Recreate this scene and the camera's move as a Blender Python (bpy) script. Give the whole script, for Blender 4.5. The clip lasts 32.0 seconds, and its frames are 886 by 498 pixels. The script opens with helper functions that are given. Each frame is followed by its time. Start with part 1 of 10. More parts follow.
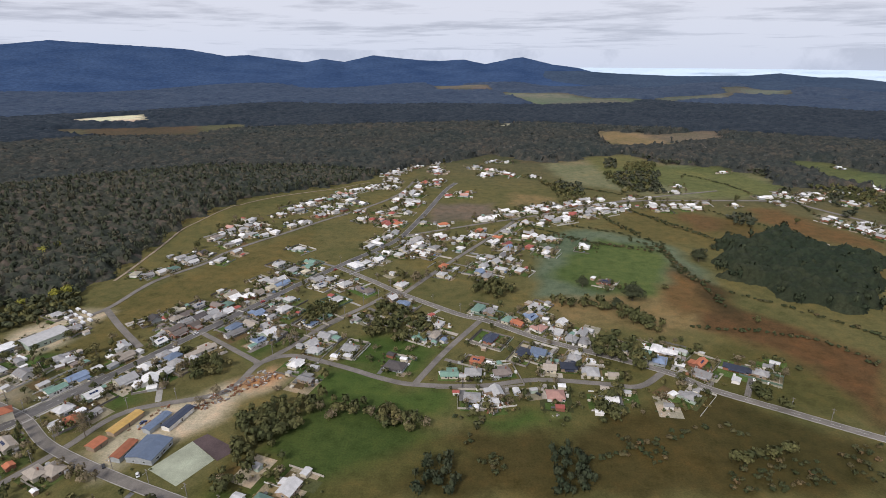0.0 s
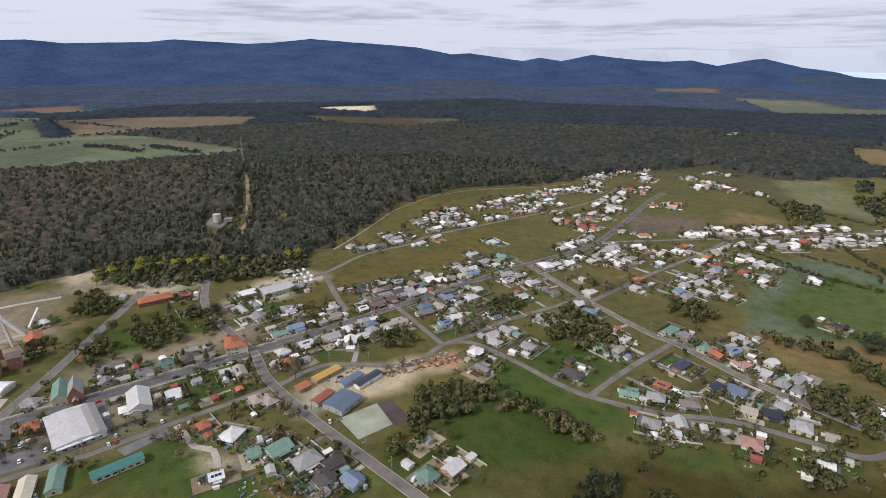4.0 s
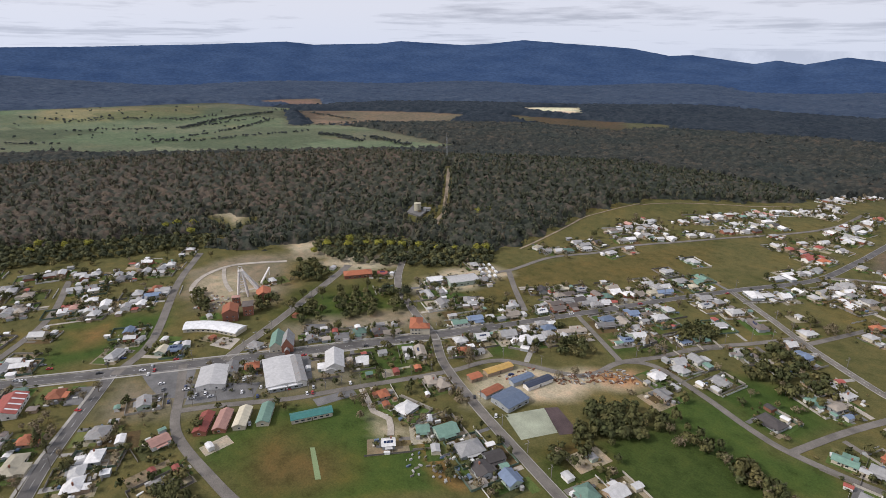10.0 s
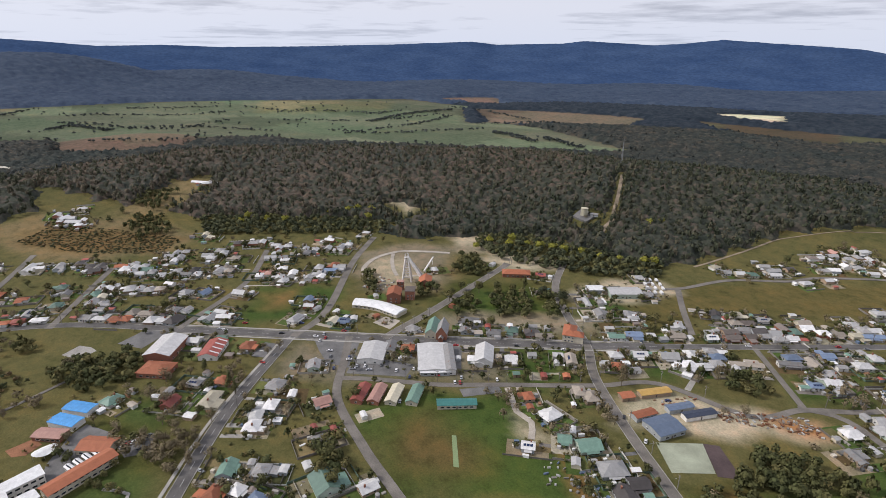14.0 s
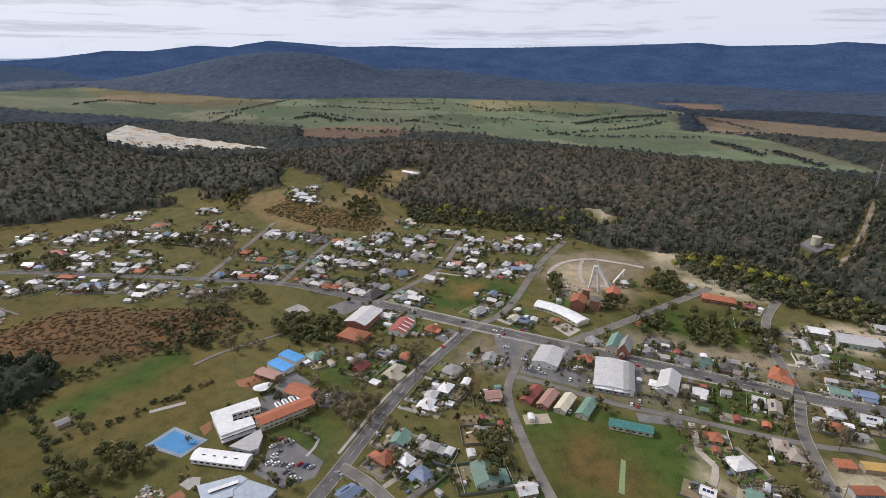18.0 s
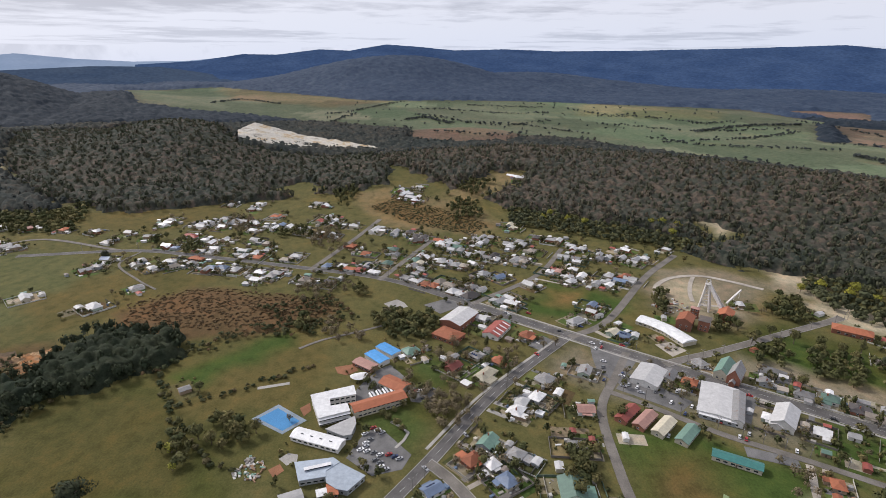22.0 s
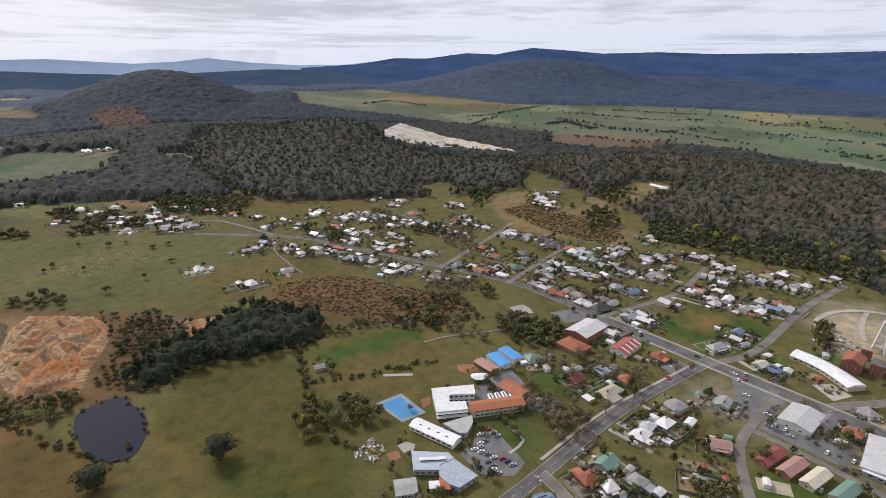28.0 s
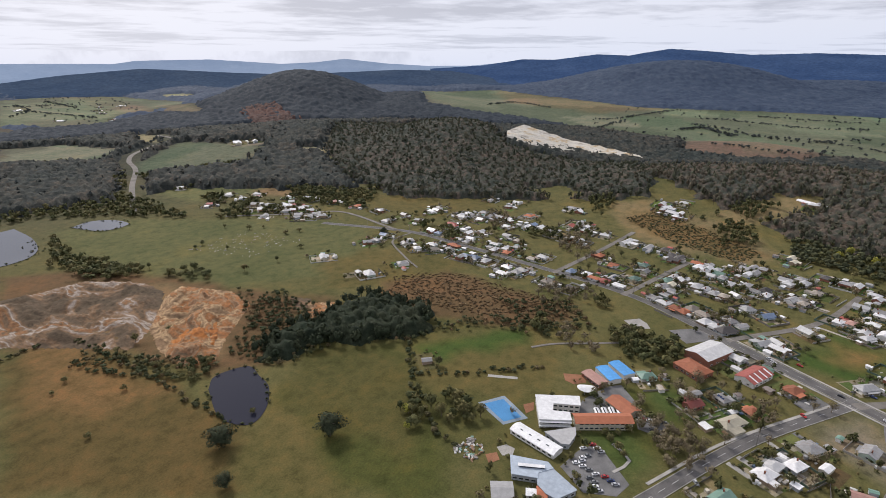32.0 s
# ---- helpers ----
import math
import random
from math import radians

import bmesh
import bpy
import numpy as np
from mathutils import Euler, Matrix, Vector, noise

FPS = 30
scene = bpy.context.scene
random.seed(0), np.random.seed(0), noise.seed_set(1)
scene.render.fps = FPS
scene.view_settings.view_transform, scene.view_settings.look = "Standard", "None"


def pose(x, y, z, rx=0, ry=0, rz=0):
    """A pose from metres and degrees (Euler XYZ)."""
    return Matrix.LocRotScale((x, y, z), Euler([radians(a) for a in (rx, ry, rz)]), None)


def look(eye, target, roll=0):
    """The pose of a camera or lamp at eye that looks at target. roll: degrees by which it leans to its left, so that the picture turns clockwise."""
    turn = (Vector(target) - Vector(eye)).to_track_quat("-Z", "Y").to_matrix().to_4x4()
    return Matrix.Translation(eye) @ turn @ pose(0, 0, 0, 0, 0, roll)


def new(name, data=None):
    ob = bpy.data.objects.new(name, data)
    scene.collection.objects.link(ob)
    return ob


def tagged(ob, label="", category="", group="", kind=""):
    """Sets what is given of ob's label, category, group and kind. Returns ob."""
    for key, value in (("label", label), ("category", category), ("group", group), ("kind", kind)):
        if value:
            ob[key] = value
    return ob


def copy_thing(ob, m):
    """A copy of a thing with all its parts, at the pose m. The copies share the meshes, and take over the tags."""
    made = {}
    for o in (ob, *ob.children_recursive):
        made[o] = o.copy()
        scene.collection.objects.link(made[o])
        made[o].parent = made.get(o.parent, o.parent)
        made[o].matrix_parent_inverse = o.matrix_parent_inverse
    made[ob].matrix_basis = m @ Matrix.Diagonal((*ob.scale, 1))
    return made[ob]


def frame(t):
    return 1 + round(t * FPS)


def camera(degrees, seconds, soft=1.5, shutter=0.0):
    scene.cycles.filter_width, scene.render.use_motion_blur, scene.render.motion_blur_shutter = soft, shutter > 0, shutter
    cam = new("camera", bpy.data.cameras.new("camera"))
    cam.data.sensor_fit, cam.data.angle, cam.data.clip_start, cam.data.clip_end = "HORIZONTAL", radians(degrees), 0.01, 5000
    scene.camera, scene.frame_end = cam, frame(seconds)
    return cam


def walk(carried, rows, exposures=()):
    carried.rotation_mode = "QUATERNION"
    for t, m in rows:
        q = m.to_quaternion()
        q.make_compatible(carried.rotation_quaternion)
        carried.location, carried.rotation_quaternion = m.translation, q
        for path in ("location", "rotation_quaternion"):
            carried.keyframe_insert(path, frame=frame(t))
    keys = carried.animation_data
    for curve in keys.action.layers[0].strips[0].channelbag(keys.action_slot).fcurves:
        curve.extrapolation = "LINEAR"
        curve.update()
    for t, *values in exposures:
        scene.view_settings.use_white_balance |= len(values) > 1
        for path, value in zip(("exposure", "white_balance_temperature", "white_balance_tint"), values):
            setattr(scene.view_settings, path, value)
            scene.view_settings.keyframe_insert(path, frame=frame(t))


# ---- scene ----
cam = camera(77.57, 32.0, 0.75)
H = 220.0
PATH = [
    (0.0, pose(0, 0, H, 70.22, 0.15, 2.18)),
    (0.5, pose(0, 0, H, 70.22, 0.14, 5.29)),
    (1.0, pose(0, 0, H, 70.21, 0.12, 9.32)),
    (1.5, pose(0, 0, H, 70.20, 0.02, 13.01)),
    (2.0, pose(0, 0, H, 70.15, -0.08, 16.24)),
    (2.5, pose(0, 0, H, 70.13, -0.15, 18.66)),
    (3.0, pose(0, 0, H, 70.10, -0.19, 20.53)),
    (3.5, pose(0, 0, H, 70.11, -0.24, 21.74)),
    (5.5, pose(0, 0, H, 70.08, -0.27, 29.64)),
    (6.0, pose(0, 0, H, 70.08, -0.27, 31.61)),
    (6.5, pose(0, 0, H, 70.08, -0.30, 33.56)),
    (7.0, pose(0, 0, H, 70.08, -0.29, 35.46)),
    (7.5, pose(0, 0, H, 70.12, -0.30, 37.27)),
    (8.0, pose(0, 0, H, 70.09, -0.33, 38.87)),
    (8.5, pose(0, 0, H, 70.09, -0.39, 40.21)),
    (9.0, pose(0, 0, H, 70.09, -0.35, 41.56)),
    (9.5, pose(0, 0, H, 70.10, -0.35, 42.67)),
    (10.0, pose(0, 0, H, 70.10, -0.38, 43.73)),
    (10.5, pose(0, 0, H, 70.07, -0.37, 45.87)),
    (11.0, pose(0, 0, H, 70.05, -0.42, 48.45)),
    (11.5, pose(0, 0, H, 70.03, -0.45, 50.54)),
    (12.0, pose(0, 0, H, 70.01, -0.39, 52.34)),
    (12.5, pose(0, 0, H, 70.01, -0.38, 54.95)),
    (13.0, pose(0, 0, H, 70.02, -0.38, 57.30)),
    (13.5, pose(0, 0, H, 70.00, -0.46, 59.29)),
    (15.5, pose(0, 0, H, 69.91, -0.61, 69.37)),
    (16.0, pose(0, 0, H, 69.90, -0.67, 72.44)),
    (16.5, pose(0, 0, H, 69.86, -0.67, 75.00)),
    (17.0, pose(0, 0, H, 69.87, -0.64, 76.66)),
    (17.5, pose(0, 0, H, 69.88, -0.60, 79.56)),
    (18.0, pose(0, 0, H, 69.88, -0.61, 82.13)),
    (18.5, pose(0, 0, H, 69.93, -0.57, 82.10)),
    (19.0, pose(0, 0, H, 69.99, -0.57, 81.84)),
    (19.5, pose(0, 0, H, 70.03, -0.56, 81.60)),
    (20.0, pose(0, 0, H, 70.09, -0.54, 83.29)),
    (20.5, pose(0, 0, H, 70.08, -0.51, 85.92)),
    (21.0, pose(0, 0, H, 70.08, -0.55, 88.62)),
    (21.5, pose(0, 0, H, 70.06, -0.52, 90.84)),
    (22.0, pose(0, 0, H, 70.08, -0.51, 93.07)),
    (22.5, pose(0, 0, H, 70.09, -0.49, 95.52)),
    (23.0, pose(0, 0, H, 70.08, -0.51, 97.48)),
    (23.5, pose(0, 0, H, 70.12, -0.41, 97.77)),
    (24.0, pose(0, 0, H, 70.15, -0.31, 97.98)),
    (24.5, pose(0, 0, H, 70.20, -0.21, 98.10)),
    (25.0, pose(0, 0, H, 70.22, -0.17, 98.29)),
    (25.5, pose(0, 0, H, 70.26, -0.23, 100.06)),
    (27.5, pose(0, 0, H, 70.31, -0.25, 106.72)),
    (28.0, pose(0, 0, H, 70.33, -0.19, 107.25)),
    (28.5, pose(0, 0, H, 70.32, -0.20, 109.27)),
    (29.0, pose(0, 0, H, 70.35, -0.19, 109.60)),
    (29.5, pose(0, 0, H, 70.35, -0.18, 110.58)),
    (30.0, pose(0, 0, H, 70.29, -0.19, 115.29)),
    (30.5, pose(0, 0, H, 70.34, -0.19, 116.05)),
    (31.0, pose(0, 0, H, 70.38, -0.17, 117.61)),
    (31.5, pose(0, 0, H, 70.37, -0.22, 119.34)),
    (32.0, pose(0, 0, H, 70.39, -0.17, 119.75)),
]
walk(cam, PATH, [(0.0, 0.51, 6450, 13.0), (32.0, 0.57, 6500, 13.0)])

# ---- world and light: a bright overcast sky with a weak, wide sun ----
world = bpy.data.worlds.new("overcast_sky")
scene.world = world
world.use_nodes = True
wt = world.node_tree
wt.nodes.clear()


def wnode(kind, **values):
    n = wt.nodes.new(kind)
    for key, value in values.items():
        n.inputs[key].default_value = value
    return n


w_out = wnode("ShaderNodeOutputWorld")
w_bg = wnode("ShaderNodeBackground", Strength=0.10)
w_sky = wt.nodes.new("ShaderNodeTexSky")
w_sky.sky_type = "NISHITA"
w_sky.sun_disc = False
w_sky.sun_elevation = radians(38)
w_sky.sun_rotation = radians(-150)
w_sky.altitude = 200
w_sky.dust_density = 2.5
w_co = wt.nodes.new("ShaderNodeTexCoord")
w_lift = wt.nodes.new("ShaderNodeVectorMath")
w_lift.operation = "ADD"
w_lift.inputs[1].default_value = (0, 0, 0.035)
w_sep = wt.nodes.new("ShaderNodeSeparateXYZ")
# a flat cloud layer: the direction is divided by its height
w_h = wt.nodes.new("ShaderNodeMath")
w_h.operation = "MAXIMUM"
w_h.inputs[1].default_value = 0.036
w_div = wt.nodes.new("ShaderNodeVectorMath")
w_div.operation = "DIVIDE"
w_comb = wt.nodes.new("ShaderNodeCombineXYZ")
w_n1 = wnode("ShaderNodeTexNoise", Scale=0.55, Detail=7.0, Roughness=0.62)
w_n2 = wnode("ShaderNodeTexNoise", Scale=0.16, Detail=3.0, Roughness=0.5)
w_add = wt.nodes.new("ShaderNodeMath")
w_add.operation = "ADD"
w_ramp = wt.nodes.new("ShaderNodeValToRGB")
w_ramp.color_ramp.elements[0].position = 0.80
w_ramp.color_ramp.elements[0].color = (3.7, 3.85, 4.45, 1)
w_ramp.color_ramp.elements[1].position = 1.18
w_ramp.color_ramp.elements[1].color = (5.9, 6.1, 6.8, 1)
w_hr = wt.nodes.new("ShaderNodeMapRange")
w_hr.inputs["From Min"].default_value = 0.0
w_hr.inputs["From Max"].default_value = 0.10
w_hr.inputs["To Min"].default_value = 0.35
w_hr.inputs["To Max"].default_value = 0.93
w_low = wt.nodes.new("ShaderNodeMix")
w_low.data_type = "RGBA"
w_mix = wt.nodes.new("ShaderNodeMix")
w_mix.data_type = "RGBA"
wl = wt.links.new
wl(w_co.outputs["Generated"], w_lift.inputs[0])
wl(w_lift.outputs[0], w_sky.inputs["Vector"])
wl(w_lift.outputs[0], w_sep.inputs[0])
wl(w_sep.outputs["Z"], w_h.inputs[0])
for axis in "XYZ":
    wl(w_h.outputs[0], w_comb.inputs[axis])
wl(w_lift.outputs[0], w_div.inputs[0])
wl(w_comb.outputs[0], w_div.inputs[1])
wl(w_div.outputs[0], w_n1.inputs["Vector"])
wl(w_div.outputs[0], w_n2.inputs["Vector"])
wl(w_n1.outputs[0], w_add.inputs[0])
wl(w_n2.outputs[0], w_add.inputs[1])
wl(w_add.outputs[0], w_ramp.inputs[0])
wl(w_sep.outputs["Z"], w_hr.inputs[0])
# low on the horizon the cloud sheet thins to a pale, milky blue
w_low.inputs["A"].default_value = (5.0, 5.8, 7.3, 1)
wl(w_hr.outputs[0], w_low.inputs["Factor"])
wl(w_ramp.outputs[0], w_low.inputs["B"])
w_mix.inputs["Factor"].default_value = 0.92
wl(w_sky.outputs[0], w_mix.inputs["A"])
wl(w_low.outputs["Result"], w_mix.inputs["B"])
# the cloud is brighter on the sun's side
w_dot = wt.nodes.new("ShaderNodeVectorMath")
w_dot.operation = "DOT_PRODUCT"
w_dot.inputs[1].default_value = (-0.5, -0.866, 0.0)
w_side = wt.nodes.new("ShaderNodeMapRange")
w_side.inputs["From Min"].default_value = -1.0
w_side.inputs["From Max"].default_value = 1.0
w_side.inputs["To Min"].default_value = 0.86
w_side.inputs["To Max"].default_value = 0.92
w_tone = wt.nodes.new("ShaderNodeVectorMath")
w_tone.operation = "SCALE"
wl(w_co.outputs["Generated"], w_dot.inputs[0])
wl(w_dot.outputs["Value"], w_side.inputs[0])
wl(w_mix.outputs["Result"], w_tone.inputs[0])
wl(w_side.outputs[0], w_tone.inputs["Scale"])
wl(w_tone.outputs[0], w_bg.inputs["Color"])
wl(w_bg.outputs[0], w_out.inputs["Surface"])

sun = new("sun", bpy.data.lights.new("sun", "SUN"))
sun.data.energy = 2.1
sun.data.angle = radians(12)
sun.data.color = (1.0, 0.95, 0.88)
sun.matrix_world = look((-500, -866, 860), (0, 0, 0))


# ---- materials ----
def material(name, rough=0.85, metal=0.0, spec=0.3):
    m = bpy.data.materials.new(name)
    m.use_nodes = True
    b = m.node_tree.nodes["Principled BSDF"]
    b.inputs["Roughness"].default_value = rough
    b.inputs["Metallic"].default_value = metal
    b.inputs["Specular IOR Level"].default_value = spec
    return m, m.node_tree, b


def nd(tree, kind, **values):
    n = tree.nodes.new(kind)
    for key, value in values.items():
        n.inputs[key.replace("_", " ")].default_value = value
    return n


def noise_of(tree, scale, detail=4.0, rough=0.6, stretch=None):
    co = tree.nodes.new("ShaderNodeTexCoord")
    n = nd(tree, "ShaderNodeTexNoise", Scale=scale, Detail=detail, Roughness=rough)
    if stretch:
        mp = tree.nodes.new("ShaderNodeMapping")
        mp.inputs["Scale"].default_value = stretch
        tree.links.new(co.outputs["Object"], mp.inputs[0])
        tree.links.new(mp.outputs[0], n.inputs["Vector"])
    else:
        tree.links.new(co.outputs["Object"], n.inputs["Vector"])
    return n


def ramp(tree, source, stops):
    r = tree.nodes.new("ShaderNodeValToRGB")
    while len(r.color_ramp.elements) < len(stops):
        r.color_ramp.elements.new(0.5)
    for e, (pos, col) in zip(r.color_ramp.elements, stops):
        e.position, e.color = pos, (*col, 1)
    tree.links.new(source, r.inputs[0])
    return r


def times(tree, a, b, factor=1.0):
    m = tree.nodes.new("ShaderNodeMix")
    m.data_type, m.blend_type = "RGBA", "MULTIPLY"
    m.inputs["Factor"].default_value = factor
    tree.links.new(a, m.inputs["A"])
    tree.links.new(b, m.inputs["B"])
    return m.outputs["Result"]


def bumped(tree, b, source, strength, distance):
    n = nd(tree, "ShaderNodeBump", Strength=strength, Distance=distance)
    tree.links.new(source, n.inputs["Height"])
    tree.links.new(n.outputs[0], b.inputs["Normal"])


def grey(v):
    return (v, v, v)


def painted(name, colour, rough=0.7, metal=0.0, spread=0.25, scale=0.6, spec=0.3):
    """A plain surface with stains and fine grain, and a little change from object to object."""
    m, t, b = material(name, rough, metal, spec)
    base = t.nodes.new("ShaderNodeRGB")
    base.outputs[0].default_value = (*colour, 1)
    n = noise_of(t, scale, 5.0, 0.65)
    r = ramp(t, n.outputs[0], [(0.3, grey(1 - spread)), (0.7, grey(1.0))])
    info = t.nodes.new("ShaderNodeObjectInfo")
    r2 = ramp(t, info.outputs["Random"], [(0.0, grey(0.8)), (1.0, grey(1.12))])
    c = times(t, times(t, base.outputs[0], r.outputs[0]), r2.outputs[0])
    t.links.new(c, b.inputs["Base Color"])
    return m


def sheeting(name, colour, rough=0.45, metal=0.0, rust=0.0, vary=(0.6, 1.22)):
    """Corrugated roof sheets: ribs as relief, dirt down the fall, a little rust."""
    m, t, b = material(name, rough, metal, 0.4)
    base = t.nodes.new("ShaderNodeRGB")
    base.outputs[0].default_value = (*colour, 1)
    n = noise_of(t, 0.35, 6.0, 0.65)
    r = ramp(t, n.outputs[0], [(0.28, grey(0.72)), (0.72, grey(1.05))])
    fine = noise_of(t, 2.2, 3.0, 0.6, (1.0, 6.0, 1.0))
    r3 = ramp(t, fine.outputs[0], [(0.3, grey(0.82)), (0.7, grey(1.0))])
    info = t.nodes.new("ShaderNodeObjectInfo")
    r2 = ramp(t, info.outputs["Random"], [(0.0, grey(vary[0])), (1.0, grey(vary[1]))])
    c = times(t, times(t, times(t, base.outputs[0], r.outputs[0]), r2.outputs[0]), r3.outputs[0])
    if rust:
        rn = noise_of(t, 0.5, 5.0, 0.7)
        mask = ramp(t, rn.outputs[0], [(0.62 - rust * 0.2, grey(0)), (0.75, grey(1))])
        mx = t.nodes.new("ShaderNodeMix")
        mx.data_type = "RGBA"
        mx.inputs["B"].default_value = (0.22, 0.10, 0.05, 1)
        t.links.new(mask.outputs[0], mx.inputs["Factor"])
        t.links.new(c, mx.inputs["A"])
        c = mx.outputs["Result"]
    t.links.new(c, b.inputs["Base Color"])
    wv = nd(t, "ShaderNodeTexWave", Scale=1.1)
    co = t.nodes.new("ShaderNodeTexCoord")
    t.links.new(co.outputs["Object"], wv.inputs["Vector"])
    bumped(t, b, wv.outputs[0], 0.35, 0.05)
    return m


def leafy(name, stops, rough=0.75, lo=0.6, hi=1.3):
    """Foliage: colour by the tree's own tint and, leaf clump by leaf clump, lighter or darker."""
    m, t, b = material(name, rough, 0.0, 0.15)
    at = t.nodes.new("ShaderNodeAttribute")
    at.attribute_name = "tint"
    r = ramp(t, at.outputs["Fac"], stops)
    geo = t.nodes.new("ShaderNodeNewGeometry")
    r2 = ramp(t, geo.outputs["Random Per Island"], [(0.0, grey(lo)), (1.0, grey(hi))])
    c = times(t, r.outputs[0], r2.outputs[0])
    t.links.new(c, b.inputs["Base Color"])
    # thin leaves let part of the light through
    thin = t.nodes.new("ShaderNodeBsdfTranslucent")
    t.links.new(c, thin.inputs["Color"])
    both = nd(t, "ShaderNodeMixShader", Fac=0.15)
    t.links.new(b.outputs[0], both.inputs[1])
    t.links.new(thin.outputs[0], both.inputs[2])
    t.links.new(both.outputs[0], t.nodes["Material Output"].inputs["Surface"])
    return m


def canopy_material(name, stops, lo=0.62, hi=1.3, warm=((0.85, 0.92, 0.92), (1.18, 1.06, 1.0))):
    """A closed forest roof: crown by crown its own tint, leaf clumps as mottling and relief."""
    m, t, b = material(name, 0.85, 0.0, 0.1)
    at = t.nodes.new("ShaderNodeAttribute")
    at.attribute_name = "tint"
    r = ramp(t, at.outputs["Fac"], stops)
    n1 = noise_of(t, 0.33, 6.0, 0.8)
    n2 = noise_of(t, 0.006, 4.0, 0.6)
    r1 = ramp(t, n1.outputs[0], [(0.32, grey(lo)), (0.68, grey(hi))])
    r2 = ramp(t, n2.outputs[0], [(0.35, warm[0]), (0.65, warm[1])])
    t.links.new(times(t, times(t, r.outputs[0], r1.outputs[0]), r2.outputs[0]), b.inputs["Base Color"])
    bumped(t, b, n1.outputs[0], 0.6, 1.6)
    return m


def ground_material():
    """Open land: the cover's own colour, broken up by tufts, worn earth and damp patches."""
    m, t, b = material("ground_cover", 0.95, 0.0, 0.1)
    at = t.nodes.new("ShaderNodeAttribute")
    at.attribute_name = "cover"
    n1 = noise_of(t, 0.012, 6.0, 0.62)
    n2 = noise_of(t, 0.09, 6.0, 0.7)
    n3 = noise_of(t, 0.8, 5.0, 0.75)
    r1 = ramp(t, n1.outputs[0], [(0.3, (0.78, 0.83, 0.70)), (0.55, (1.05, 1.0, 0.9)), (0.72, (1.26, 1.07, 0.85))])
    r2 = ramp(t, n2.outputs[0], [(0.3, (0.64, 0.66, 0.55)), (0.5, (1.0, 1.0, 0.92)), (0.7, (1.34, 1.16, 1.04))])
    r3 = ramp(t, n3.outputs[0], [(0.3, grey(0.70)), (0.7, grey(1.24))])
    c = times(t, times(t, times(t, at.outputs["Color"], r1.outputs[0]), r2.outputs[0]), r3.outputs[0])
    t.links.new(c, b.inputs["Base Color"])
    bumped(t, b, n3.outputs[0], 0.5, 0.5)
    return m


def asphalt_material(name, colour, spread=0.35):
    m, t, b = material(name, 0.85, 0.0, 0.25)
    base = t.nodes.new("ShaderNodeRGB")
    base.outputs[0].default_value = (*colour, 1)
    n1 = noise_of(t, 0.08, 5.0, 0.6)
    n2 = noise_of(t, 1.6, 6.0, 0.7)
    r1 = ramp(t, n1.outputs[0], [(0.3, grey(1 - spread)), (0.7, grey(1 + spread * 0.6))])
    r2 = ramp(t, n2.outputs[0], [(0.3, grey(0.78)), (0.7, grey(1.2))])
    t.links.new(times(t, times(t, base.outputs[0], r1.outputs[0]), r2.outputs[0]), b.inputs["Base Color"])
    bumped(t, b, n2.outputs[0], 0.3, 0.05)
    return m


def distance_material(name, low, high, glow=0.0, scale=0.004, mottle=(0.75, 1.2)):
    """Woods seen over many kilometres of air; haze is put into colour and glow."""
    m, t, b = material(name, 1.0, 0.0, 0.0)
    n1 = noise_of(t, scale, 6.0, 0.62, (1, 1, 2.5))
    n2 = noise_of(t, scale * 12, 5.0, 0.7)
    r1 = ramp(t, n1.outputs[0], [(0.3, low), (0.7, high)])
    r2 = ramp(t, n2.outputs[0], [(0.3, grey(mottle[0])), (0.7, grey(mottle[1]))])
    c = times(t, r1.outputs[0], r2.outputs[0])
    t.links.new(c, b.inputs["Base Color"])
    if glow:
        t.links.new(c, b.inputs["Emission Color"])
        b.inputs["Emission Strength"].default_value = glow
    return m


M_GROUND = ground_material()
M_ROAD = asphalt_material("asphalt", (0.112, 0.106, 0.102))
M_ROAD_OLD = asphalt_material("worn_asphalt", (0.165, 0.150, 0.133))
M_CARPARK = asphalt_material("car_park_asphalt", (0.15, 0.147, 0.145))
M_GRAVEL = asphalt_material("gravel", (0.38, 0.34, 0.29))
M_CONCRETE = asphalt_material("concrete", (0.33, 0.315, 0.29), 0.3)
M_DIRT = asphalt_material("sandy_earth", (0.27, 0.215, 0.155), 0.35)
M_LINE = painted("white_line_paint", (0.7, 0.7, 0.68))
# backdrop tones: blue haze painted in, brightened by a faint emission
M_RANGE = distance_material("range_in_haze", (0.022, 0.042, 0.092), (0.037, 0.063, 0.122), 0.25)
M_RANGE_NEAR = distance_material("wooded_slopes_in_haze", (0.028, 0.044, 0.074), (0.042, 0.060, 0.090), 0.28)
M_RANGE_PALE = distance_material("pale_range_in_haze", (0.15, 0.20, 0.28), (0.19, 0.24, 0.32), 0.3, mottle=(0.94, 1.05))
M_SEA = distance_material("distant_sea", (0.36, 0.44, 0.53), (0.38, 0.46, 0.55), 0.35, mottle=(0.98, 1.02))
M_FOREST = leafy("eucalypt_leaves", [(0.0, (0.052, 0.062, 0.039)), (0.4, (0.081, 0.086, 0.054)), (0.75, (0.113, 0.101, 0.069)), (1.0, (0.151, 0.120, 0.086))], 0.8, 0.82, 1.14)
M_TREE = leafy("garden_leaves", [(0.0, (0.066, 0.075, 0.031)), (0.5, (0.117, 0.113, 0.045)), (1.0, (0.197, 0.154, 0.068))], 0.8, 0.65, 1.3)
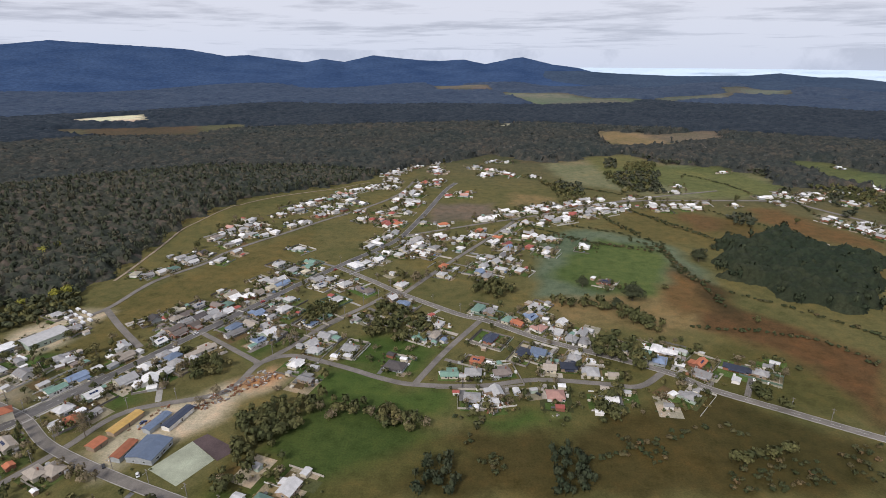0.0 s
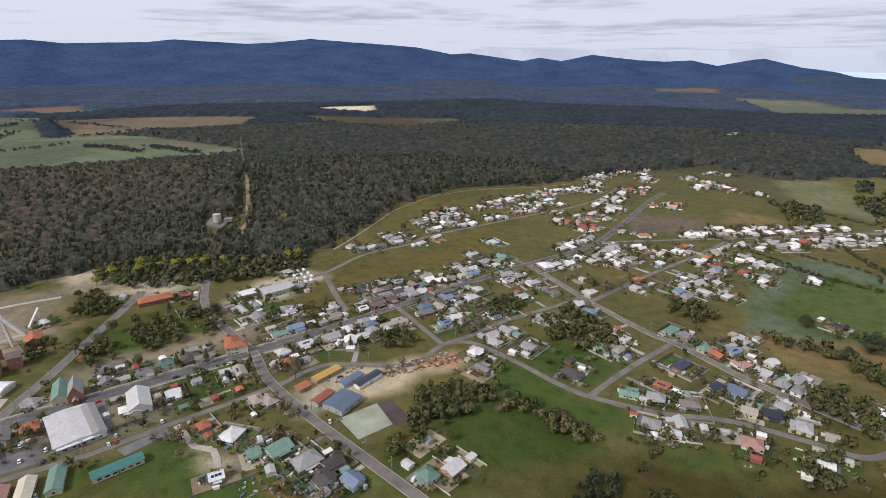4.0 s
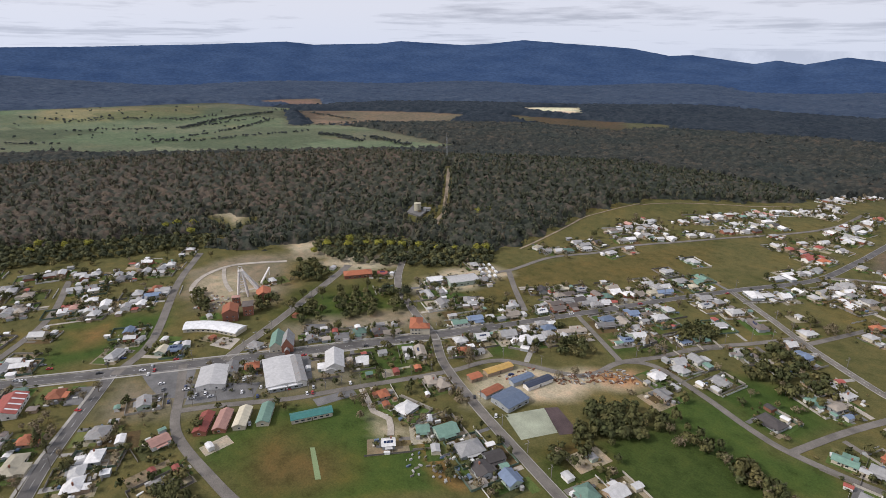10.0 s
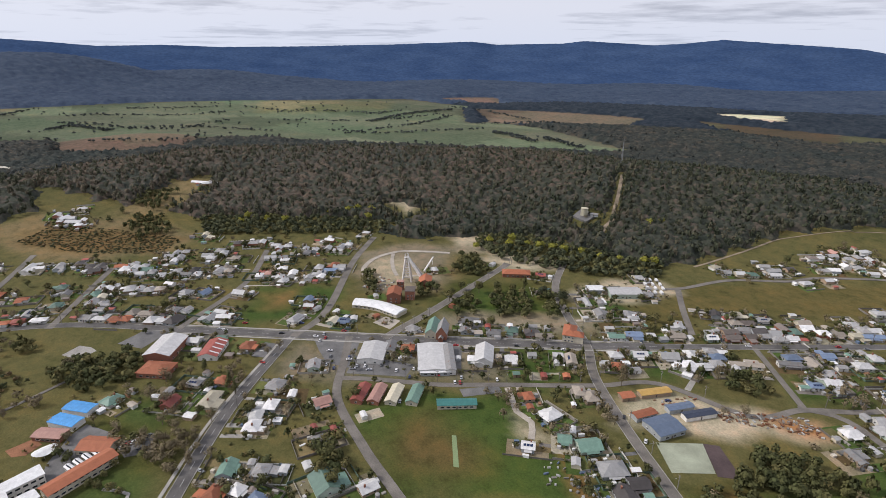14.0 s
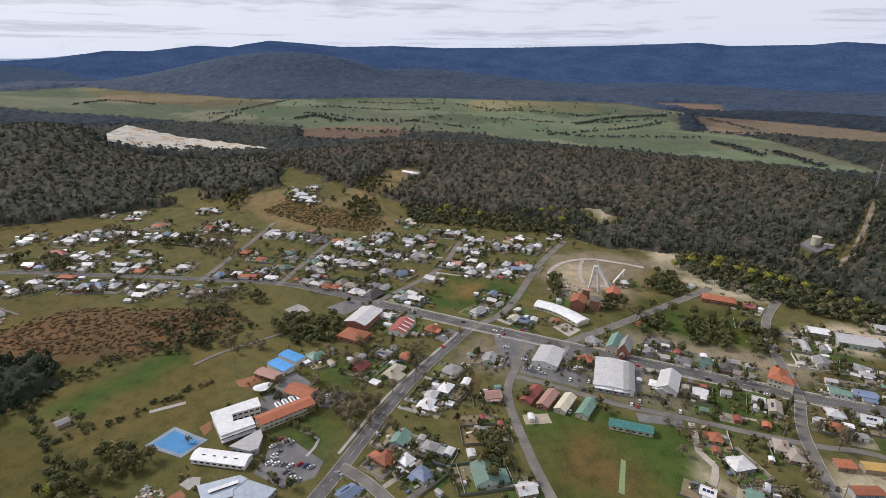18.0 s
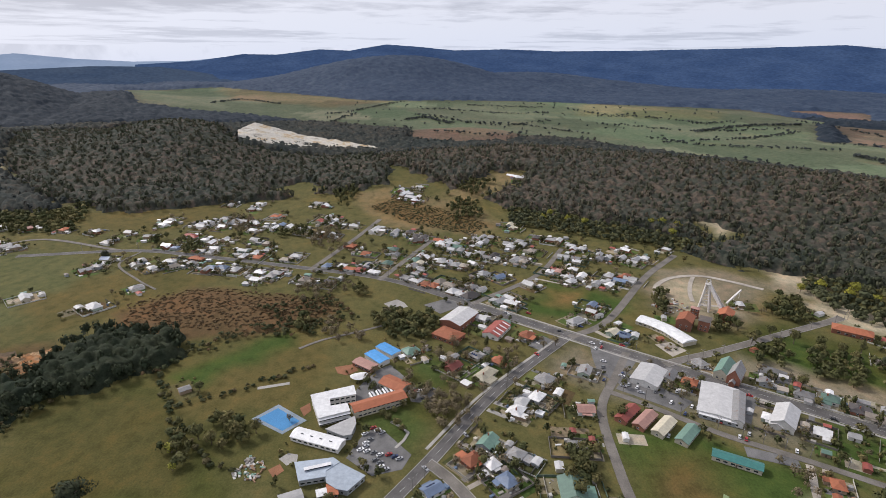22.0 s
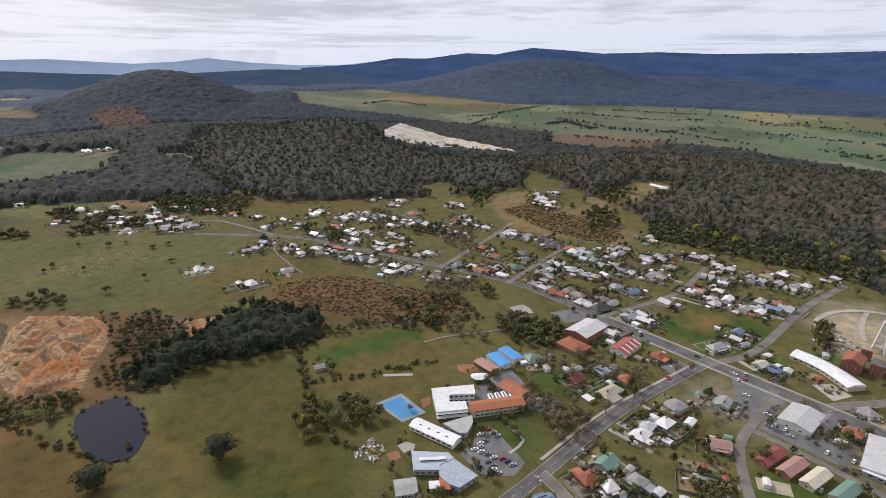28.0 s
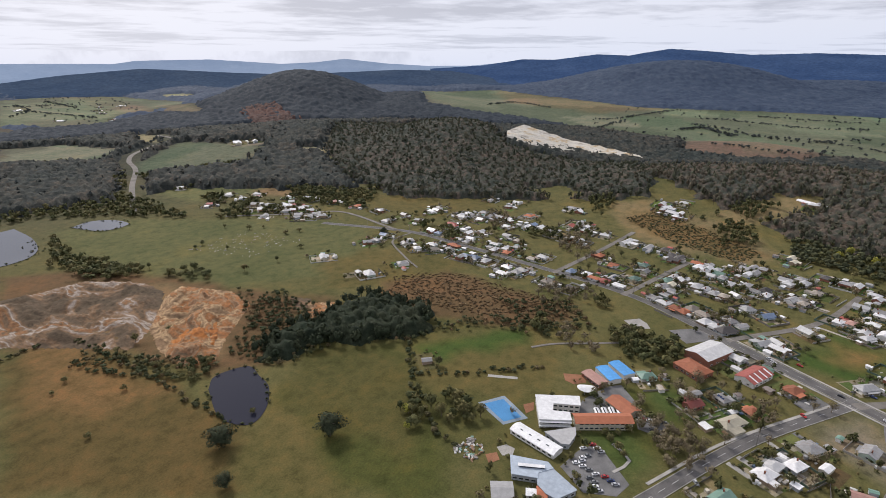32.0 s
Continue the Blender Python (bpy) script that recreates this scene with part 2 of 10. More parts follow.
M_WATTLE = leafy("wattle_blossom", [(0.0, (0.17, 0.18, 0.04)), (1.0, (0.40, 0.37, 0.06))], 0.8, 0.75, 1.2)
M_BARE = leafy("bare_twigs", [(0.0, (0.159, 0.132, 0.078)), (1.0, (0.232, 0.187, 0.120))], 0.8, 0.7, 1.2)
M_BRUSH = leafy("heath_brush", [(0.0, (0.049, 0.062, 0.027)), (0.6, (0.084, 0.084, 0.039)), (1.0, (0.182, 0.119, 0.062))], 0.8, 0.7, 1.25)
M_TUSSOCK = leafy("dry_tussocks", [(0.0, (0.085, 0.060, 0.032)), (0.6, (0.135, 0.088, 0.045)), (1.0, (0.19, 0.135, 0.075))], 0.9, 0.75, 1.25)
# bluish cast of haze put into the leaf colour of far and valley woods
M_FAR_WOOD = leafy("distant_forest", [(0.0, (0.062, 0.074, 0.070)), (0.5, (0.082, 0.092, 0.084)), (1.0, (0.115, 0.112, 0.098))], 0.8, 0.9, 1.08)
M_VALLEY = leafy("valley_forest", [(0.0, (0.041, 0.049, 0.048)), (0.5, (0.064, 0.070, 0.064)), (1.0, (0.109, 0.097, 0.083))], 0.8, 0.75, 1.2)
M_SCRUB_Y = leafy("wattle_scrub", [(0.0, (0.062, 0.073, 0.040)), (0.7, (0.103, 0.107, 0.053)), (0.92, (0.150, 0.144, 0.056)), (1.0, (0.325, 0.300, 0.056))], 0.8, 0.75, 1.2)
M_ROOF_NEAR = canopy_material("eucalypt_canopy", [(0.0, (0.035, 0.042, 0.033)), (0.45, (0.060, 0.062, 0.049)), (0.8, (0.088, 0.075, 0.062)), (1.0, (0.105, 0.085, 0.065))], 0.6, 1.3)
M_PINE = leafy("dark_pine_leaves", [(0.0, (0.034, 0.047, 0.026)), (1.0, (0.073, 0.078, 0.042))], 0.8, 0.7, 1.25)
M_ROOF_DARK = canopy_material("dark_pine_canopy", [(0.0, (0.022, 0.031, 0.019)), (1.0, (0.048, 0.053, 0.029))], 0.5, 1.4)
M_ROOF_RUST = canopy_material("rusty_regrowth_canopy", [(0.0, (0.075, 0.050, 0.045)), (1.0, (0.12, 0.070, 0.058))], 0.7, 1.25)
M_ROOF_MID = canopy_material("valley_canopy", [(0.0, (0.025, 0.031, 0.030)), (0.5, (0.041, 0.046, 0.041)), (1.0, (0.070, 0.063, 0.052))], 0.55, 1.4)
# outer canopies: the blue of distance haze is painted into their base colour
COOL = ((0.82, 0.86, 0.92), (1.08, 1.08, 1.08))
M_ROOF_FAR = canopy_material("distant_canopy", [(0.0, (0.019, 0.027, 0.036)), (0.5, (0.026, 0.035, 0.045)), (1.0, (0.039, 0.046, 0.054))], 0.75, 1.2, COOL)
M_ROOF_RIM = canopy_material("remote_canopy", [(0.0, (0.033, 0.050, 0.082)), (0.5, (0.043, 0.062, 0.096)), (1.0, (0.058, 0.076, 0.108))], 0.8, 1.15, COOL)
M_BARK = painted("bark", (0.16, 0.13, 0.10), 0.9)


# ---- the lie of the land ----
def near_line(x, y, pts):
    """Distance from (x, y) to the line through pts, and how far along it, 0 to 1."""
    best = np.full(np.shape(x), 1e9)
    along = np.zeros(np.shape(x))
    n = len(pts) - 1
    for i in range(n):
        (ax, ay), (bx, by) = pts[i][:2], pts[i + 1][:2]
        dx, dy = bx - ax, by - ay
        u = np.clip(((x - ax) * dx + (y - ay) * dy) / (dx * dx + dy * dy), 0, 1)
        d = np.hypot(x - ax - u * dx, y - ay - u * dy)
        along = np.where(d < best, (i + u) / n, along)
        best = np.minimum(best, d)
    return best, along


def inside(x, y, pts):
    hit = np.zeros(np.shape(x), bool)
    for (ax, ay), (bx, by) in zip(pts, pts[1:] + pts[:1]):
        if ay == by:
            continue
        cross = (ay > y) != (by > y)
        hit ^= cross & (x < ax + (y - ay) * (bx - ax) / (by - ay))
    return hit


RIDGE = [(-1020, -300), (-985, -110), (-1010, 90), (-905, 345), (-725, 590), (-610, 640), (-548, 735), (-415, 870), (-250, 960)]
RIDGE_H = [6, 34, 46, 46, 46, 46, 40, 30, 4]
# x, y, height, half lengths along and across, turn in degrees
HILLS = [(-1150, -640, 62, 240, 170, 20), (-1640, -1560, 140, 330, 300, 40), (-1900, -1290, 60, 500, 260, 30),
         (-3370, -450, 172, 330, 560, 6), (-3560, 120, 80, 380, 600, 0), (-1050, -1000, 40, 300, 260, 0), (-1500, -10, 20, 85, 130, 0)]


def relief(x, y):
    x, y = np.asarray(x, float), np.asarray(y, float)
    d, u = near_line(x, y, RIDGE)
    crest = np.interp(u, np.linspace(0, 1, len(RIDGE_H)), RIDGE_H)
    z = crest * np.exp(-(d / 165.0) ** 2)
    for hx, hy, hh, la, lb, turn in HILLS:
        c, s = math.cos(radians(turn)), math.sin(radians(turn))
        a, b = (x - hx) * c + (y - hy) * s, -(x - hx) * s + (y - hy) * c
        z = np.maximum(z, hh * np.exp(-(a / la) ** 2 - (b / lb) ** 2) ** 0.8)
    r = np.hypot(x, y)
    far = np.clip((r - 1100) / 2500, 0, 1)
    roll = np.sin(x * 0.0041 + 1.3) * np.cos(y * 0.0035 + 0.4) + 0.5 * np.sin(x * 0.009 - y * 0.007)
    return z + far * 12 * roll + far * 6


def zat(x, y):
    return float(relief(x, y))


def add_mesh(name, verts, faces, mat, smooth=False):
    me = bpy.data.meshes.new(name)
    me.from_pydata(verts, [], faces)
    if mat:
        me.materials.append(mat)
    if smooth:
        me.polygons.foreach_set("use_smooth", [True] * len(me.polygons))
    me.update()
    return me


def big_mesh(name, co, quads, mat, tint=None):
    """A mesh from arrays: co (n, 3), quads (m, 4)."""
    me = bpy.data.meshes.new(name)
    me.vertices.add(len(co))
    me.vertices.foreach_set("co", np.asarray(co, np.float32).ravel())
    k = quads.shape[1]
    me.loops.add(quads.size)
    me.loops.foreach_set("vertex_index", quads.astype(np.int32).ravel())
    me.polygons.add(len(quads))
    me.polygons.foreach_set("loop_start", np.arange(0, quads.size, k, dtype=np.int32))
    me.materials.append(mat)
    if tint is not None:
        at = me.attributes.new("tint", "FLOAT", "POINT")
        at.data.foreach_set("value", np.asarray(tint, np.float32))
    me.update(calc_edges=True)
    return me


def part(name, me, parent, label=""):
    ob = new(name, me)
    ob.parent = parent
    if label:
        ob["label"] = label
    return ob


def setting(name, me, label, category):
    return tagged(new(name, me), label, category, kind="structure")


# ---- ground: one sheet from the town to the foot of the ranges ----
def spread_lines(lo, hi, step, end, grow):
    inner = list(np.arange(lo, hi + 0.1, step))
    v, s = hi, step
    while v < end:
        s *= grow
        v += s
        inner.append(v)
    v, s = lo, step
    while v > -end:
        s *= grow
        v -= s
        inner.insert(0, v)
    return np.array(inner)


COVERS = []
OPEN = [[(-290, 95), (-275, 165), (-250, 195), (-160, 165), (-215, 95)], [(-300, -135), (-420, -140), (-400, -60), (-340, -90)], [(-330, 440), (-260, 560), (-150, 640), (-180, 560), (-290, 420)],
        [(-430, 300), (-380, 200), (-360, 215), (-330, 290), (-420, 310)], [(-500, 180), (-500, 260), (-440, 250), (-400, 180), (-450, 145)], [(-240, 300), (-215, 240), (-120, 250), (-150, 345)]]


def cover(colour, pts, soft=5.0):
    COVERS.append((colour, pts, soft))


cover((0.088, 0.086, 0.036), [(13, 351), (80, 415), (166, 389), (138, 294), (22, 250)])
cover((0.088, 0.086, 0.036), [(-408, -292), (-415, -192), (-329, -98), (-237, -89), (-249, -199)])
cover((0.104, 0.090, 0.038), [(-332, 441), (-199, 684), (-174, 617), (-212, 517), (-283, 402)])
cover((0.104, 0.090, 0.038), [(-317, 376), (-312, 413), (-278, 404), (-263, 376), (-290, 350)])
cover((0.062, 0.070, 0.023), [(-384, 199), (-416, 300), (-400, 317), (-325, 296), (-313, 286), (-374, 194)])
cover((0.050, 0.082, 0.023), [(-335, 323), (-320, 359), (-304, 351), (-319, 311)])
cover((0.050, 0.082, 0.023), [(-515, 81), (-481, 155), (-426, 119), (-443, 46)])
cover((0.20, 0.125, 0.060), [(-493, 82), (-492, 107), (-465, 104), (-468, 78)], 9.0)
cover((0.050, 0.082, 0.023), [(-288, 93), (-292, 104), (-285, 138), (-259, 194), (-238, 186), (-209, 185), (-179, 179), (-157, 173), (-211, 88), (-250, 91)])
cover((0.098, 0.078, 0.034), [(-266, 116), (-262, 134), (-230, 146), (-206, 138), (-203, 112), (-224, 96), (-250, 98)], 12.0)
cover((0.062, 0.070, 0.023), [(-380, 1), (-360, 27), (-320, -19), (-341, -44), (-365, -32)])
cover((0.050, 0.082, 0.023), [(-308, 232), (-303, 248), (-246, 215), (-268, 205)])
cover((0.050, 0.082, 0.023), [(-115, 329), (-89, 341), (-33, 326), (-3, 323), (-1, 299), (-43, 296), (-94, 303)])
cover((0.062, 0.070, 0.023), [(-147, 229), (-125, 254), (-92, 284), (-26, 278), (1, 265), (-47, 224), (-96, 205)])
cover((0.050, 0.082, 0.023), [(-86, 389), (-42, 387), (-16, 379), (-35, 340), (-60, 346), (-94, 358)])
cover((0.050, 0.082, 0.023), [(6, 292), (47, 302), (64, 289), (22, 283)])
cover((0.054, 0.046, 0.018), [(-64, 225), (-39, 266), (15, 283), (56, 280), (54, 229)])
cover((0.075, 0.072, 0.028), [(-114, 223), (-89, 279), (-34, 281), (1, 262), (-49, 225)])
cover((0.054, 0.046, 0.018), [(64, 285), (168, 331), (247, 271), (222, 235), (43, 229)])
cover((0.075, 0.072, 0.028), [(155, 359), (216, 404), (263, 363), (267, 315), (244, 301), (172, 331)])
cover((0.098, 0.129, 0.096), [(92, 659), (163, 696), (247, 642), (256, 521), (145, 442), (71, 485)])
cover((0.165, 0.130, 0.070), [(64, 468), (200, 505), (243, 503), (210, 421), (154, 409), (90, 438)])
cover((0.085, 0.052, 0.027), [(221, 566), (244, 468), (318, 373), (261, 292), (259, 363), (204, 421)])
cover((0.104, 0.090, 0.038), [(257, 794), (355, 753), (395, 668), (319, 624), (247, 642), (180, 709)])
cover((0.100, 0.074, 0.032), [(310, 760), (364, 740), (458, 574), (424, 526), (359, 625)])
cover((0.124, 0.104, 0.090), [(-47, 813), (42, 816), (48, 751), (-50, 708)])
cover((0.165, 0.130, 0.070), [(82, 886), (147, 856), (134, 811), (71, 815)])
cover((0.145, 0.152, 0.098), [(162, 1138), (341, 1205), (558, 1038), (504, 868), (319, 856), (180, 971)])
cover((0.128, 0.120, 0.080), [(369, 1545), (493, 1603), (523, 1376), (345, 1322)])
cover((0.098, 0.129, 0.096), [(687, 1181), (779, 1034), (706, 930), (655, 1081)])
cover((0.098, 0.129, 0.096), [(209, 3153), (502, 2879), (814, 2534), (330, 2424)])
cover((0.080, 0.078, 0.052), [(-1204, 1594), (-920, 1715), (-725, 1789), (-665, 1692), (-748, 1470), (-935, 1446)])
cover((0.55, 0.52, 0.46), [(-1312, 1824), (-1168, 1995), (-1042, 1798), (-1206, 1738)])
cover((0.098, 0.129, 0.096), [(1333, 3019), (1803, 2764), (1891, 2628), (1610, 2881), (1361, 3006)])
cover((0.39, 0.35, 0.30), [(-220, 252), (-205, 289), (-179, 309), (-141, 348), (-123, 337), (-148, 306), (-157, 285), (-183, 255), (-196, 237)])
cover((0.30, 0.155, 0.075), [(-160, 327), (-141, 349), (-125, 338), (-150, 318)])
cover((0.098, 0.129, 0.096), [(-2549, -234), (-2528, 401), (-2270, 1066), (-1928, 1176), (-1643, 914), (-1431, 520), (-1889, -189)])
cover((0.098, 0.129, 0.096), [(-1508, 348), (-1505, 1003), (-1324, 1045), (-847, 979), (-1007, 765), (-1380, 316)])
cover((0.124, 0.104, 0.090), [(-1826, 1138), (-1612, 1322), (-1321, 1484), (-1224, 1298), (-1493, 995)])
cover((0.124, 0.104, 0.090), [(-1581, -166), (-1607, 120), (-1602, 226), (-1469, 230), (-1406, -8), (-1420, -154)])
cover((0.124, 0.104, 0.090), [(-2261, 1200), (-2295, 1527), (-1949, 1332)])
cover((0.098, 0.129, 0.096), [(-2870, -1628), (-3001, -1373), (-2512, -492), (-2538, -336), (-2524, 430), (-1983, 1160), (-1383, 836), (-1418, 379), (-1564, -215), (-1796, -656), (-1952, -880), (-1821, -1055)])
cover((0.128, 0.120, 0.080), [(-3000, -1375), (-2508, -514), (-2539, -324), (-2215, -420), (-2278, -921)])
cover((0.124, 0.104, 0.090), [(-1526, -137), (-1626, 15), (-1487, 118), (-1382, 11), (-1395, -153)])
cover((0.145, 0.152, 0.098), [(-2469, 472), (-2202, 962), (-1909, 816), (-2022, 367)])
cover((0.098, 0.129, 0.096), [(-618, -1564), (-724, -1501), (-732, -1266), (-631, -1170), (-511, -1315)])
cover((0.098, 0.129, 0.096), [(-632, -1056), (-820, -1177), (-848, -930), (-738, -876), (-596, -984)])
cover((0.104, 0.090, 0.038), [(-558, -817), (-685, -786), (-630, -709), (-526, -761)])
cover((0.165, 0.130, 0.070), [(-662, -736), (-678, -692), (-640, -655), (-614, -682)])
cover((0.098, 0.129, 0.096), [(-1026, -2520), (-1766, -3837), (-1764, -2978), (-1564, -2085), (-1390, -1925), (-1115, -2008), (-929, -1866), (-843, -2090)])
cover((0.098, 0.129, 0.096), [(-2792, -1760), (-3006, -1361), (-2501, -548), (-2540, -323), (-2533, 374), (-1743, 274), (-1710, -206), (-1856, -624), (-1788, -1079)])
cover((0.128, 0.120, 0.080), [(-3007, -1359), (-2506, -525), (-2538, -334), (-2179, -555), (-2382, -1019)])
cover((0.098, 0.104, 0.050), [(-338, -771), (-425, -733), (-556, -521), (-562, -447), (-494, -382), (-393, -375), (-327, -449), (-288, -587)])
cover((0.104, 0.090, 0.038), [(-420, -399), (-494, -382), (-530, -321), (-504, -255), (-413, -289), (-379, -347)])
cover((0.118, 0.076, 0.045), [(-413, -303), (-480, -263), (-455, -138), (-438, -118), (-400, -142), (-377, -223)])
cover((0.104, 0.090, 0.038), [(-327, -214), (-397, -146), (-376, -107), (-318, -100), (-294, -129), (-280, -180)])
cover((0.050, 0.082, 0.023), [(-327, -209), (-395, -150), (-376, -136), (-308, -192)])
cover((0.062, 0.070, 0.023), [(-220, -254), (-296, -264), (-318, -225), (-274, -176), (-253, -152), (-220, -119), (-198, -114), (-148, -201)])
cover((0.104, 0.090, 0.038), [(-187, -245), (-220, -254), (-208, -208), (-174, -155), (-142, -211)])
cover((0.100, 0.074, 0.032), [(-150, -469), (-198, -445), (-195, -327), (-190, -284), (-185, -246), (-142, -211), (-83, -313)])
cover((0.118, 0.076, 0.045), [(-231, -660), (-275, -616), (-319, -509), (-335, -410), (-364, -320), (-281, -274), (-244, -290), (-220, -316), (-202, -412), (-156, -483)])
cover((0.16, 0.115, 0.07), [(-187, -556), (-244, -567), (-277, -538), (-308, -493), (-316, -404), (-258, -350), (-229, -328), (-214, -354), (-228, -402), (-197, -466), (-162, -498)])
cover((0.165, 0.130, 0.070), [(-796, -652), (-800, -556), (-753, -517), (-751, -590)])
cover((0.104, 0.090, 0.038), [(-694, -548), (-725, -472), (-794, -373), (-730, -327), (-644, -384), (-628, -485)])
cover((0.062, 0.070, 0.023), [(-292, -63), (-320, -38), (-295, -17), (-264, -42)])
cover((0.062, 0.070, 0.023), [(-340, -65), (-369, -36), (-341, -24), (-320, -48)])
cover((0.165, 0.130, 0.070), [(-490, 173), (-548, 215), (-546, 271), (-509, 295), (-459, 279), (-427, 222), (-438, 192)])
cover((0.23, 0.20, 0.165), [(-477, 180), (-504, 205), (-500, 238), (-469, 239), (-447, 200), (-453, 178)])
cover((0.23, 0.20, 0.165), [(-525, 201), (-542, 269), (-524, 284), (-512, 257), (-514, 203)])
cover((0.39, 0.35, 0.30), [(-727, 299), (-743, 333), (-684, 341), (-655, 309)])
cover((0.39, 0.35, 0.30), [(-542, 314), (-548, 367), (-496, 333), (-514, 305)])
cover((0.062, 0.070, 0.023), [(-412, 210), (-442, 268), (-409, 300), (-373, 336), (-324, 290), (-380, 206)])
cover((0.050, 0.082, 0.023), [(-412, 262), (-388, 305), (-338, 299), (-374, 232)])
cover((0.050, 0.082, 0.023), [(-297, 239), (-283, 258), (-257, 236), (-270, 219)])
cover((0.050, 0.082, 0.023), [(-254, 316), (-241, 333), (-218, 307), (-227, 289)])
cover((0.050, 0.082, 0.023), [(-185, 400), (-158, 444), (-133, 393), (-158, 355)])
cover((0.050, 0.082, 0.023), [(-332, 336), (-317, 361), (-302, 346), (-319, 324)])
cover((0.23, 0.20, 0.165), [(-560, 203), (-558, 235), (-504, 250), (-466, 236), (-457, 201), (-490, 180)])
cover((0.39, 0.35, 0.30), [(-556, 319), (-548, 367), (-503, 341), (-504, 307)])
cover((0.39, 0.35, 0.30), [(-489, 312), (-436, 383), (-413, 372), (-439, 323)])
cover((0.39, 0.35, 0.30), [(-360, 330), (-372, 390), (-341, 440), (-314, 429), (-323, 378), (-344, 333)])
cover((0.118, 0.076, 0.045), [(-413, -306), (-456, -279), (-461, -120), (-438, -120), (-403, -164), (-379, -224), (-375, -282)])
cover((0.075, 0.072, 0.028), [(-352, -357), (-340, -295), (-303, -217), (-272, -160), (-217, -143), (-211, -238)])
cover((0.39, 0.35, 0.30), [(-498, 332), (-457, 370), (-440, 365), (-466, 324)])
cover((0.39, 0.35, 0.30), [(-234, 181), (-215, 190), (-203, 189), (-213, 178)])
cover((0.30, 0.155, 0.075), [(-196, 187), (-158, 174), (-155, 177), (-193, 191)])
cover((0.046, 0.070, 0.021), [(-138, 224), (-126, 254), (-100, 296), (-81, 312), (-44, 301), (-26, 287), (-16, 279), (-91, 217), (-114, 198)])
cover((0.050, 0.082, 0.023), [(-122, 327), (-112, 354), (-59, 345), (-47, 325), (-85, 324)])
cover((0.050, 0.082, 0.023), [(-96, 372), (-71, 405), (-28, 395), (-18, 378), (-54, 366)])
cover((0.100, 0.074, 0.032), [(-136, 232), (-126, 254), (-108, 249), (-116, 225)])
cover((0.165, 0.135, 0.082), [(-813, -179), (-844, -131), (-803, -47), (-787, -5), (-704, 45), (-655, 12), (-681, -105), (-746, -148)])
cover((0.185, 0.150, 0.090), [(-818, -45), (-905, 42), (-902, 85), (-870, 85), (-792, 0)])

cover((0.115, 0.128, 0.092), [(-985, -1794), (-937, -1942), (-982, -2186), (-1385, -3040), (-1668, -3372), (-1816, -3082), (-1284, -1949), (-1241, -2074)])
cover((0.17, 0.145, 0.11), [(-1408, -2097), (-1320, -1801), (-1225, -1626), (-1209, -1745)])
cover((0.2, 0.18, 0.12), [(-914, -1491), (-915, -1422), (-825, -1260), (-794, -1274)])
cover((0.24, 0.22, 0.17), [(-1862, -2733), (-1940, -2634), (-1825, -2482), (-1769, -2590)])
cover((0.26, 0.24, 0.19), [(-2202, -4000), (-2407, -3957), (-2304, -3752), (-2070, -3765)])
cover((0.3, 0.28, 0.24), [(-847, -1034), (-886, -982), (-861, -955), (-827, -989)])
cover((0.3, 0.27, 0.23), [(-888, -855), (-908, -815), (-878, -805), (-868, -828)])
cover((0.19, 0.13, 0.08), [(-646, -735), (-683, -692), (-635, -646), (-604, -684)])
cover((0.140, 0.114, 0.098), [(-1486, -133), (-1602, -105), (-1625, 15), (-1548, 100), (-1441, 120), (-1385, 81), (-1354, -30), (-1378, -138)])
cover((0.074, 0.105, 0.038), [(89, 525), (124, 603), (165, 652), (207, 636), (232, 607), (214, 543), (182, 484), (137, 489)])
cover((0.105, 0.118, 0.052), [(256, 1206), (367, 1241), (408, 1098), (511, 1115), (525, 1022), (541, 942), (494, 870), (466, 869), (389, 859), (361, 948), (271, 967)])
cover((0.112, 0.125, 0.06), [(673, 1182), (742, 1166), (773, 1024), (702, 923), (665, 977), (667, 1077)])
cover((0.125, 0.115, 0.065), [(380, 1620), (439, 1625), (504, 1338), (356, 1382)])
cover((0.11, 0.07, 0.035), [(301, 766), (337, 773), (357, 725), (333, 686), (300, 697)])
cover((0.12, 0.075, 0.036), [(419, 798), (458, 800), (478, 715), (505, 645), (483, 614), (430, 665), (403, 739)])
cover((0.115, 0.075, 0.036), [(192, 505), (232, 552), (236, 487), (220, 449), (189, 448)])
cover((0.052, 0.038, 0.02), [(232, 570), (247, 529), (255, 494), (246, 450), (224, 446), (230, 499)])
cover((0.3, 0.27, 0.23), [(507, 770), (523, 757), (538, 692), (525, 674), (508, 709), (490, 735)])
cover((0.135, 0.095, 0.048), [(-761, -146), (-802, -109), (-769, -52), (-702, 31), (-660, 1), (-695, -73)])
cover((0.15, 0.095, 0.045), [(-171, -472), (-195, -446), (-183, -390), (-189, -325), (-157, -337), (-128, -380)])
cover((0.110, 0.132, 0.098), [(-1312, -3175), (-1536, -2959), (-1244, -2244), (-1021, -1872), (-964, -2015), (-832, -2056)])
cover((0.150, 0.130, 0.100), [(-1346, -2335), (-1461, -2352), (-1232, -1865), (-1187, -1956)])
cover((0.160, 0.140, 0.110), [(-1344, -1992), (-1295, -1749), (-1204, -1608), (-1199, -1734)])
cover((0.170, 0.165, 0.140), [(-2204, -4205), (-2342, -4079), (-2209, -3822), (-2022, -3831)])
cover((0.170, 0.165, 0.140), [(-1881, -4491), (-2140, -4467), (-2014, -4177), (-1650, -3936)])
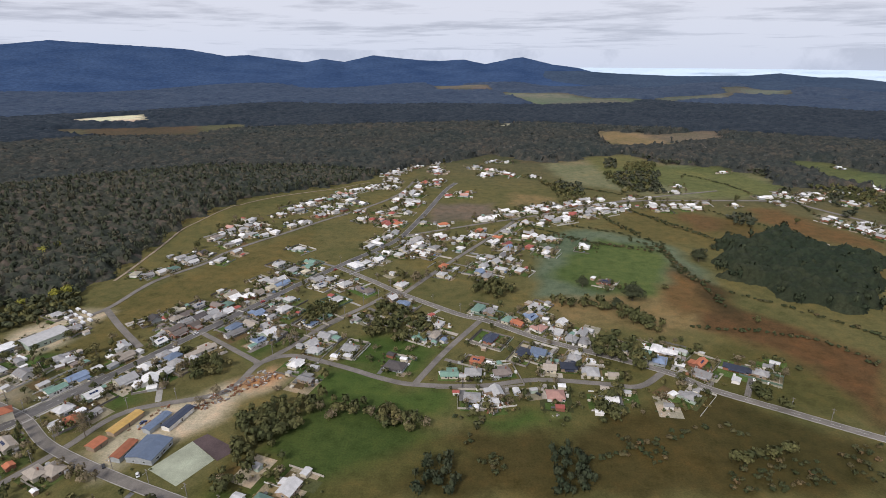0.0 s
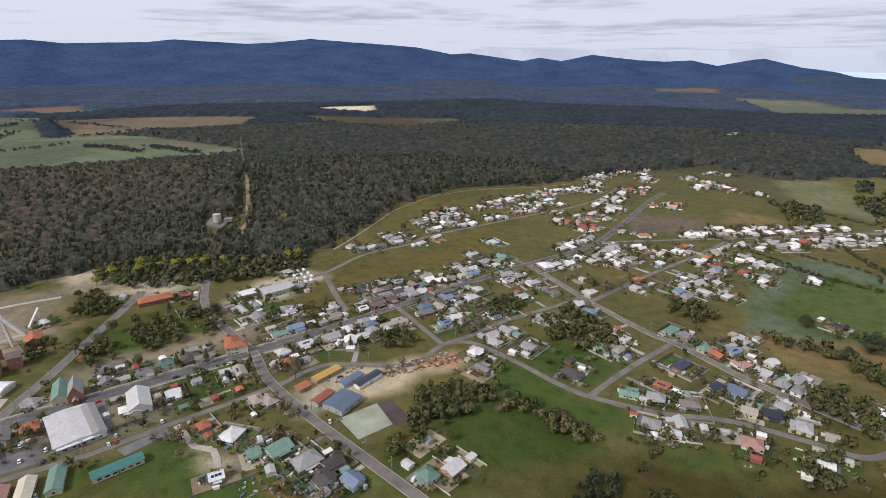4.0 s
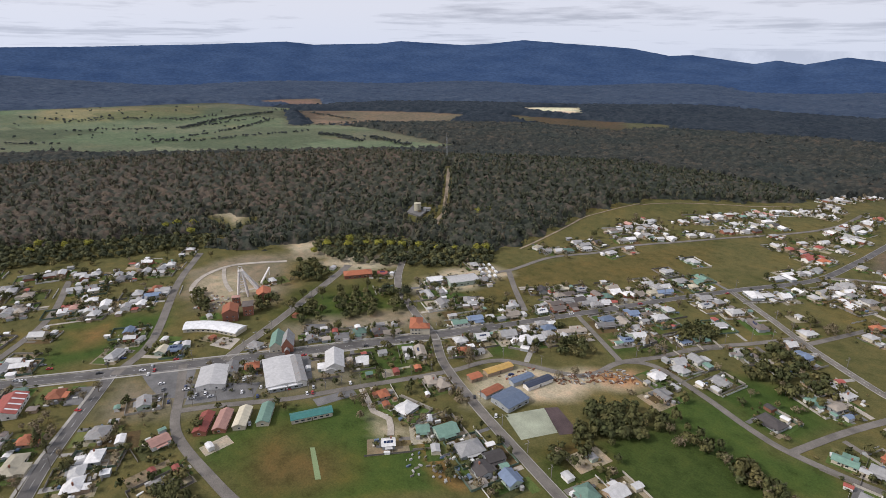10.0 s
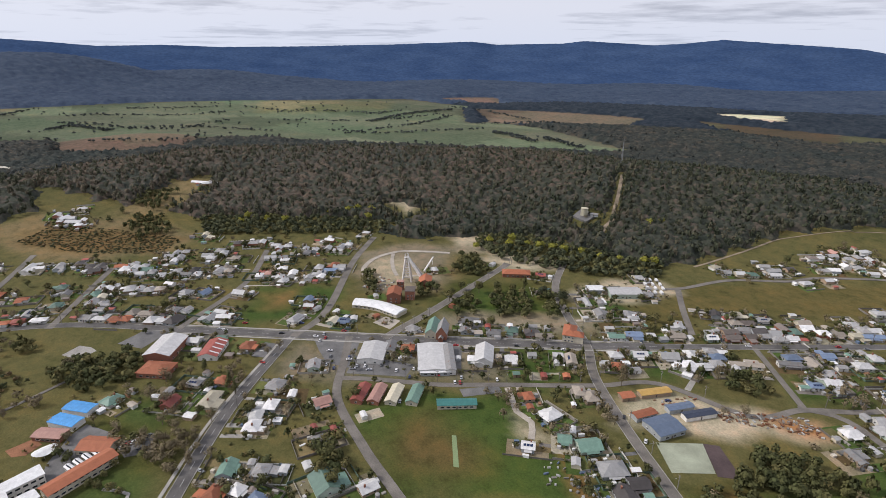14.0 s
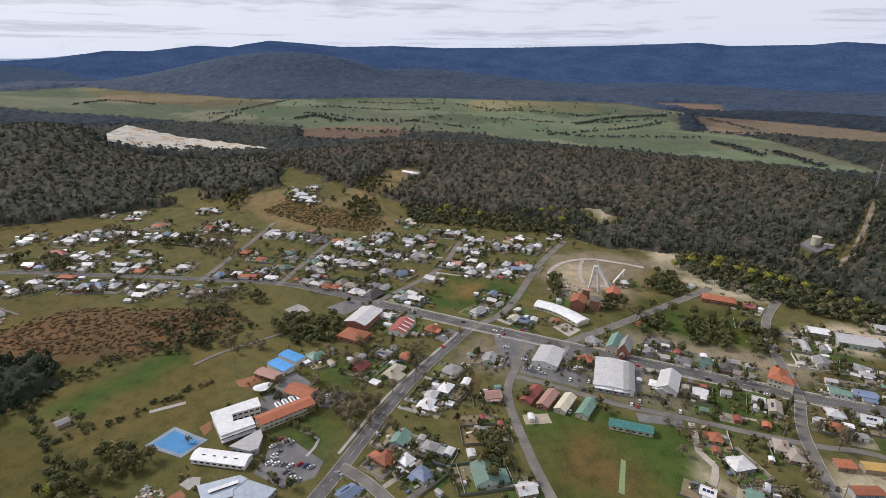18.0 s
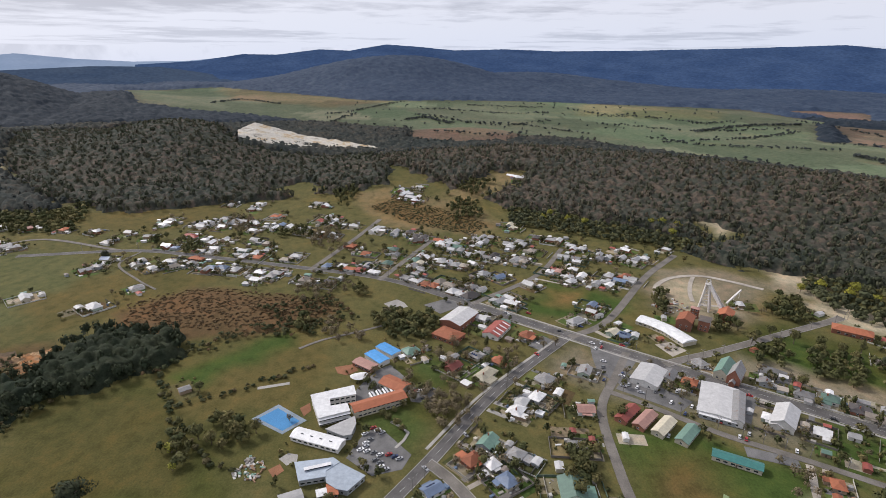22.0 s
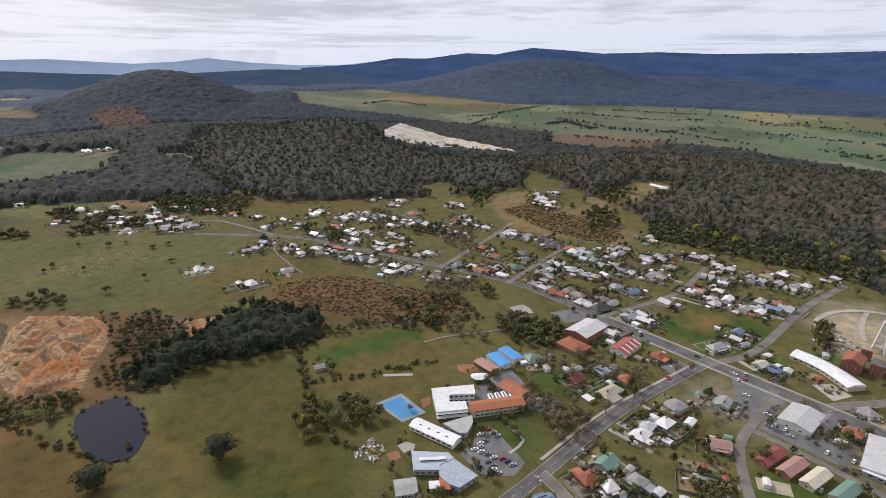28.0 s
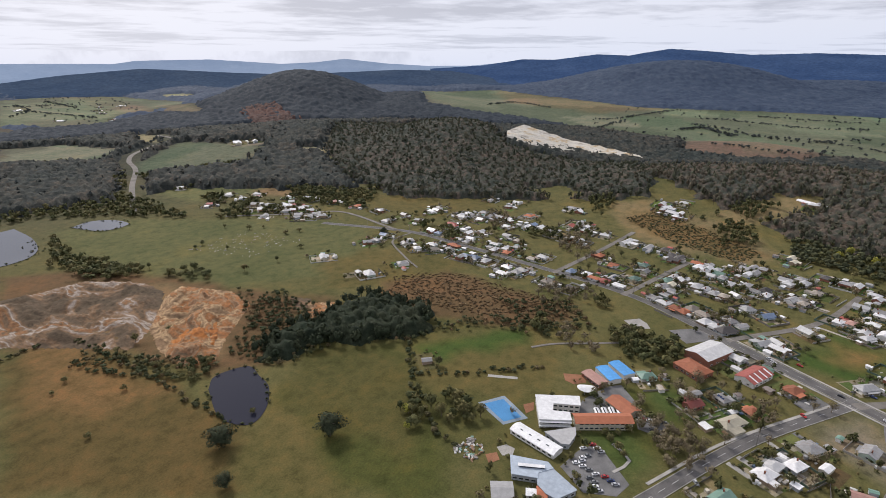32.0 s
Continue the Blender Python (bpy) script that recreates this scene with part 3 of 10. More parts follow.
cover((0.110, 0.118, 0.060), [(-528, -851), (-602, -836), (-687, -772), (-615, -703), (-527, -745)])
cover((0.115, 0.112, 0.105), [(-198, 3804), (130, 3556), (151, 3249), (-134, 3181)])
cover((0.094, 0.112, 0.100), [(199, 3002), (529, 3041), (740, 2373), (419, 2386)])
cover((0.100, 0.120, 0.115), [(855, 2591), (1400, 3088), (1274, 2800), (845, 2483)])
cover((0.105, 0.122, 0.120), [(1475, 3334), (1994, 3649), (1654, 2961), (1400, 3088)])
cover((0.092, 0.092, 0.072), [(506, 1543), (714, 1641), (661, 1445), (529, 1393)])
cover((0.320, 0.300, 0.280), [(70, 1619), (148, 1782), (129, 1644)])
cover((0.190, 0.165, 0.135), [(-509, 174), (-558, 214), (-561, 273), (-527, 304), (-520, 330), (-500, 318), (-512, 296), (-473, 252), (-440, 246), (-432, 200), (-467, 175)], 7.0)
cover((0.34, 0.30, 0.25), [(-523, 197), (-536, 224), (-518, 239), (-470, 216), (-472, 189)], 7.0)
cover((0.33, 0.29, 0.24), [(-502, 206), (-480, 232), (-452, 236), (-455, 205), (-478, 186)], 8.0)
cover((0.205, 0.185, 0.155), [(-359, 196), (-290, 309), (-315, 325), (-385, 212)], 7.0)
cover((0.165, 0.150, 0.125), [(-388, 81), (-300, 222), (-268, 203), (-350, 60)], 7.0)
cover((0.052, 0.098, 0.028), [(-322, 330), (-306, 352), (-322, 362), (-338, 340)], 3.0)
cover((0.060, 0.088, 0.030), [(-285, -62), (-304, -46), (-275, -24), (-257, -28), (-280, -50)])
cover((0.062, 0.090, 0.031), [(-330, -20), (-350, -40), (-372, -30), (-352, 0)])

gx = spread_lines(-760, 330, 5.0, 4850, 1.055)
gy = spread_lines(-620, 900, 5.0, 4850, 1.055)
GX, GY = np.meshgrid(gx, gy, indexing="xy")
GZ = relief(GX, GY)
base_far, base_near = np.array((0.060, 0.062, 0.052)), np.array((0.103, 0.098, 0.045))
gr = np.clip((np.hypot(GX + 200, GY - 150) - 800) / 500, 0, 1)[..., None]
GC = base_near * (1 - gr) + base_far * gr
wob_x = GX + 3.5 * np.sin(GY * 0.11 + np.sin(GX * 0.05) * 2)
wob_y = GY + 3.5 * np.sin(GX * 0.13 + np.sin(GY * 0.06) * 2)
for colour, pts, soft in COVERS:
    # each cover fades into its neighbour over a ragged strip
    pa = np.array(pts)
    jx = np.flatnonzero((gx > pa[:, 0].min() - 30) & (gx < pa[:, 0].max() + 30))
    jy = np.flatnonzero((gy > pa[:, 1].min() - 30) & (gy < pa[:, 1].max() + 30))
    if len(jx) and len(jy):
        cut = np.ix_(jy, jx)
        ux, uy = wob_x[cut], wob_y[cut]
        fade = soft * (1.0 + np.hypot(pa[:, 0].mean(), pa[:, 1].mean()) / 900)
        edge = near_line(ux, uy, pts + [pts[0]])[0]
        share = np.clip(0.5 + np.where(inside(ux, uy, pts), edge, -edge) / (2 * fade), 0, 1)[..., None]
        GC[cut] = GC[cut] * (1 - share) + np.array(colour) * share
# paddocks of the far valley: each its own shade of winter grass
ca, cb = math.cos(radians(28)), math.sin(radians(28))
pu, pv = np.floor((GX * ca + GY * cb) / 310 + 0.25 * np.sin(GY * 0.003)), np.floor((-GX * cb + GY * ca) / 210 + 0.3 * np.sin(GX * 0.002))
hash_a = np.modf(np.abs(np.sin(pu * 12.9898 + pv * 78.233) * 43758.5453))[0]
hash_b = np.modf(np.abs(np.sin(pu * 39.3467 + pv * 11.135) * 24634.6345))[0]
far_cell = (np.hypot(GX, GY) > 1150)[..., None]
shade = (0.72 + 0.62 * hash_a)[..., None] * np.stack([0.9 + 0.35 * hash_b, np.ones_like(hash_b), 0.92 + 0.16 * hash_b], -1)
GC = np.where(far_cell, GC * shade, GC)
n_i, n_j = GX.shape
idx = np.arange(n_i * n_j).reshape(n_i, n_j)
quads = np.stack([idx[:-1, :-1], idx[:-1, 1:], idx[1:, 1:], idx[1:, :-1]], -1).reshape(-1, 4)
mid_r = np.hypot(GX, GY).ravel()[quads].max(1)
quads = quads[mid_r < 4960]
me = big_mesh("ground", np.stack([GX, GY, GZ], -1).reshape(-1, 3), quads, M_GROUND)
at = me.attributes.new("cover", "FLOAT_COLOR", "POINT")
at.data.foreach_set("color", np.concatenate([GC, np.ones((n_i, n_j, 1))], -1).astype(np.float32).ravel())
me.polygons.foreach_set("use_smooth", [True] * len(me.polygons))
ground = setting("ground", me, "winter paddocks, heath and worn grass of a valley town", "ground")


# ---- ranges on the skyline ----
def skyline(name, label, rad, deep, points, mat, rough=1.0, foot=0.0, seed=0):
    """A range at distance rad: its crest follows (azimuth, degrees below eye level) and it slopes down towards the valley."""
    az = np.arange(points[0][0], points[-1][0] + 0.01, 0.2)
    crest = np.interp(az, [p[0] for p in points], [p[1] for p in points])
    rows = 15
    co = []
    for k in range(rows):
        u = k / (rows - 1)
        r = rad - deep * (1 - u)
        for a, c in zip(az, crest):
            top = H - rad * math.tan(radians(c))
            w = noise.noise((a * 0.22 + seed, u * 3.1, 1.7)) + 0.6 * noise.noise((a * 0.7, u * 5.0, seed + 4.0)) + 0.3 * noise.noise((a * 2.1, u * 9.0, seed))
            z = foot + (top - foot) * (u ** 1.25) + w * rough * 26 * u * (1.25 - u) * (0.3 + 0.7 * (u < 0.99))
            if u == 1:
                z += rough * 2.0 * noise.noise((a * 5.0, 0.5, seed))
            rr = r + w * 60 * (1 - u)
            co.append((-rr * math.sin(radians(a)), rr * math.cos(radians(a)), z if k else foot - 20))
    n = len(az)
    fs = [(k * n + i + 1, k * n + i, (k + 1) * n + i, (k + 1) * n + i + 1) for k in range(rows - 1) for i in range(n - 1)]
    return setting(name, add_mesh(name, co, fs, mat, True), label, "hills")


skyline("backdrop_far_range", "long haze-blue wooded range on the skyline", 4760, 1150,
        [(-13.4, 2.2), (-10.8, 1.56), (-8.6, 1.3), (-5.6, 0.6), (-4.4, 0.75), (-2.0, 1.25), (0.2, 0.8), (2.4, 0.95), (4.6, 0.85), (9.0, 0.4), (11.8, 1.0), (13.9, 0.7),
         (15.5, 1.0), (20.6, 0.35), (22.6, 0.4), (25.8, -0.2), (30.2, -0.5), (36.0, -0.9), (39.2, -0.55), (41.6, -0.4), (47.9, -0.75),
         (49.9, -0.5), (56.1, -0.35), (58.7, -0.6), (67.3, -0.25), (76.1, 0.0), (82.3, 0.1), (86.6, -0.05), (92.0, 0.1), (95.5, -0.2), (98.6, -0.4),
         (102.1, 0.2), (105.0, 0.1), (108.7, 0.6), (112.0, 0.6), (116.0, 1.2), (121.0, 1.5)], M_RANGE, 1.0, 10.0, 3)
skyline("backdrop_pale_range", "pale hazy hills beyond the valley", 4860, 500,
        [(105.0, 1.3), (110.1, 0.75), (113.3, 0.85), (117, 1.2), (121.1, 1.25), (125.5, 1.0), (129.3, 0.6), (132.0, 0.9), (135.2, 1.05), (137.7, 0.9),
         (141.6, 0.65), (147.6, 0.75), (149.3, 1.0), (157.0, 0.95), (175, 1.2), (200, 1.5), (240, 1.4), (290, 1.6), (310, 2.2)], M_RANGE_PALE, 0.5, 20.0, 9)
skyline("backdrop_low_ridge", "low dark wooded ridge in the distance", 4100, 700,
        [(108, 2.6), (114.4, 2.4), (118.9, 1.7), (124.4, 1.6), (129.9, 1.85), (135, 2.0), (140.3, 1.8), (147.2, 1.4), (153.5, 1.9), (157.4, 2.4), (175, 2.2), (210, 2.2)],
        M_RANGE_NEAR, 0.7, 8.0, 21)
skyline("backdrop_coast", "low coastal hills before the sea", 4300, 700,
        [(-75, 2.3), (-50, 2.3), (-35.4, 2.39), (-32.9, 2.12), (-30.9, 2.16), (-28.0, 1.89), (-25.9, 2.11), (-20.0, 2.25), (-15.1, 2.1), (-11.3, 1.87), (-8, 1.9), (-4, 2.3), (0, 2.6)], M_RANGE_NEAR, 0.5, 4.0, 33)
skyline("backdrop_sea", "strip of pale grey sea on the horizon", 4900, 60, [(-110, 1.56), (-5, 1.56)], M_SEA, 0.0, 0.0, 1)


# ---- roads: strips that follow the land ----
def smooth_line(pts, step=6.0):
    p = np.array(pts, float)
    ext = np.vstack([2 * p[0] - p[1], p, 2 * p[-1] - p[-2]])
    out = []
    for i in range(1, len(ext) - 2):
        a, b, c, d = ext[i - 1], ext[i], ext[i + 1], ext[i + 2]
        n = max(2, int(np.hypot(*(c - b)) / step))
        for k in range(n):
            u = k / n
            out.append(0.5 * (2 * b + (c - a) * u + (2 * a - 5 * b + 4 * c - d) * u * u + (3 * b - a - 3 * c + d) * u ** 3))
    out.append(p[-1])
    return np.array(out)


def strip_mesh(name, pts, width, mat, lift, thick=0.0, side=0.0, dash=None):
    q = smooth_line(pts)
    tang = np.gradient(q, axis=0)
    tang /= np.hypot(tang[:, 0], tang[:, 1])[:, None] + 1e-9
    nor = np.stack([-tang[:, 1], tang[:, 0]], 1)
    c = q + nor * side
    l, r = c + nor * width / 2, c - nor * width / 2
    zl, zr = relief(l[:, 0], l[:, 1]), relief(r[:, 0], r[:, 1])
    z = np.maximum(zl, zr) + lift
    n = len(q)
    vs = [(*l[i], z[i]) for i in range(n)] + [(*r[i], z[i]) for i in range(n)]
    keep = range(n - 1) if not dash else [i for i in range(n - 1) if i % 2 == 0]
    fs = [(i, n + i, n + i + 1, i + 1) for i in keep]
    if thick:
        vs += [(*l[i], z[i] - thick) for i in range(n)] + [(*r[i], z[i] - thick) for i in range(n)]
        fs += [(2 * n + i, i, i + 1, 2 * n + i + 1) for i in keep] + [(n + i, 3 * n + i, 3 * n + i + 1, n + i + 1) for i in keep]
    return add_mesh(name, vs, fs, mat)


ROAD_LIFT = [0.16]
LINES = []


def road(label, pts, width, mat=None, kerb=False, line=False, path=False):
    ROAD_LIFT[0] += 0.006
    lift = ROAD_LIFT[0]
    LINES.append((pts, width / 2))
    ob = setting("road", strip_mesh("road", pts, width, mat or M_ROAD_OLD, lift, 0.4), label, "road")
    if kerb:
        for s in (-1, 1):
            part("kerb", strip_mesh("kerb", pts, 0.35, M_CONCRETE, lift + 0.12, 0.5, s * (width / 2 + 0.17)), ob, "pale concrete kerb")
    if path:
        for s in (-1, 1):
            part("footpath", strip_mesh("footpath", pts, 1.8, M_CONCRETE, lift + 0.10, 0.5, s * (width / 2 + 2.2)), ob, "concrete footpath")
    if line:
        part("centre_line", strip_mesh("centre_line", pts, 0.14, M_LINE, lift + 0.012, 0, 0, True), ob, "broken white centre line")
    return ob


road("sealed main street of the town centre with kerbs", [(-460, 2), (-409, 80), (-345, 180), (-279, 288), (-254, 333)], 10.0, M_ROAD, True, True, True)
road("sealed main street running west out of town", [(-545, -500), (-572, -380), (-560, -294), (-540, -195), (-512, -84), (-460, 2)], 7.5, M_ROAD, True)
road("sealed main street climbing north out of town", [(-254, 333), (-205, 424), (-172, 487), (-131, 559), (-83, 640), (-60, 735), (-50, 790), (-30, 900), (-14, 955)], 7.0, M_ROAD, True)
road("street from the main street past the hall", [(-440, 400), (-383, 337), (-329, 306), (-280, 284), (-246, 260), (-197, 238), (-145, 219), (-102, 204), (-40, 182)], 6.5, M_ROAD_OLD, True)
road("street past the school car park", [(-404, 82), (-328, 24), (-251, -20), (-232, -31), (-150, -80)], 8.0, M_ROAD, True, True)
road("street climbing to the headframe", [(-403, 84), (-436, 122), (-537, 183), (-602, 234)], 7.0)
road("curving road past the museum", [(-455, 330), (-446, 314), (-416, 253), (-388, 196), (-374, 164), (-366, 148)], 7.0, M_ROAD_OLD, True)
road("back street behind the shops", [(-330, 95), (-316, 118), (-289, 155), (-277, 177), (-266, 198), (-248, 230), (-234, 257), (-217, 293), (-164, 316), (-152, 352), (-134, 381), (-116, 418), (-88, 455), (-66, 488)], 5.0)
road("side street beside the green", [(-382, 124), (-348, 108), (-307, 89), (-251, 87), (-216, 89), (-170, 92), (-110, 96)], 6.0)
road("street across the lower town", [(-134, 549), (-90, 511), (-57, 481), (-4, 441), (19, 430), (60, 400), (85, 386), (146, 354), (172, 331), (212, 307), (254, 282), (330, 238), (420, 180)], 6.0, M_ROAD_OLD, True, True)
road("link road through open lots", [(17, 432), (-12, 378), (-33, 331)], 5.0)
road("winding gravel-edged street", [(-155, 352), (-132, 366), (-92, 353), (-57, 337), (-32, 330), (13, 330), (53, 339), (96, 336), (123, 333), (146, 352)], 5.0)
road("narrow lane between gardens", [(-217, 400), (-150, 353)], 4.5)
road("cross street of the lower town", [(-66, 464), (-17, 563), (40, 668), (74, 738)], 5.0)
road("street along the foot of the wooded ridge", [(-330, 425), (-321, 445), (-312, 503), (-282, 555), (-270, 594), (-205, 696), (-113, 845), (-85, 980)], 5.0)
road("short street down to the main street", [(-321, 438), (-289, 406), (-254, 374)], 5.5)
road("street heading east between cottages", [(-78, 656), (14, 708), (109, 759), (202, 818), (303, 866), (420, 910)], 5.0)
road("west side street", [(-530, -167), (-626, -142), (-711, -122)], 6.0)
road("west side street", [(-508, -90), (-635, -46)], 6.0)
road("west side street", [(-460, 4), (-532, 70), (-617, 109)], 6.0)
road("pale gravel track up the ridge", [(-470, 480), (-481, 496), (-489, 514), (-509, 538), (-530, 564), (-560, 598), (-584, 625)], 5.0, M_DIRT)
road("sandy track along the forest edge", [(-352, 500), (-352, 530), (-355, 640)], 2.6, M_DIRT)
road("grassy track along the forest edge", [(-355, 640), (-350, 668), (-318, 760), (-240, 860), (-165, 945)], 1.8, M_DIRT)
road("winding sealed road through far paddocks", [(-440, -760), (-534, -912), (-610, -1020), (-650, -1104), (-700, -1165), (-780, -1214), (-867, -1262), (-923, -1412)], 9.0, M_ROAD_OLD)
road("dirt lane past the paddock houses", [(-572, -400), (-600, -511), (-560, -560), (-500, -640)], 5.0)
road("grassy vehicle track to a paddock house", [(-568, -372), (-530, -374), (-491, -330), (-470, -300)], 2.5, M_ROAD_OLD)
road("gravel drive past the sports ground", [(-263, 196), (-252, 192), (-238, 186), (-225, 188), (-212, 178)], 4.0, M_GRAVEL)
road("lane beside the school oval", [(-420, -60), (-400, -90), (-385, -115), (-370, -130)], 2.5)
road("side street off the school street", [(-251, -20), (-240, -8), (-222, 6), (-200, 20), (-170, 38)], 6.5, M_ROAD_OLD, True)
road("pale gravel loop round the mine yard", [(-470, 176), (-492, 180), (-516, 188), (-537, 210), (-543, 240), (-530, 266), (-512, 290)], 5.0, M_GRAVEL)
road("worn drive to the mine workings", [(-540, 232), (-520, 222), (-498, 214), (-480, 210)], 4.0, M_GRAVEL)
road("concrete path along the school street", [(-396, 70), (-322, 13), (-262, -22)], 2.0, M_CONCRETE)
road("footpath to the school door", [(-262, -40), (-276, -34), (-286, -46)], 1.8, M_CONCRETE)
road("road out past the eastern farms", [(217, 826), (279, 842), (383, 845), (455, 847), (495, 847), (514, 810), (532, 771), (559, 718)], 6.5, M_ROAD_OLD)


SEGMENTS = np.array([(*a, *b, wide) for line, wide in LINES for a, b in zip(line, line[1:])], float)


def road_gap(x, y):
    """How far (x, y) lies outside the edge of the nearest road."""
    ax, ay, bx, by, wide = SEGMENTS.T
    dx, dy = bx - ax, by - ay
    u = np.clip(((x - ax) * dx + (y - ay) * dy) / (dx * dx + dy * dy), 0, 1)
    return float((np.hypot(x - ax - u * dx, y - ay - u * dy) - wide).min())


# ---- trees ----
def leaf_cloud(n, rx, rz, size, r, hollow=0.45, up=0.35):
    """n bent leaf clumps in an uneven crown: arrays of points (n, 4, 3)."""
    d = r.normal(size=(n, 3))
    d /= np.linalg.norm(d, axis=1)[:, None]
    lump = 0.72 + 0.28 * np.sin(d[:, 0] * 4.1 + r.uniform(0, 6)) * np.cos(d[:, 1] * 3.7 + r.uniform(0, 6)) + 0.15 * np.sin(d[:, 2] * 6 + r.uniform(0, 6))
    rad = (hollow + (1 - hollow) * r.random(n) ** 0.5) * lump
    c = d * rad[:, None] * np.array((rx, rx, rz))
    nor = d + r.normal(size=(n, 3)) * 0.5 + np.array((0, 0, up))
    nor /= np.linalg.norm(nor, axis=1)[:, None]
    a = np.cross(nor, r.normal(size=(n, 3)))
    a /= np.linalg.norm(a, axis=1)[:, None]
    b = np.cross(nor, a)
    s = size * (0.6 + 0.8 * r.random(n))[:, None]
    t = s * (0.6 + 0.5 * r.random(n))[:, None]
    bend = nor * s * 0.35
    return np.stack([c - a * s - bend * r.random((n, 1)), c - b * t, c + a * s - bend * r.random((n, 1)), c + b * t], 1)


def soft_normals(me, co, mid, flat):
    """Shade leaf clumps by the roundness of their crown, as a mass of small leaves would be."""
    out = (co - mid) / flat
    out /= np.linalg.norm(out, axis=1)[:, None] + 1e-6
    q = co.reshape(-1, 4, 3)
    face = np.cross(q[:, 2] - q[:, 0], q[:, 3] - q[:, 1])
    face /= np.linalg.norm(face, axis=1)[:, None] + 1e-6
    nor = 0.75 * out + 0.4 * np.repeat(face, 4, 0) + np.array((0, 0, 0.25))
    nor /= np.linalg.norm(nor, axis=1)[:, None] + 1e-6
    me.polygons.foreach_set("use_smooth", np.ones(len(me.polygons), bool))
    me.normals_split_custom_set_from_vertices(nor.tolist())


def forest(name, label, points, height, spread, mat, clumps=34, leaf=0.36, tints=(0, 1), bare=0.0, kinds=7, seed=1, trunk=True, up=0.35, drier=False, soft=True):
    """Many trees in one mesh: a tapered stem and a crown of leaf clumps for each of points (n, 2)."""
    r = np.random.default_rng(seed)
    temps = []
    for k in range(kinds):
        cl = leaf_cloud(clumps, 0.5, 0.36, leaf * 0.5, r, 0.45, up)
        cl[..., 2] += 0.62
        if trunk:
            st = []
            for q in range(3):
                a0, a1 = q * 2.094, (q + 1) * 2.094
                st.append([(0.03 * math.cos(a0), 0.03 * math.sin(a0), 0), (0.03 * math.cos(a1), 0.03 * math.sin(a1), 0), (0.012 * math.cos(a1), 0.012 * math.sin(a1), 0.6), (0.012 * math.cos(a0), 0.012 * math.sin(a0), 0.6)])
            cl = np.concatenate([cl, np.array(st)])
        temps.append(cl)
    temps = np.array(temps)
    n = len(points)
    pick = r.integers(0, kinds, n)
    hh = height * (0.65 + 0.6 * r.random(n))
    ww = spread * (0.65 + 0.65 * r.random(n))
    ang = r.random(n) * 6.283
    c, s = np.cos(ang)[:, None, None], np.sin(ang)[:, None, None]
    t = temps[pick]
    x = (t[..., 0] * c - t[..., 1] * s) * ww[:, None, None] + points[:, 0][:, None, None]
    y = (t[..., 0] * s + t[..., 1] * c) * ww[:, None, None] + points[:, 1][:, None, None]
    z = t[..., 2] * hh[:, None, None] + relief(points[:, 0], points[:, 1])[:, None, None] - 0.3
    co = np.stack([x, y, z], -1).reshape(-1, 3)
    per = t.shape[1] * 4
    tint = np.repeat(tints[0] + (tints[1] - tints[0]) * np.clip(r.random(n) ** 1.3 + (dry(points[:, 0], points[:, 1]) if drier else 0), 0, 1), per)
    me = big_mesh(name, co, np.arange(len(co)).reshape(-1, 4), mat, tint)
    if not soft:
        return tagged(new(name, me), label, "trees", kind="stuff")
    mid = np.repeat(np.stack([points[:, 0], points[:, 1], relief(points[:, 0], points[:, 1]) + 0.5 * hh], 1), per, 0)
    soft_normals(me, co, mid, np.repeat(np.stack([ww, ww, hh], 1), per, 0))
    return tagged(new(name, me), label, "trees", kind="stuff")


def scatter(pts, spacing, seed, avoid=(), jitter=0.75, keep=1.0):
    r = np.random.default_rng(seed)
    p = np.array(pts)
    xs = np.arange(p[:, 0].min(), p[:, 0].max(), spacing)
    ys = np.arange(p[:, 1].min(), p[:, 1].max(), spacing)
    X, Y = np.meshgrid(xs, ys)
    X = X.ravel() + r.uniform(-1, 1, X.size) * spacing * jitter
    Y = Y.ravel() + r.uniform(-1, 1, Y.size) * spacing * jitter
    ok = inside(X, Y, pts) & (r.random(X.size) < keep)
    for q in avoid:
        if len(q) == 2 and isinstance(q[1], (int, float)):
            ok &= near_line(X, Y, q[0])[0] > q[1]
        else:
            ok &= ~inside(X, Y, q)
    return np.stack([X[ok], Y[ok]], 1)


def dry(x, y):
    """The bush is browner on the western end of the ridge, greener towards the east."""
    return 0.42 * np.clip((-np.asarray(x) - 520) / 330, 0, 1) - 0.16


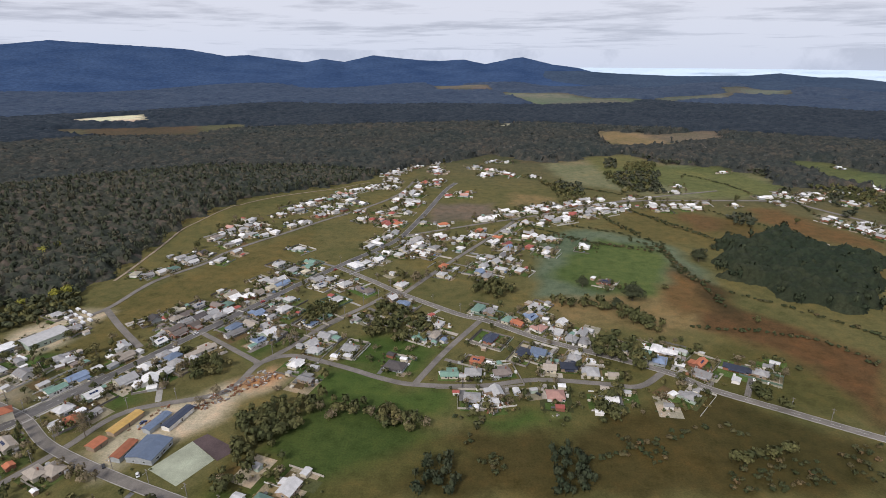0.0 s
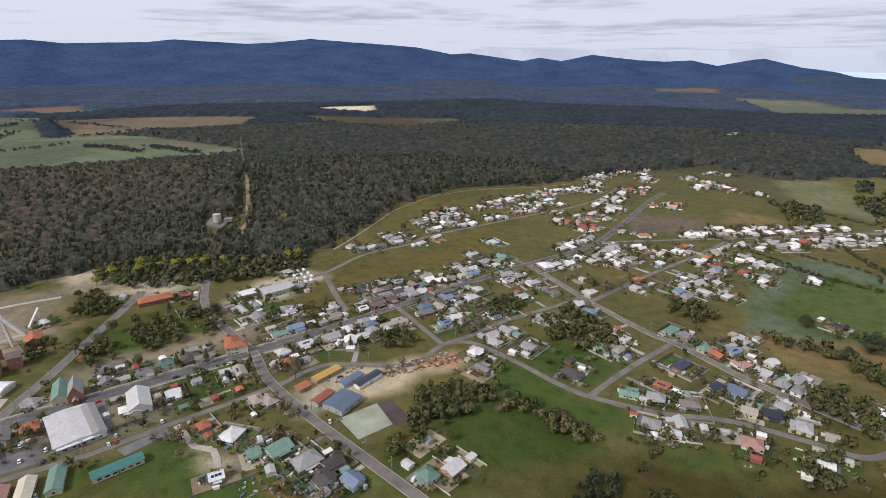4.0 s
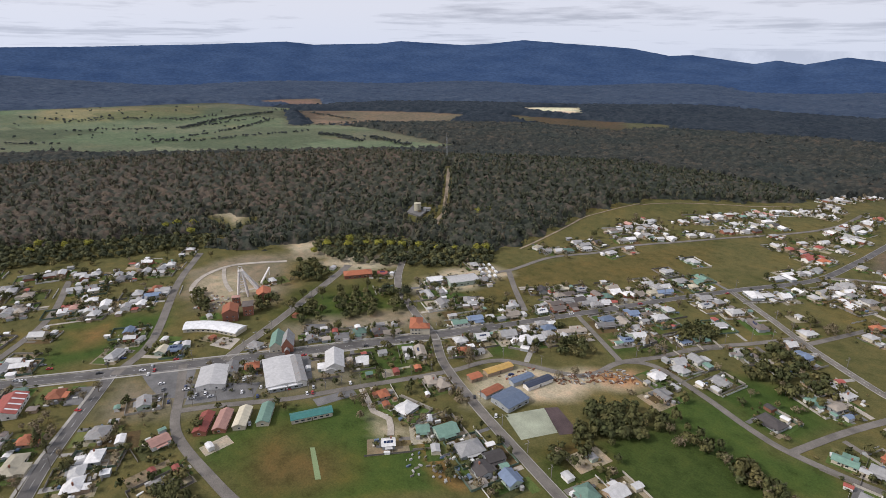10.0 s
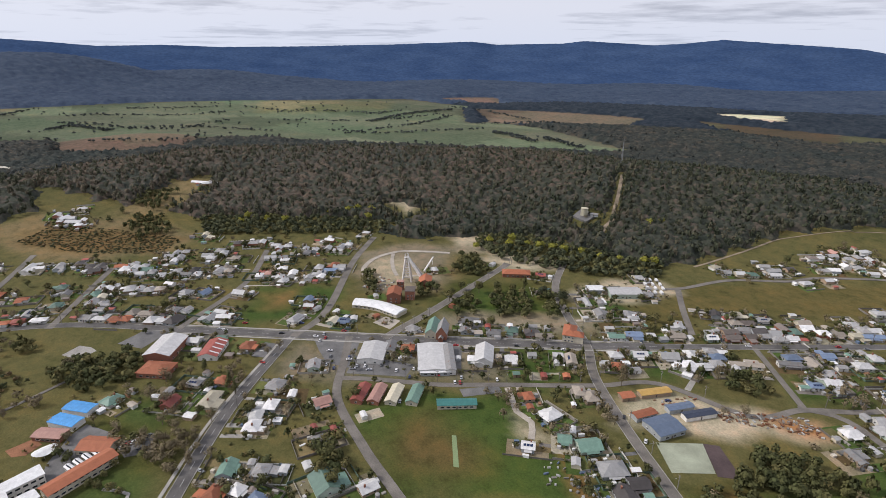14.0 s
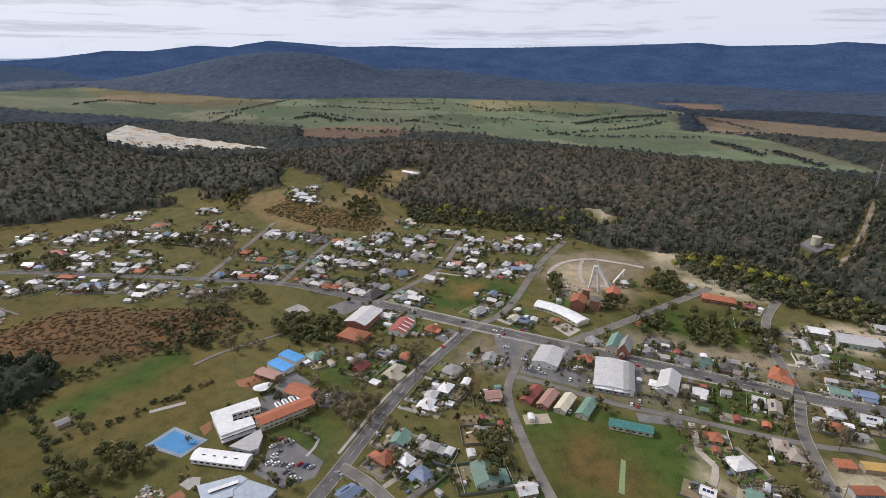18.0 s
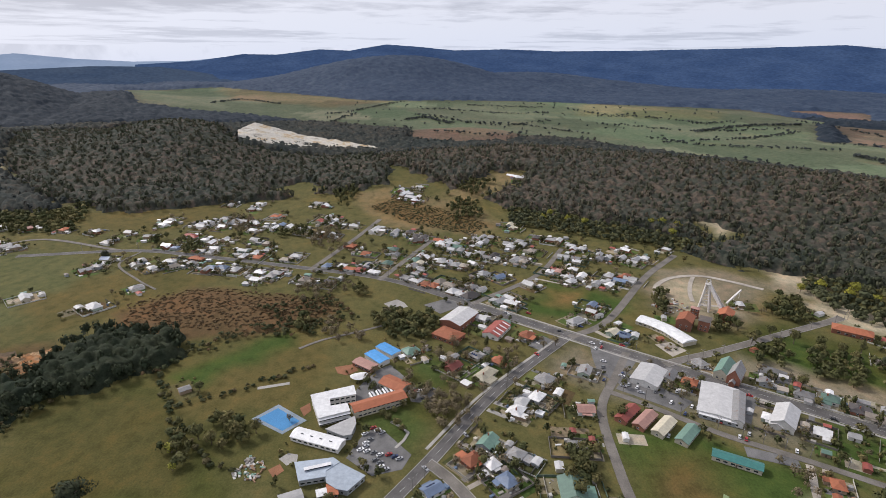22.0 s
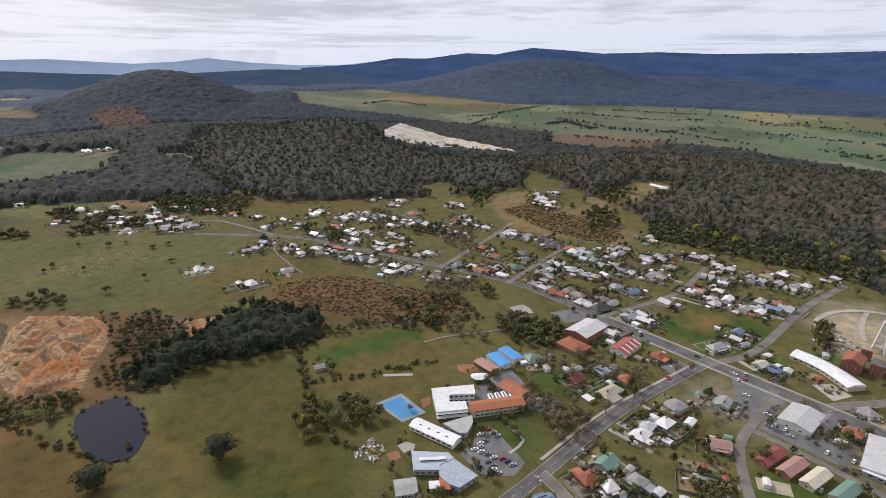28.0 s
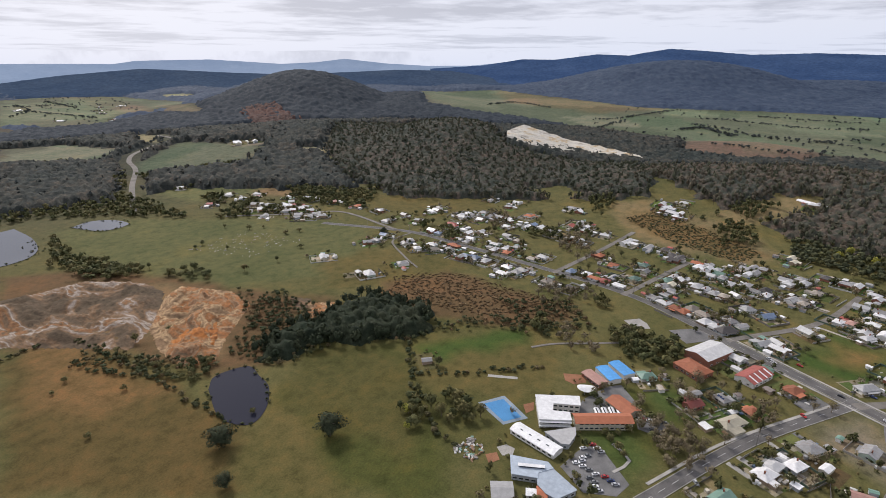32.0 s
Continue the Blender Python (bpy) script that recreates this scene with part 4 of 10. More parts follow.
def canopy(name, label, pts, crown, height, mat, step, seed, avoid=(), ring=None, tints=(0, 1), drier=False):
    """The closed roof of a forest: rounded crowns side by side as one surface, falling to the ground at its edges."""
    r = np.random.default_rng(seed)
    p = np.array(pts)
    x0, y0 = p.min(0) - 2 * step
    x1, y1 = p.max(0) + 2 * step
    X, Y = np.meshgrid(np.arange(x0, x1, step), np.arange(y0, y1, step))
    X = X + r.uniform(-0.3, 0.3, X.shape) * step
    Y = Y + r.uniform(-0.3, 0.3, Y.shape) * step
    wx = X + 7 * np.sin(Y * 0.13 + 2 * np.sin(X * 0.05)) + r.normal(size=X.shape) * 2
    wy = Y + 7 * np.sin(X * 0.11 + 2 * np.sin(Y * 0.06)) + r.normal(size=X.shape) * 2
    ok = inside(wx, wy, pts)
    if ring:
        d = np.hypot(X, Y)
        ok &= (d > ring[0]) & (d < ring[1])
    for q in avoid:
        if len(q) == 2 and isinstance(q[1], (int, float)):
            ok &= near_line(X, Y, q[0])[0] > q[1]
        else:
            ok &= ~inside(wx, wy, q)
    nx, ny = int((x1 - x0) / crown) + 4, int((y1 - y0) / crown) + 4
    cx = (np.arange(nx)[None, :] - 1 + 0.5 + r.uniform(-0.45, 0.45, (ny, nx))) * crown + x0
    cy = (np.arange(ny)[:, None] - 1 + 0.5 + r.uniform(-0.45, 0.45, (ny, nx))) * crown + y0
    ch = height * (0.72 + 0.5 * r.random((ny, nx)))
    ct = tints[0] + (tints[1] - tints[0]) * r.random((ny, nx)) ** 1.4
    I, J = ((X - x0) / crown).astype(int) + 1, ((Y - y0) / crown).astype(int) + 1
    top, tint = np.zeros(X.shape), np.zeros(X.shape)
    for di in (-1, 0, 1):
        for dj in (-1, 0, 1):
            a, b = np.clip(J + dj, 0, ny - 1), np.clip(I + di, 0, nx - 1)
            d2 = ((X - cx[a, b]) ** 2 + (Y - cy[a, b]) ** 2) / (0.72 * crown) ** 2
            v = ch[a, b] * (0.48 + 0.52 * np.sqrt(np.clip(1 - d2, 0, 1)))
            tint = np.where(v > top, ct[a, b], tint)
            top = np.maximum(top, v)
    if drier:
        tint = np.clip(tint + dry(X, Y), 0, 1)
    n_r, n_c = X.shape
    cell = ok[:-1, :-1] & ok[1:, :-1] & ok[:-1, 1:] & ok[1:, 1:]
    full = np.zeros(X.shape, int)
    for a, b in ((0, 0), (0, 1), (1, 0), (1, 1)):
        full[a:n_r - 1 + a, b:n_c - 1 + b] += cell
    ring_in = full == 4
    rise = np.zeros(X.shape)
    for gain in (0.22, 0.2, 0.2, 0.2, 0.18):
        rise += gain * ring_in
        shrunk = ring_in.copy()
        shrunk[1:-1, 1:-1] &= ring_in[:-2, 1:-1] & ring_in[2:, 1:-1] & ring_in[1:-1, :-2] & ring_in[1:-1, 2:]
        ring_in = shrunk if step < 3 else ring_in & (shrunk | (r.random(X.shape) < 0.4))
    top = np.where(rise > 0, top * rise * (1 - 0.35 * (rise < 0.9) * r.random(X.shape)), -0.5)
    Z = relief(X, Y) + top
    ident = np.full(n_r * n_c, -1)
    used = (full > 0).ravel()
    ident[used] = np.arange(used.sum())
    k = np.arange(n_r * n_c).reshape(n_r, n_c)
    faces = np.stack([k[:-1, :-1], k[:-1, 1:], k[1:, 1:], k[1:, :-1]], -1)[cell]
    co = np.stack([X, Y, Z], -1).reshape(-1, 3)[used]
    me = big_mesh(name, co, ident[faces], mat, tint.ravel()[used])
    me.polygons.foreach_set("use_smooth", [True] * len(me.polygons))
    return tagged(new(name, me), label, "trees", kind="stuff")


TRACK = [(-470, 480), (-481, 496), (-509, 538), (-530, 564), (-560, 598), (-590, 632)]
HILL_LOT = [(-818, -45), (-905, 42), (-902, 85), (-870, 85), (-792, 0)]
EDGE_SCRUB = [(-545, 350), (-534, 368), (-486, 412), (-417, 440), (-366, 470), (-344, 434), (-399, 375), (-434, 350), (-466, 328), (-520, 330)]
WEST_SCRUB = [(-770, 52), (-735, 120), (-693, 205), (-638, 275), (-610, 250), (-650, 170), (-700, 52)]
TANK_PAD = [(-488, 470), (-528, 474), (-538, 500), (-508, 514), (-486, 498)]
RIDGE_WOOD = [(-935, -130), (-860, -60), (-800, 20), (-740, 70), (-660, 215), (-600, 245), (-560, 285), (-545, 345), (-440, 362), (-365, 440), (-358, 520), (-358, 665), (-318, 785), (-180, 950), (-150, 1010), (-330, 1060), (-500, 900), (-640, 780), (-760, 690), (-960, 420), (-1060, 130), (-1050, -110), (-990, -180)]
CLEARING = [(-690, 285), (-696, 313), (-657, 328), (-630, 300)]
RIDGE_GAPS = [(TRACK, 3.6), TANK_PAD, CLEARING, HILL_LOT, EDGE_SCRUB, WEST_SCRUB]
canopy("ridge_canopy", "closed roof of the eucalypt forest on the ridge", RIDGE_WOOD, 6.0, 9.5, M_ROOF_NEAR, 2.4, 201, RIDGE_GAPS, drier=True)
forest("ridge_forest", "dense dark eucalypt forest on the ridge above town", scatter(RIDGE_WOOD, 8.2, 11, RIDGE_GAPS), 14.5, 7.5, M_FOREST, 40, 0.24, (0, 0.9), kinds=12, seed=2, up=0.7, drier=True)
forest("wattle_scrub", "yellow-green wattle scrub along the forest foot", np.concatenate([scatter(EDGE_SCRUB, 6.5, 18), scatter(WEST_SCRUB, 6.5, 19)]), 8, 8, M_SCRUB_Y, 42, 0.36, (0, 0.9), seed=9)
WEST_WOOD = [(-780, -330), (-850, -130), (-935, -130), (-1050, -110), (-1110, -200), (-1120, -330), (-1110, -480), (-1330, -640), (-1480, -760), (-1450, -900), (-1150, -980), (-900, -800), (-760, -640), (-700, -480)]
HILL_GAP = [(-800, -260), (-860, -330), (-900, -290), (-840, -230)]
canopy("west_canopy", "closed roof of the forest on the western hill", WEST_WOOD, 6.5, 9.5, M_ROOF_NEAR, 3.0, 202, [HILL_GAP])
forest("west_forest", "dark forest on the hill west of town", scatter(WEST_WOOD, 10.5, 12, [HILL_GAP]), 14.5, 8.0, M_FOREST, 30, 0.28, (0, 0.8), kinds=12, seed=3, up=0.7, soft=False)
PINES = [(-329, -310), (-385, -310), (-391, -237), (-367, -212), (-320, -226), (-291, -271), (-256, -285), (-243, -307), (-290, -330)]
canopy("pine_canopy", "closed roof of the pine thicket", PINES, 7.0, 10.5, M_ROOF_DARK, 1.8, 206, tints=(0, 0.4))
forest("pine_wood", "dense dark pine and tea-tree thicket by the pond", scatter(PINES, 7.5, 21), 12, 8, M_PINE, 150, 0.16, (0, 0.4), seed=22)
EAST_WOOD = [(310, 651), (348, 657), (413, 700), (425, 688), (413, 653), (466, 585), (374, 453), (356, 449), (307, 469), (284, 508), (262, 522), (269, 554)]
canopy("east_canopy", "closed roof of the wood east of town", EAST_WOOD, 8.0, 12.5, M_ROOF_DARK, 2.0, 207, tints=(0, 0.4))
forest("east_wood", "dark dense wood east of town", scatter(EAST_WOOD, 17, 23), 14, 9, M_PINE, 70, 0.22, (0, 0.4), seed=24)
MID_WOOD = [(-149, 286), (-117, 309), (-96, 276), (-129, 252)]
CLUMP = [(8, 486), (32, 515), (53, 491), (32, 472)]
for k, area in enumerate((MID_WOOD, CLUMP, [(80, 470), (125, 468), (170, 420), (160, 408), (120, 452), (84, 456)], [(-100, 312), (-64, 304), (-22, 288), (-28, 276), (-66, 290), (-100, 300)],
                          [(98, 372), (108, 396), (140, 378), (150, 362), (128, 352)])):
    forest("copse", "dark copse of trees among paddocks", scatter(area, 6.0, 40 + k), 10, 8.5, M_TREE, 120, 0.19, (0, 0.6), seed=44 + k)
for k, area in enumerate(([(-240, -330), (-215, -318), (-190, -350), (-165, -420), (-190, -430), (-215, -370)], [(-440, -190), (-470, -130), (-420, -90), (-400, -150)],
                          [(-330, -250), (-400, -190), (-420, -120), (-395, -110), (-380, -180), (-320, -225)], [(-280, -350), (-330, -420), (-345, -330), (-300, -300)])):
    forest("heath_scrub", "tangled brown and olive scrub along wet ground", scatter(area, 5.0, 60 + k, keep=0.75), 4.5, 5.5, M_BRUSH, 56, 0.22, (0, 1), seed=66 + k, trunk=False)
FAR_ROAD = [(-440, -760), (-534, -912), (-610, -1020), (-650, -1104), (-700, -1165), (-780, -1214), (-867, -1262), (-923, -1412)]
OPEN_LAND = [(FAR_ROAD, 16.0)] + [c[1] for c in COVERS if max(math.hypot(*q) for q in c[1]) > 1150]
BACK = [(-1000, -190), (-1060, 130), (-960, 420), (-760, 690), (-640, 790), (-330, 1060), (-150, 1010), (60, 1240), (330, 980), (700, 900), (1900, 700), (2000, 2000), (800, 2500), (-900, 2350), (-1900, 1600), (-2350, 300), (-2250, -900), (-1700, -1650), (-800, -1900), (-250, -1500), (-150, -1000), (-300, -900), (-560, -830), (-720, -560), (-900, -800), (-1150, -980), (-1450, -900), (-1330, -640), (-1110, -480), (-1110, -200)]
RIM = [(2000, 900), (2000, 2000), (800, 2500), (-900, 2350), (-1900, 1600), (-2350, 300), (-2250, -900), (-1700, -1650), (-800, -1900), (-700, -3900), (-2900, -2900), (-4050, -900), (-4100, 600), (-3200, 2600), (-1400, 3800), (1200, 3900), (2900, 2700), (3300, 1400)]
canopy("valley_canopy", "closed roof of forest across the near valley", BACK, 8.0, 13.0, M_ROOF_MID, 4.2, 203, OPEN_LAND, (0, 1750))
near_pts = scatter(BACK, 23, 13, OPEN_LAND)
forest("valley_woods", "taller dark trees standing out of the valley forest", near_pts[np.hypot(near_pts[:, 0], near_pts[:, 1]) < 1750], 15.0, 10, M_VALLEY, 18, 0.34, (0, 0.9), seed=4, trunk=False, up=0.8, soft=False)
canopy("outer_canopy", "outer valley woods tinted blue-grey with haze", BACK, 13.0, 12.5, M_ROOF_FAR, 7.0, 204, OPEN_LAND, (1745, 2600))
canopy("regrowth_canopy", "rust-coloured regrowth on the forested hill", [(-1241, -1479), (-1304, -1450), (-1354, -1384), (-1280, -1220), (-1120, -1190), (-1160, -1358)], 9.0, 15.5, M_ROOF_RUST, 4.5, 208)
canopy("far_canopy", "far haze-tinted woods below the ranges", RIM, 17.0, 13.0, M_ROOF_RIM, 11.5, 205, OPEN_LAND)
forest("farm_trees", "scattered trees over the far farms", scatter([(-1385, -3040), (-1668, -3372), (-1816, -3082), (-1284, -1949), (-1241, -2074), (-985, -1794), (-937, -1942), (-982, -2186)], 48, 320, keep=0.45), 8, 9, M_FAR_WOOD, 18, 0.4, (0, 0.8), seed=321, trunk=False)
for k, area in enumerate([[(-548, -757), (-576, -731), (-543, -692), (-526, -722)], [(-500, -659), (-546, -652), (-516, -601), (-487, -637)], [(-679, -681), (-698, -603), (-665, -569), (-640, -638)], [(-529, -669), (-575, -684), (-602, -669), (-581, -654), (-540, -646)], [(-553, -624), (-576, -600), (-558, -583), (-533, -597)]]):
    forest("house_trees", "dark trees round the houses at the edge of town", scatter(area, 8, 330 + k), 9, 9, M_TREE, 34, 0.34, (0, 0.7), seed=340 + k)
for k, area in enumerate([[(284, 1042), (367, 1044), (325, 885), (292, 883), (263, 956)], [(373, 1241), (527, 1226), (536, 1130), (406, 1127)], [(582, 1194), (659, 1134), (640, 977), (584, 932), (560, 998), (533, 1073)], [(365, 752), (397, 761), (399, 720), (373, 701), (354, 718)], [(612, 922), (630, 922), (557, 811), (549, 819)], [(293, 1172), (320, 1173), (297, 1082), (275, 1082)], [(545, 786), (562, 787), (543, 750), (523, 750)], [(157, 965), (199, 942), (197, 880), (165, 890)], [(512, 904), (539, 919), (528, 890), (504, 880)]]):
    forest("shelter_belt", "dark shelter belt among the eastern paddocks", scatter(area, 9, 350 + k), 9, 10, M_FOREST, 30, 0.34, (0, 0.6), seed=360 + k)
forest("hillside_scrub", "low brown bracken scrub on the cleared hillside", scatter([(-761, -146), (-802, -109), (-769, -52), (-702, 31), (-660, 1), (-695, -73)], 3.6, 380, keep=0.85), 1.3, 4.0, M_BRUSH, 22, 0.36, (0, 1), seed=381, trunk=False)
for k, area in enumerate([[(-848, -26), (-874, 9), (-864, 39), (-811, 2)], [(-776, -36), (-796, -3), (-734, 22), (-707, -19)], [(-838, -219), (-874, -198), (-810, -170), (-766, -188)], [(-655, -248), (-664, -202), (-628, -189), (-628, -231)], [(-615, -388), (-627, -377), (-592, -358), (-587, -371)], [(-614, -354), (-599, -316), (-564, -300), (-562, -317)]]):
    forest("edge_trees", "dark clump of trees at the edge of town", scatter(area, 7.5, 390 + k), 10, 8, M_TREE, 60, 0.24, (0, 0.6), seed=400 + k)
r_hedge = np.random.default_rng(8)


def tree_line(pts, gap, wide):
    q = smooth_line(pts, gap)
    q = q[r_hedge.random(len(q)) < 0.72]
    return q + r_hedge.normal(size=q.shape) * wide


FIELD_LINES = [[(-1951, -516), (-2080, -431), (-2479, -323)], [(-1977, -204), (-1918, -124), (-1802, -46)], [(-1230, 594), (-1176, 623), (-1104, 657)], [(-1433, 482), (-1478, 594), (-1527, 714), (-1686, 955)],
               [(-1834, 711), (-1867, 845)], [(-1794, 391), (-1705, 589)], [(-1465, -97), (-1430, 48), (-1502, 142)], [(-1481, 928), (-1408, 1133), (-1240, 1155), (-1132, 1145)],
               [(-2072, -972), (-2368, -983), (-2242, -772)], [(-2210, -98), (-2089, 113), (-2109, 284)], [(-2223, 368), (-2030, 483), (-2076, 624)], [(-1802, -46), (-1696, 91), (-1834, 248)]]
FIELD_LINES += [[(-1999, -416), (-1680, -432), (-1503, -332)], [(-1683, 728), (-1732, 918), (-1657, 921)], [(-1512, 469), (-1400, 571), (-1388, 699), (-1360, 867)], [(-1760, -74), (-1725, 132), (-1558, 316)],
                [(-1997, 431), (-1974, 599), (-1823, 747)], [(-2396, -20), (-2274, 276)], [(-2201, -199), (-2255, -84)], [(-1937, 1077), (-1689, 1125), (-1493, 1129)]]
FIELD_LINES += [[(-1086, -2643), (-1216, -2605), (-1360, -2654)], [(-1066, -2360), (-1095, -2192), (-1091, -1995)], [(-1358, -2874), (-1277, -2474)], [(-940, -2250), (-1080, -2420), (-1160, -2700)]]
hp = [tree_line(q, 6.5, 4.0) for q in FIELD_LINES]
for belt in ([(-1291, 866), (-1206, 876), (-1109, 860)], [(-1143, 918), (-1083, 923), (-985, 908)], [(-1824, -216), (-1891, -159), (-1738, -71)], [(-1667, 649), (-1784, 829), (-1824, 1029)]):
    hp += [tree_line(belt, 5.0, 6.0) for go in range(3)]
valley_pts = scatter([(-2500, -500), (-2500, 420), (-2150, 1000), (-1600, 900), (-1400, 450), (-1750, -500)], 62, 71, keep=0.35)
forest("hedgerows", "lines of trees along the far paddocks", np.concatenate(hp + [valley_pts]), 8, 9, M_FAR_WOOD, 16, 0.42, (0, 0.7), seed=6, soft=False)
PADDOCK = [(-240, -600), (-440, -620), (-560, -520), (-480, -380), (-400, -400), (-330, -520)]
forest("paddock_trees", "scattered trees on open paddocks", np.concatenate([scatter(PADDOCK, 42, 15, keep=0.6), scatter([(120, 440), (300, 420), (260, 600), (120, 800), (0, 760)], 60, 16, keep=0.5), scatter([(-800, -60), (-620, 150), (-560, 250), (-700, 230), (-850, -20)], 16, 17, keep=0.6)]), 8, 8, M_TREE, 110, 0.18, (0, 0.8), seed=7)
belt_count = [0]


def tree_belt(area, far=False):
    k = belt_count[0] = belt_count[0] + 1
    off = math.hypot(*np.mean(area, 0))
    gap, clumps, leaf = (5.6, 120, 0.18) if off < 400 else (6.5, 80, 0.22) if off < 600 else (8.5, 28, 0.36)
    forest("copse", "belt of dark dense garden and hedge trees", scatter(area, gap + (1.5 if far else 0), 140 + k), 8.5, 8.5, M_TREE, clumps, leaf, (0, 0.7), kinds=9, seed=144 + k)


def bare_belt(area):
    k = belt_count[0] = belt_count[0] + 1
    forest("bare_trees", "cluster of leafless brown winter trees", scatter(area, 7.5, 240 + k), 8.0, 7.5, M_BARE, 110, 0.13, (0, 1), seed=244 + k)


hl = []


def hedge(line):
    q = smooth_line(line, 4.0)
    hl.append(q + r_hedge.normal(size=q.shape) * 1.6)


tree_belt([(-431, -80), (-437, -61), (-425, -31), (-397, -26), (-392, -44), (-406, -78)])
tree_belt([(-407, -78), (-391, -68), (-388, -47), (-392, -44), (-407, -60)])
tree_belt([(-271, 63), (-265, 78), (-251, 78), (-241, 64), (-250, 55)])
tree_belt([(-395, 227), (-397, 248), (-380, 252), (-365, 234), (-372, 218)])
tree_belt([(-387, 263), (-390, 295), (-376, 305), (-341, 271), (-355, 248)])
tree_belt([(-371, 313), (-360, 330), (-327, 304), (-332, 286)])
tree_belt([(-499, 293), (-488, 312), (-446, 300), (-436, 272), (-457, 268)])
tree_belt([(-502, 181), (-494, 193), (-448, 176), (-455, 165)])
tree_belt([(-452, 220), (-444, 234), (-415, 218), (-422, 207)])
tree_belt([(-204, 354), (-173, 356), (-169, 337), (-190, 330)])
tree_belt([(-141, 448), (-116, 458), (-108, 438), (-133, 408)])
tree_belt([(-90, 425), (-73, 455), (-47, 447), (-20, 415), (-26, 391), (-51, 385), (-75, 393)])
tree_belt([(88, 380), (133, 367), (146, 395), (106, 394)])
tree_belt([(88, 303), (104, 314), (103, 294), (88, 289)])
tree_belt([(-414, -84), (-406, -48), (-420, -16), (-434, -32), (-444, -79)])
tree_belt([(-417, -149), (-424, -134), (-394, -125), (-392, -141)])
tree_belt([(-491, -110), (-500, -95), (-468, -86), (-465, -102)], True)
tree_belt([(130, 978), (176, 958), (197, 861), (150, 828)], True)
tree_belt([(264, 1050), (354, 1038), (318, 899), (258, 890)], True)
tree_belt([(288, 1020), (339, 969), (391, 1143), (335, 1144)], True)
tree_belt([(579, 947), (598, 774), (666, 872), (652, 1040)])
tree_belt([(-411, -1081), (-463, -993), (-497, -875), (-490, -751), (-468, -670), (-418, -773), (-352, -848), (-318, -864)])
tree_belt([(-503, -1296), (-597, -1253), (-592, -1020), (-522, -908), (-421, -1104)])
tree_belt([(-582, -979), (-740, -894), (-755, -816), (-668, -796), (-562, -824)])
tree_belt([(-327, -754), (-307, -665), (-307, -529), (-267, -569), (-284, -668)])
tree_belt([(-663, -681), (-713, -562), (-764, -552), (-627, -492), (-614, -570), (-617, -630)])
tree_belt([(-262, -186), (-276, -177), (-248, -151), (-232, -157)], True)
tree_belt([(-283, -160), (-286, -141), (-256, -122), (-246, -138)], True)
tree_belt([(-136, 222), (-128, 278), (-114, 315), (-93, 294), (-111, 259), (-117, 223)], True)
tree_belt([(122, 410), (133, 415), (134, 401), (121, 396)], True)
tree_belt([(147, 258), (196, 271), (191, 260), (145, 253)])
tree_belt([(194, 334), (220, 316), (216, 308), (190, 325)])
tree_belt([(88, 321), (106, 320), (100, 293), (89, 291)])
tree_belt([(-50, 303), (-26, 291), (-25, 282), (-47, 282)])
bare_belt([(-344, -44), (-316, -5), (-290, 4), (-277, -9), (-317, -41)])
bare_belt([(-385, -7), (-375, 4), (-349, -2), (-368, -10)])
bare_belt([(-227, 239), (-222, 253), (-196, 237), (-201, 222)])
bare_belt([(-385, 32), (-378, 44), (-350, 37), (-356, 28)])
bare_belt([(-154, 406), (-127, 405), (-131, 372), (-151, 374)])
bare_belt([(-95, 303), (-20, 290), (-16, 280), (-88, 288)])
bare_belt([(-421, -120), (-396, -80), (-376, -90), (-390, -117)])
bare_belt([(-309, -26), (-319, -7), (-305, 7), (-278, -8), (-286, -25)])
bare_belt([(-254, 176), (-257, 197), (-238, 188), (-231, 167)])
bare_belt([(-692, -328), (-724, -308), (-663, -268), (-636, -288)])
bare_belt([(-60, 538), (-31, 534), (-39, 508), (-61, 507)])
bare_belt([(-649, -203), (-678, -173), (-613, -150), (-588, -178)])
bare_belt([(-482, -165), (-498, -111), (-470, -111), (-463, -159)])
hedge([(100, 670), (176, 629), (220, 621)])
hedge([(240, 642), (227, 550), (245, 520)])
hedge([(174, 936), (255, 879), (316, 845)])
hedge([(54, 738), (107, 684), (157, 638), (231, 604)])
hedge([(1, 267), (12, 292), (-6, 294)])
hedge([(-332, -223), (-275, -178), (-235, -131)])
hedge([(-294, -188), (-319, -145), (-347, -112)])
hedge([(196, 422), (279, 406), (312, 364)])
hedge([(260, 493), (313, 447), (342, 408)])
hedge([(65, 255), (151, 288), (173, 284)])
hedge([(-150, -469), (-194, -453), (-190, -325), (-186, -264)])
hedge([(194, 746), (217, 670), (231, 636), (232, 552), (238, 507), (238, 466)])
hedge([(241, 787), (279, 703), (308, 661)])
hedge([(139, 708), (201, 674), (207, 645), (231, 625)])
hedge([(193, 763), (222, 674)])
hedge([(231, 625), (233, 567), (239, 520)])
hedge([(239, 788), (275, 725), (301, 676)])
hedge([(412, 1031), (451, 961), (466, 878)])
hedge([(509, 849), (498, 742), (508, 650)])
hedge([(357, 782), (388, 726), (424, 686)])
forest("field_hedges", "broken lines of scrub along paddock fences", np.concatenate(hl), 3.0, 4.5, M_BRUSH, 24, 0.45, (0, 0.8), seed=300, trunk=False)




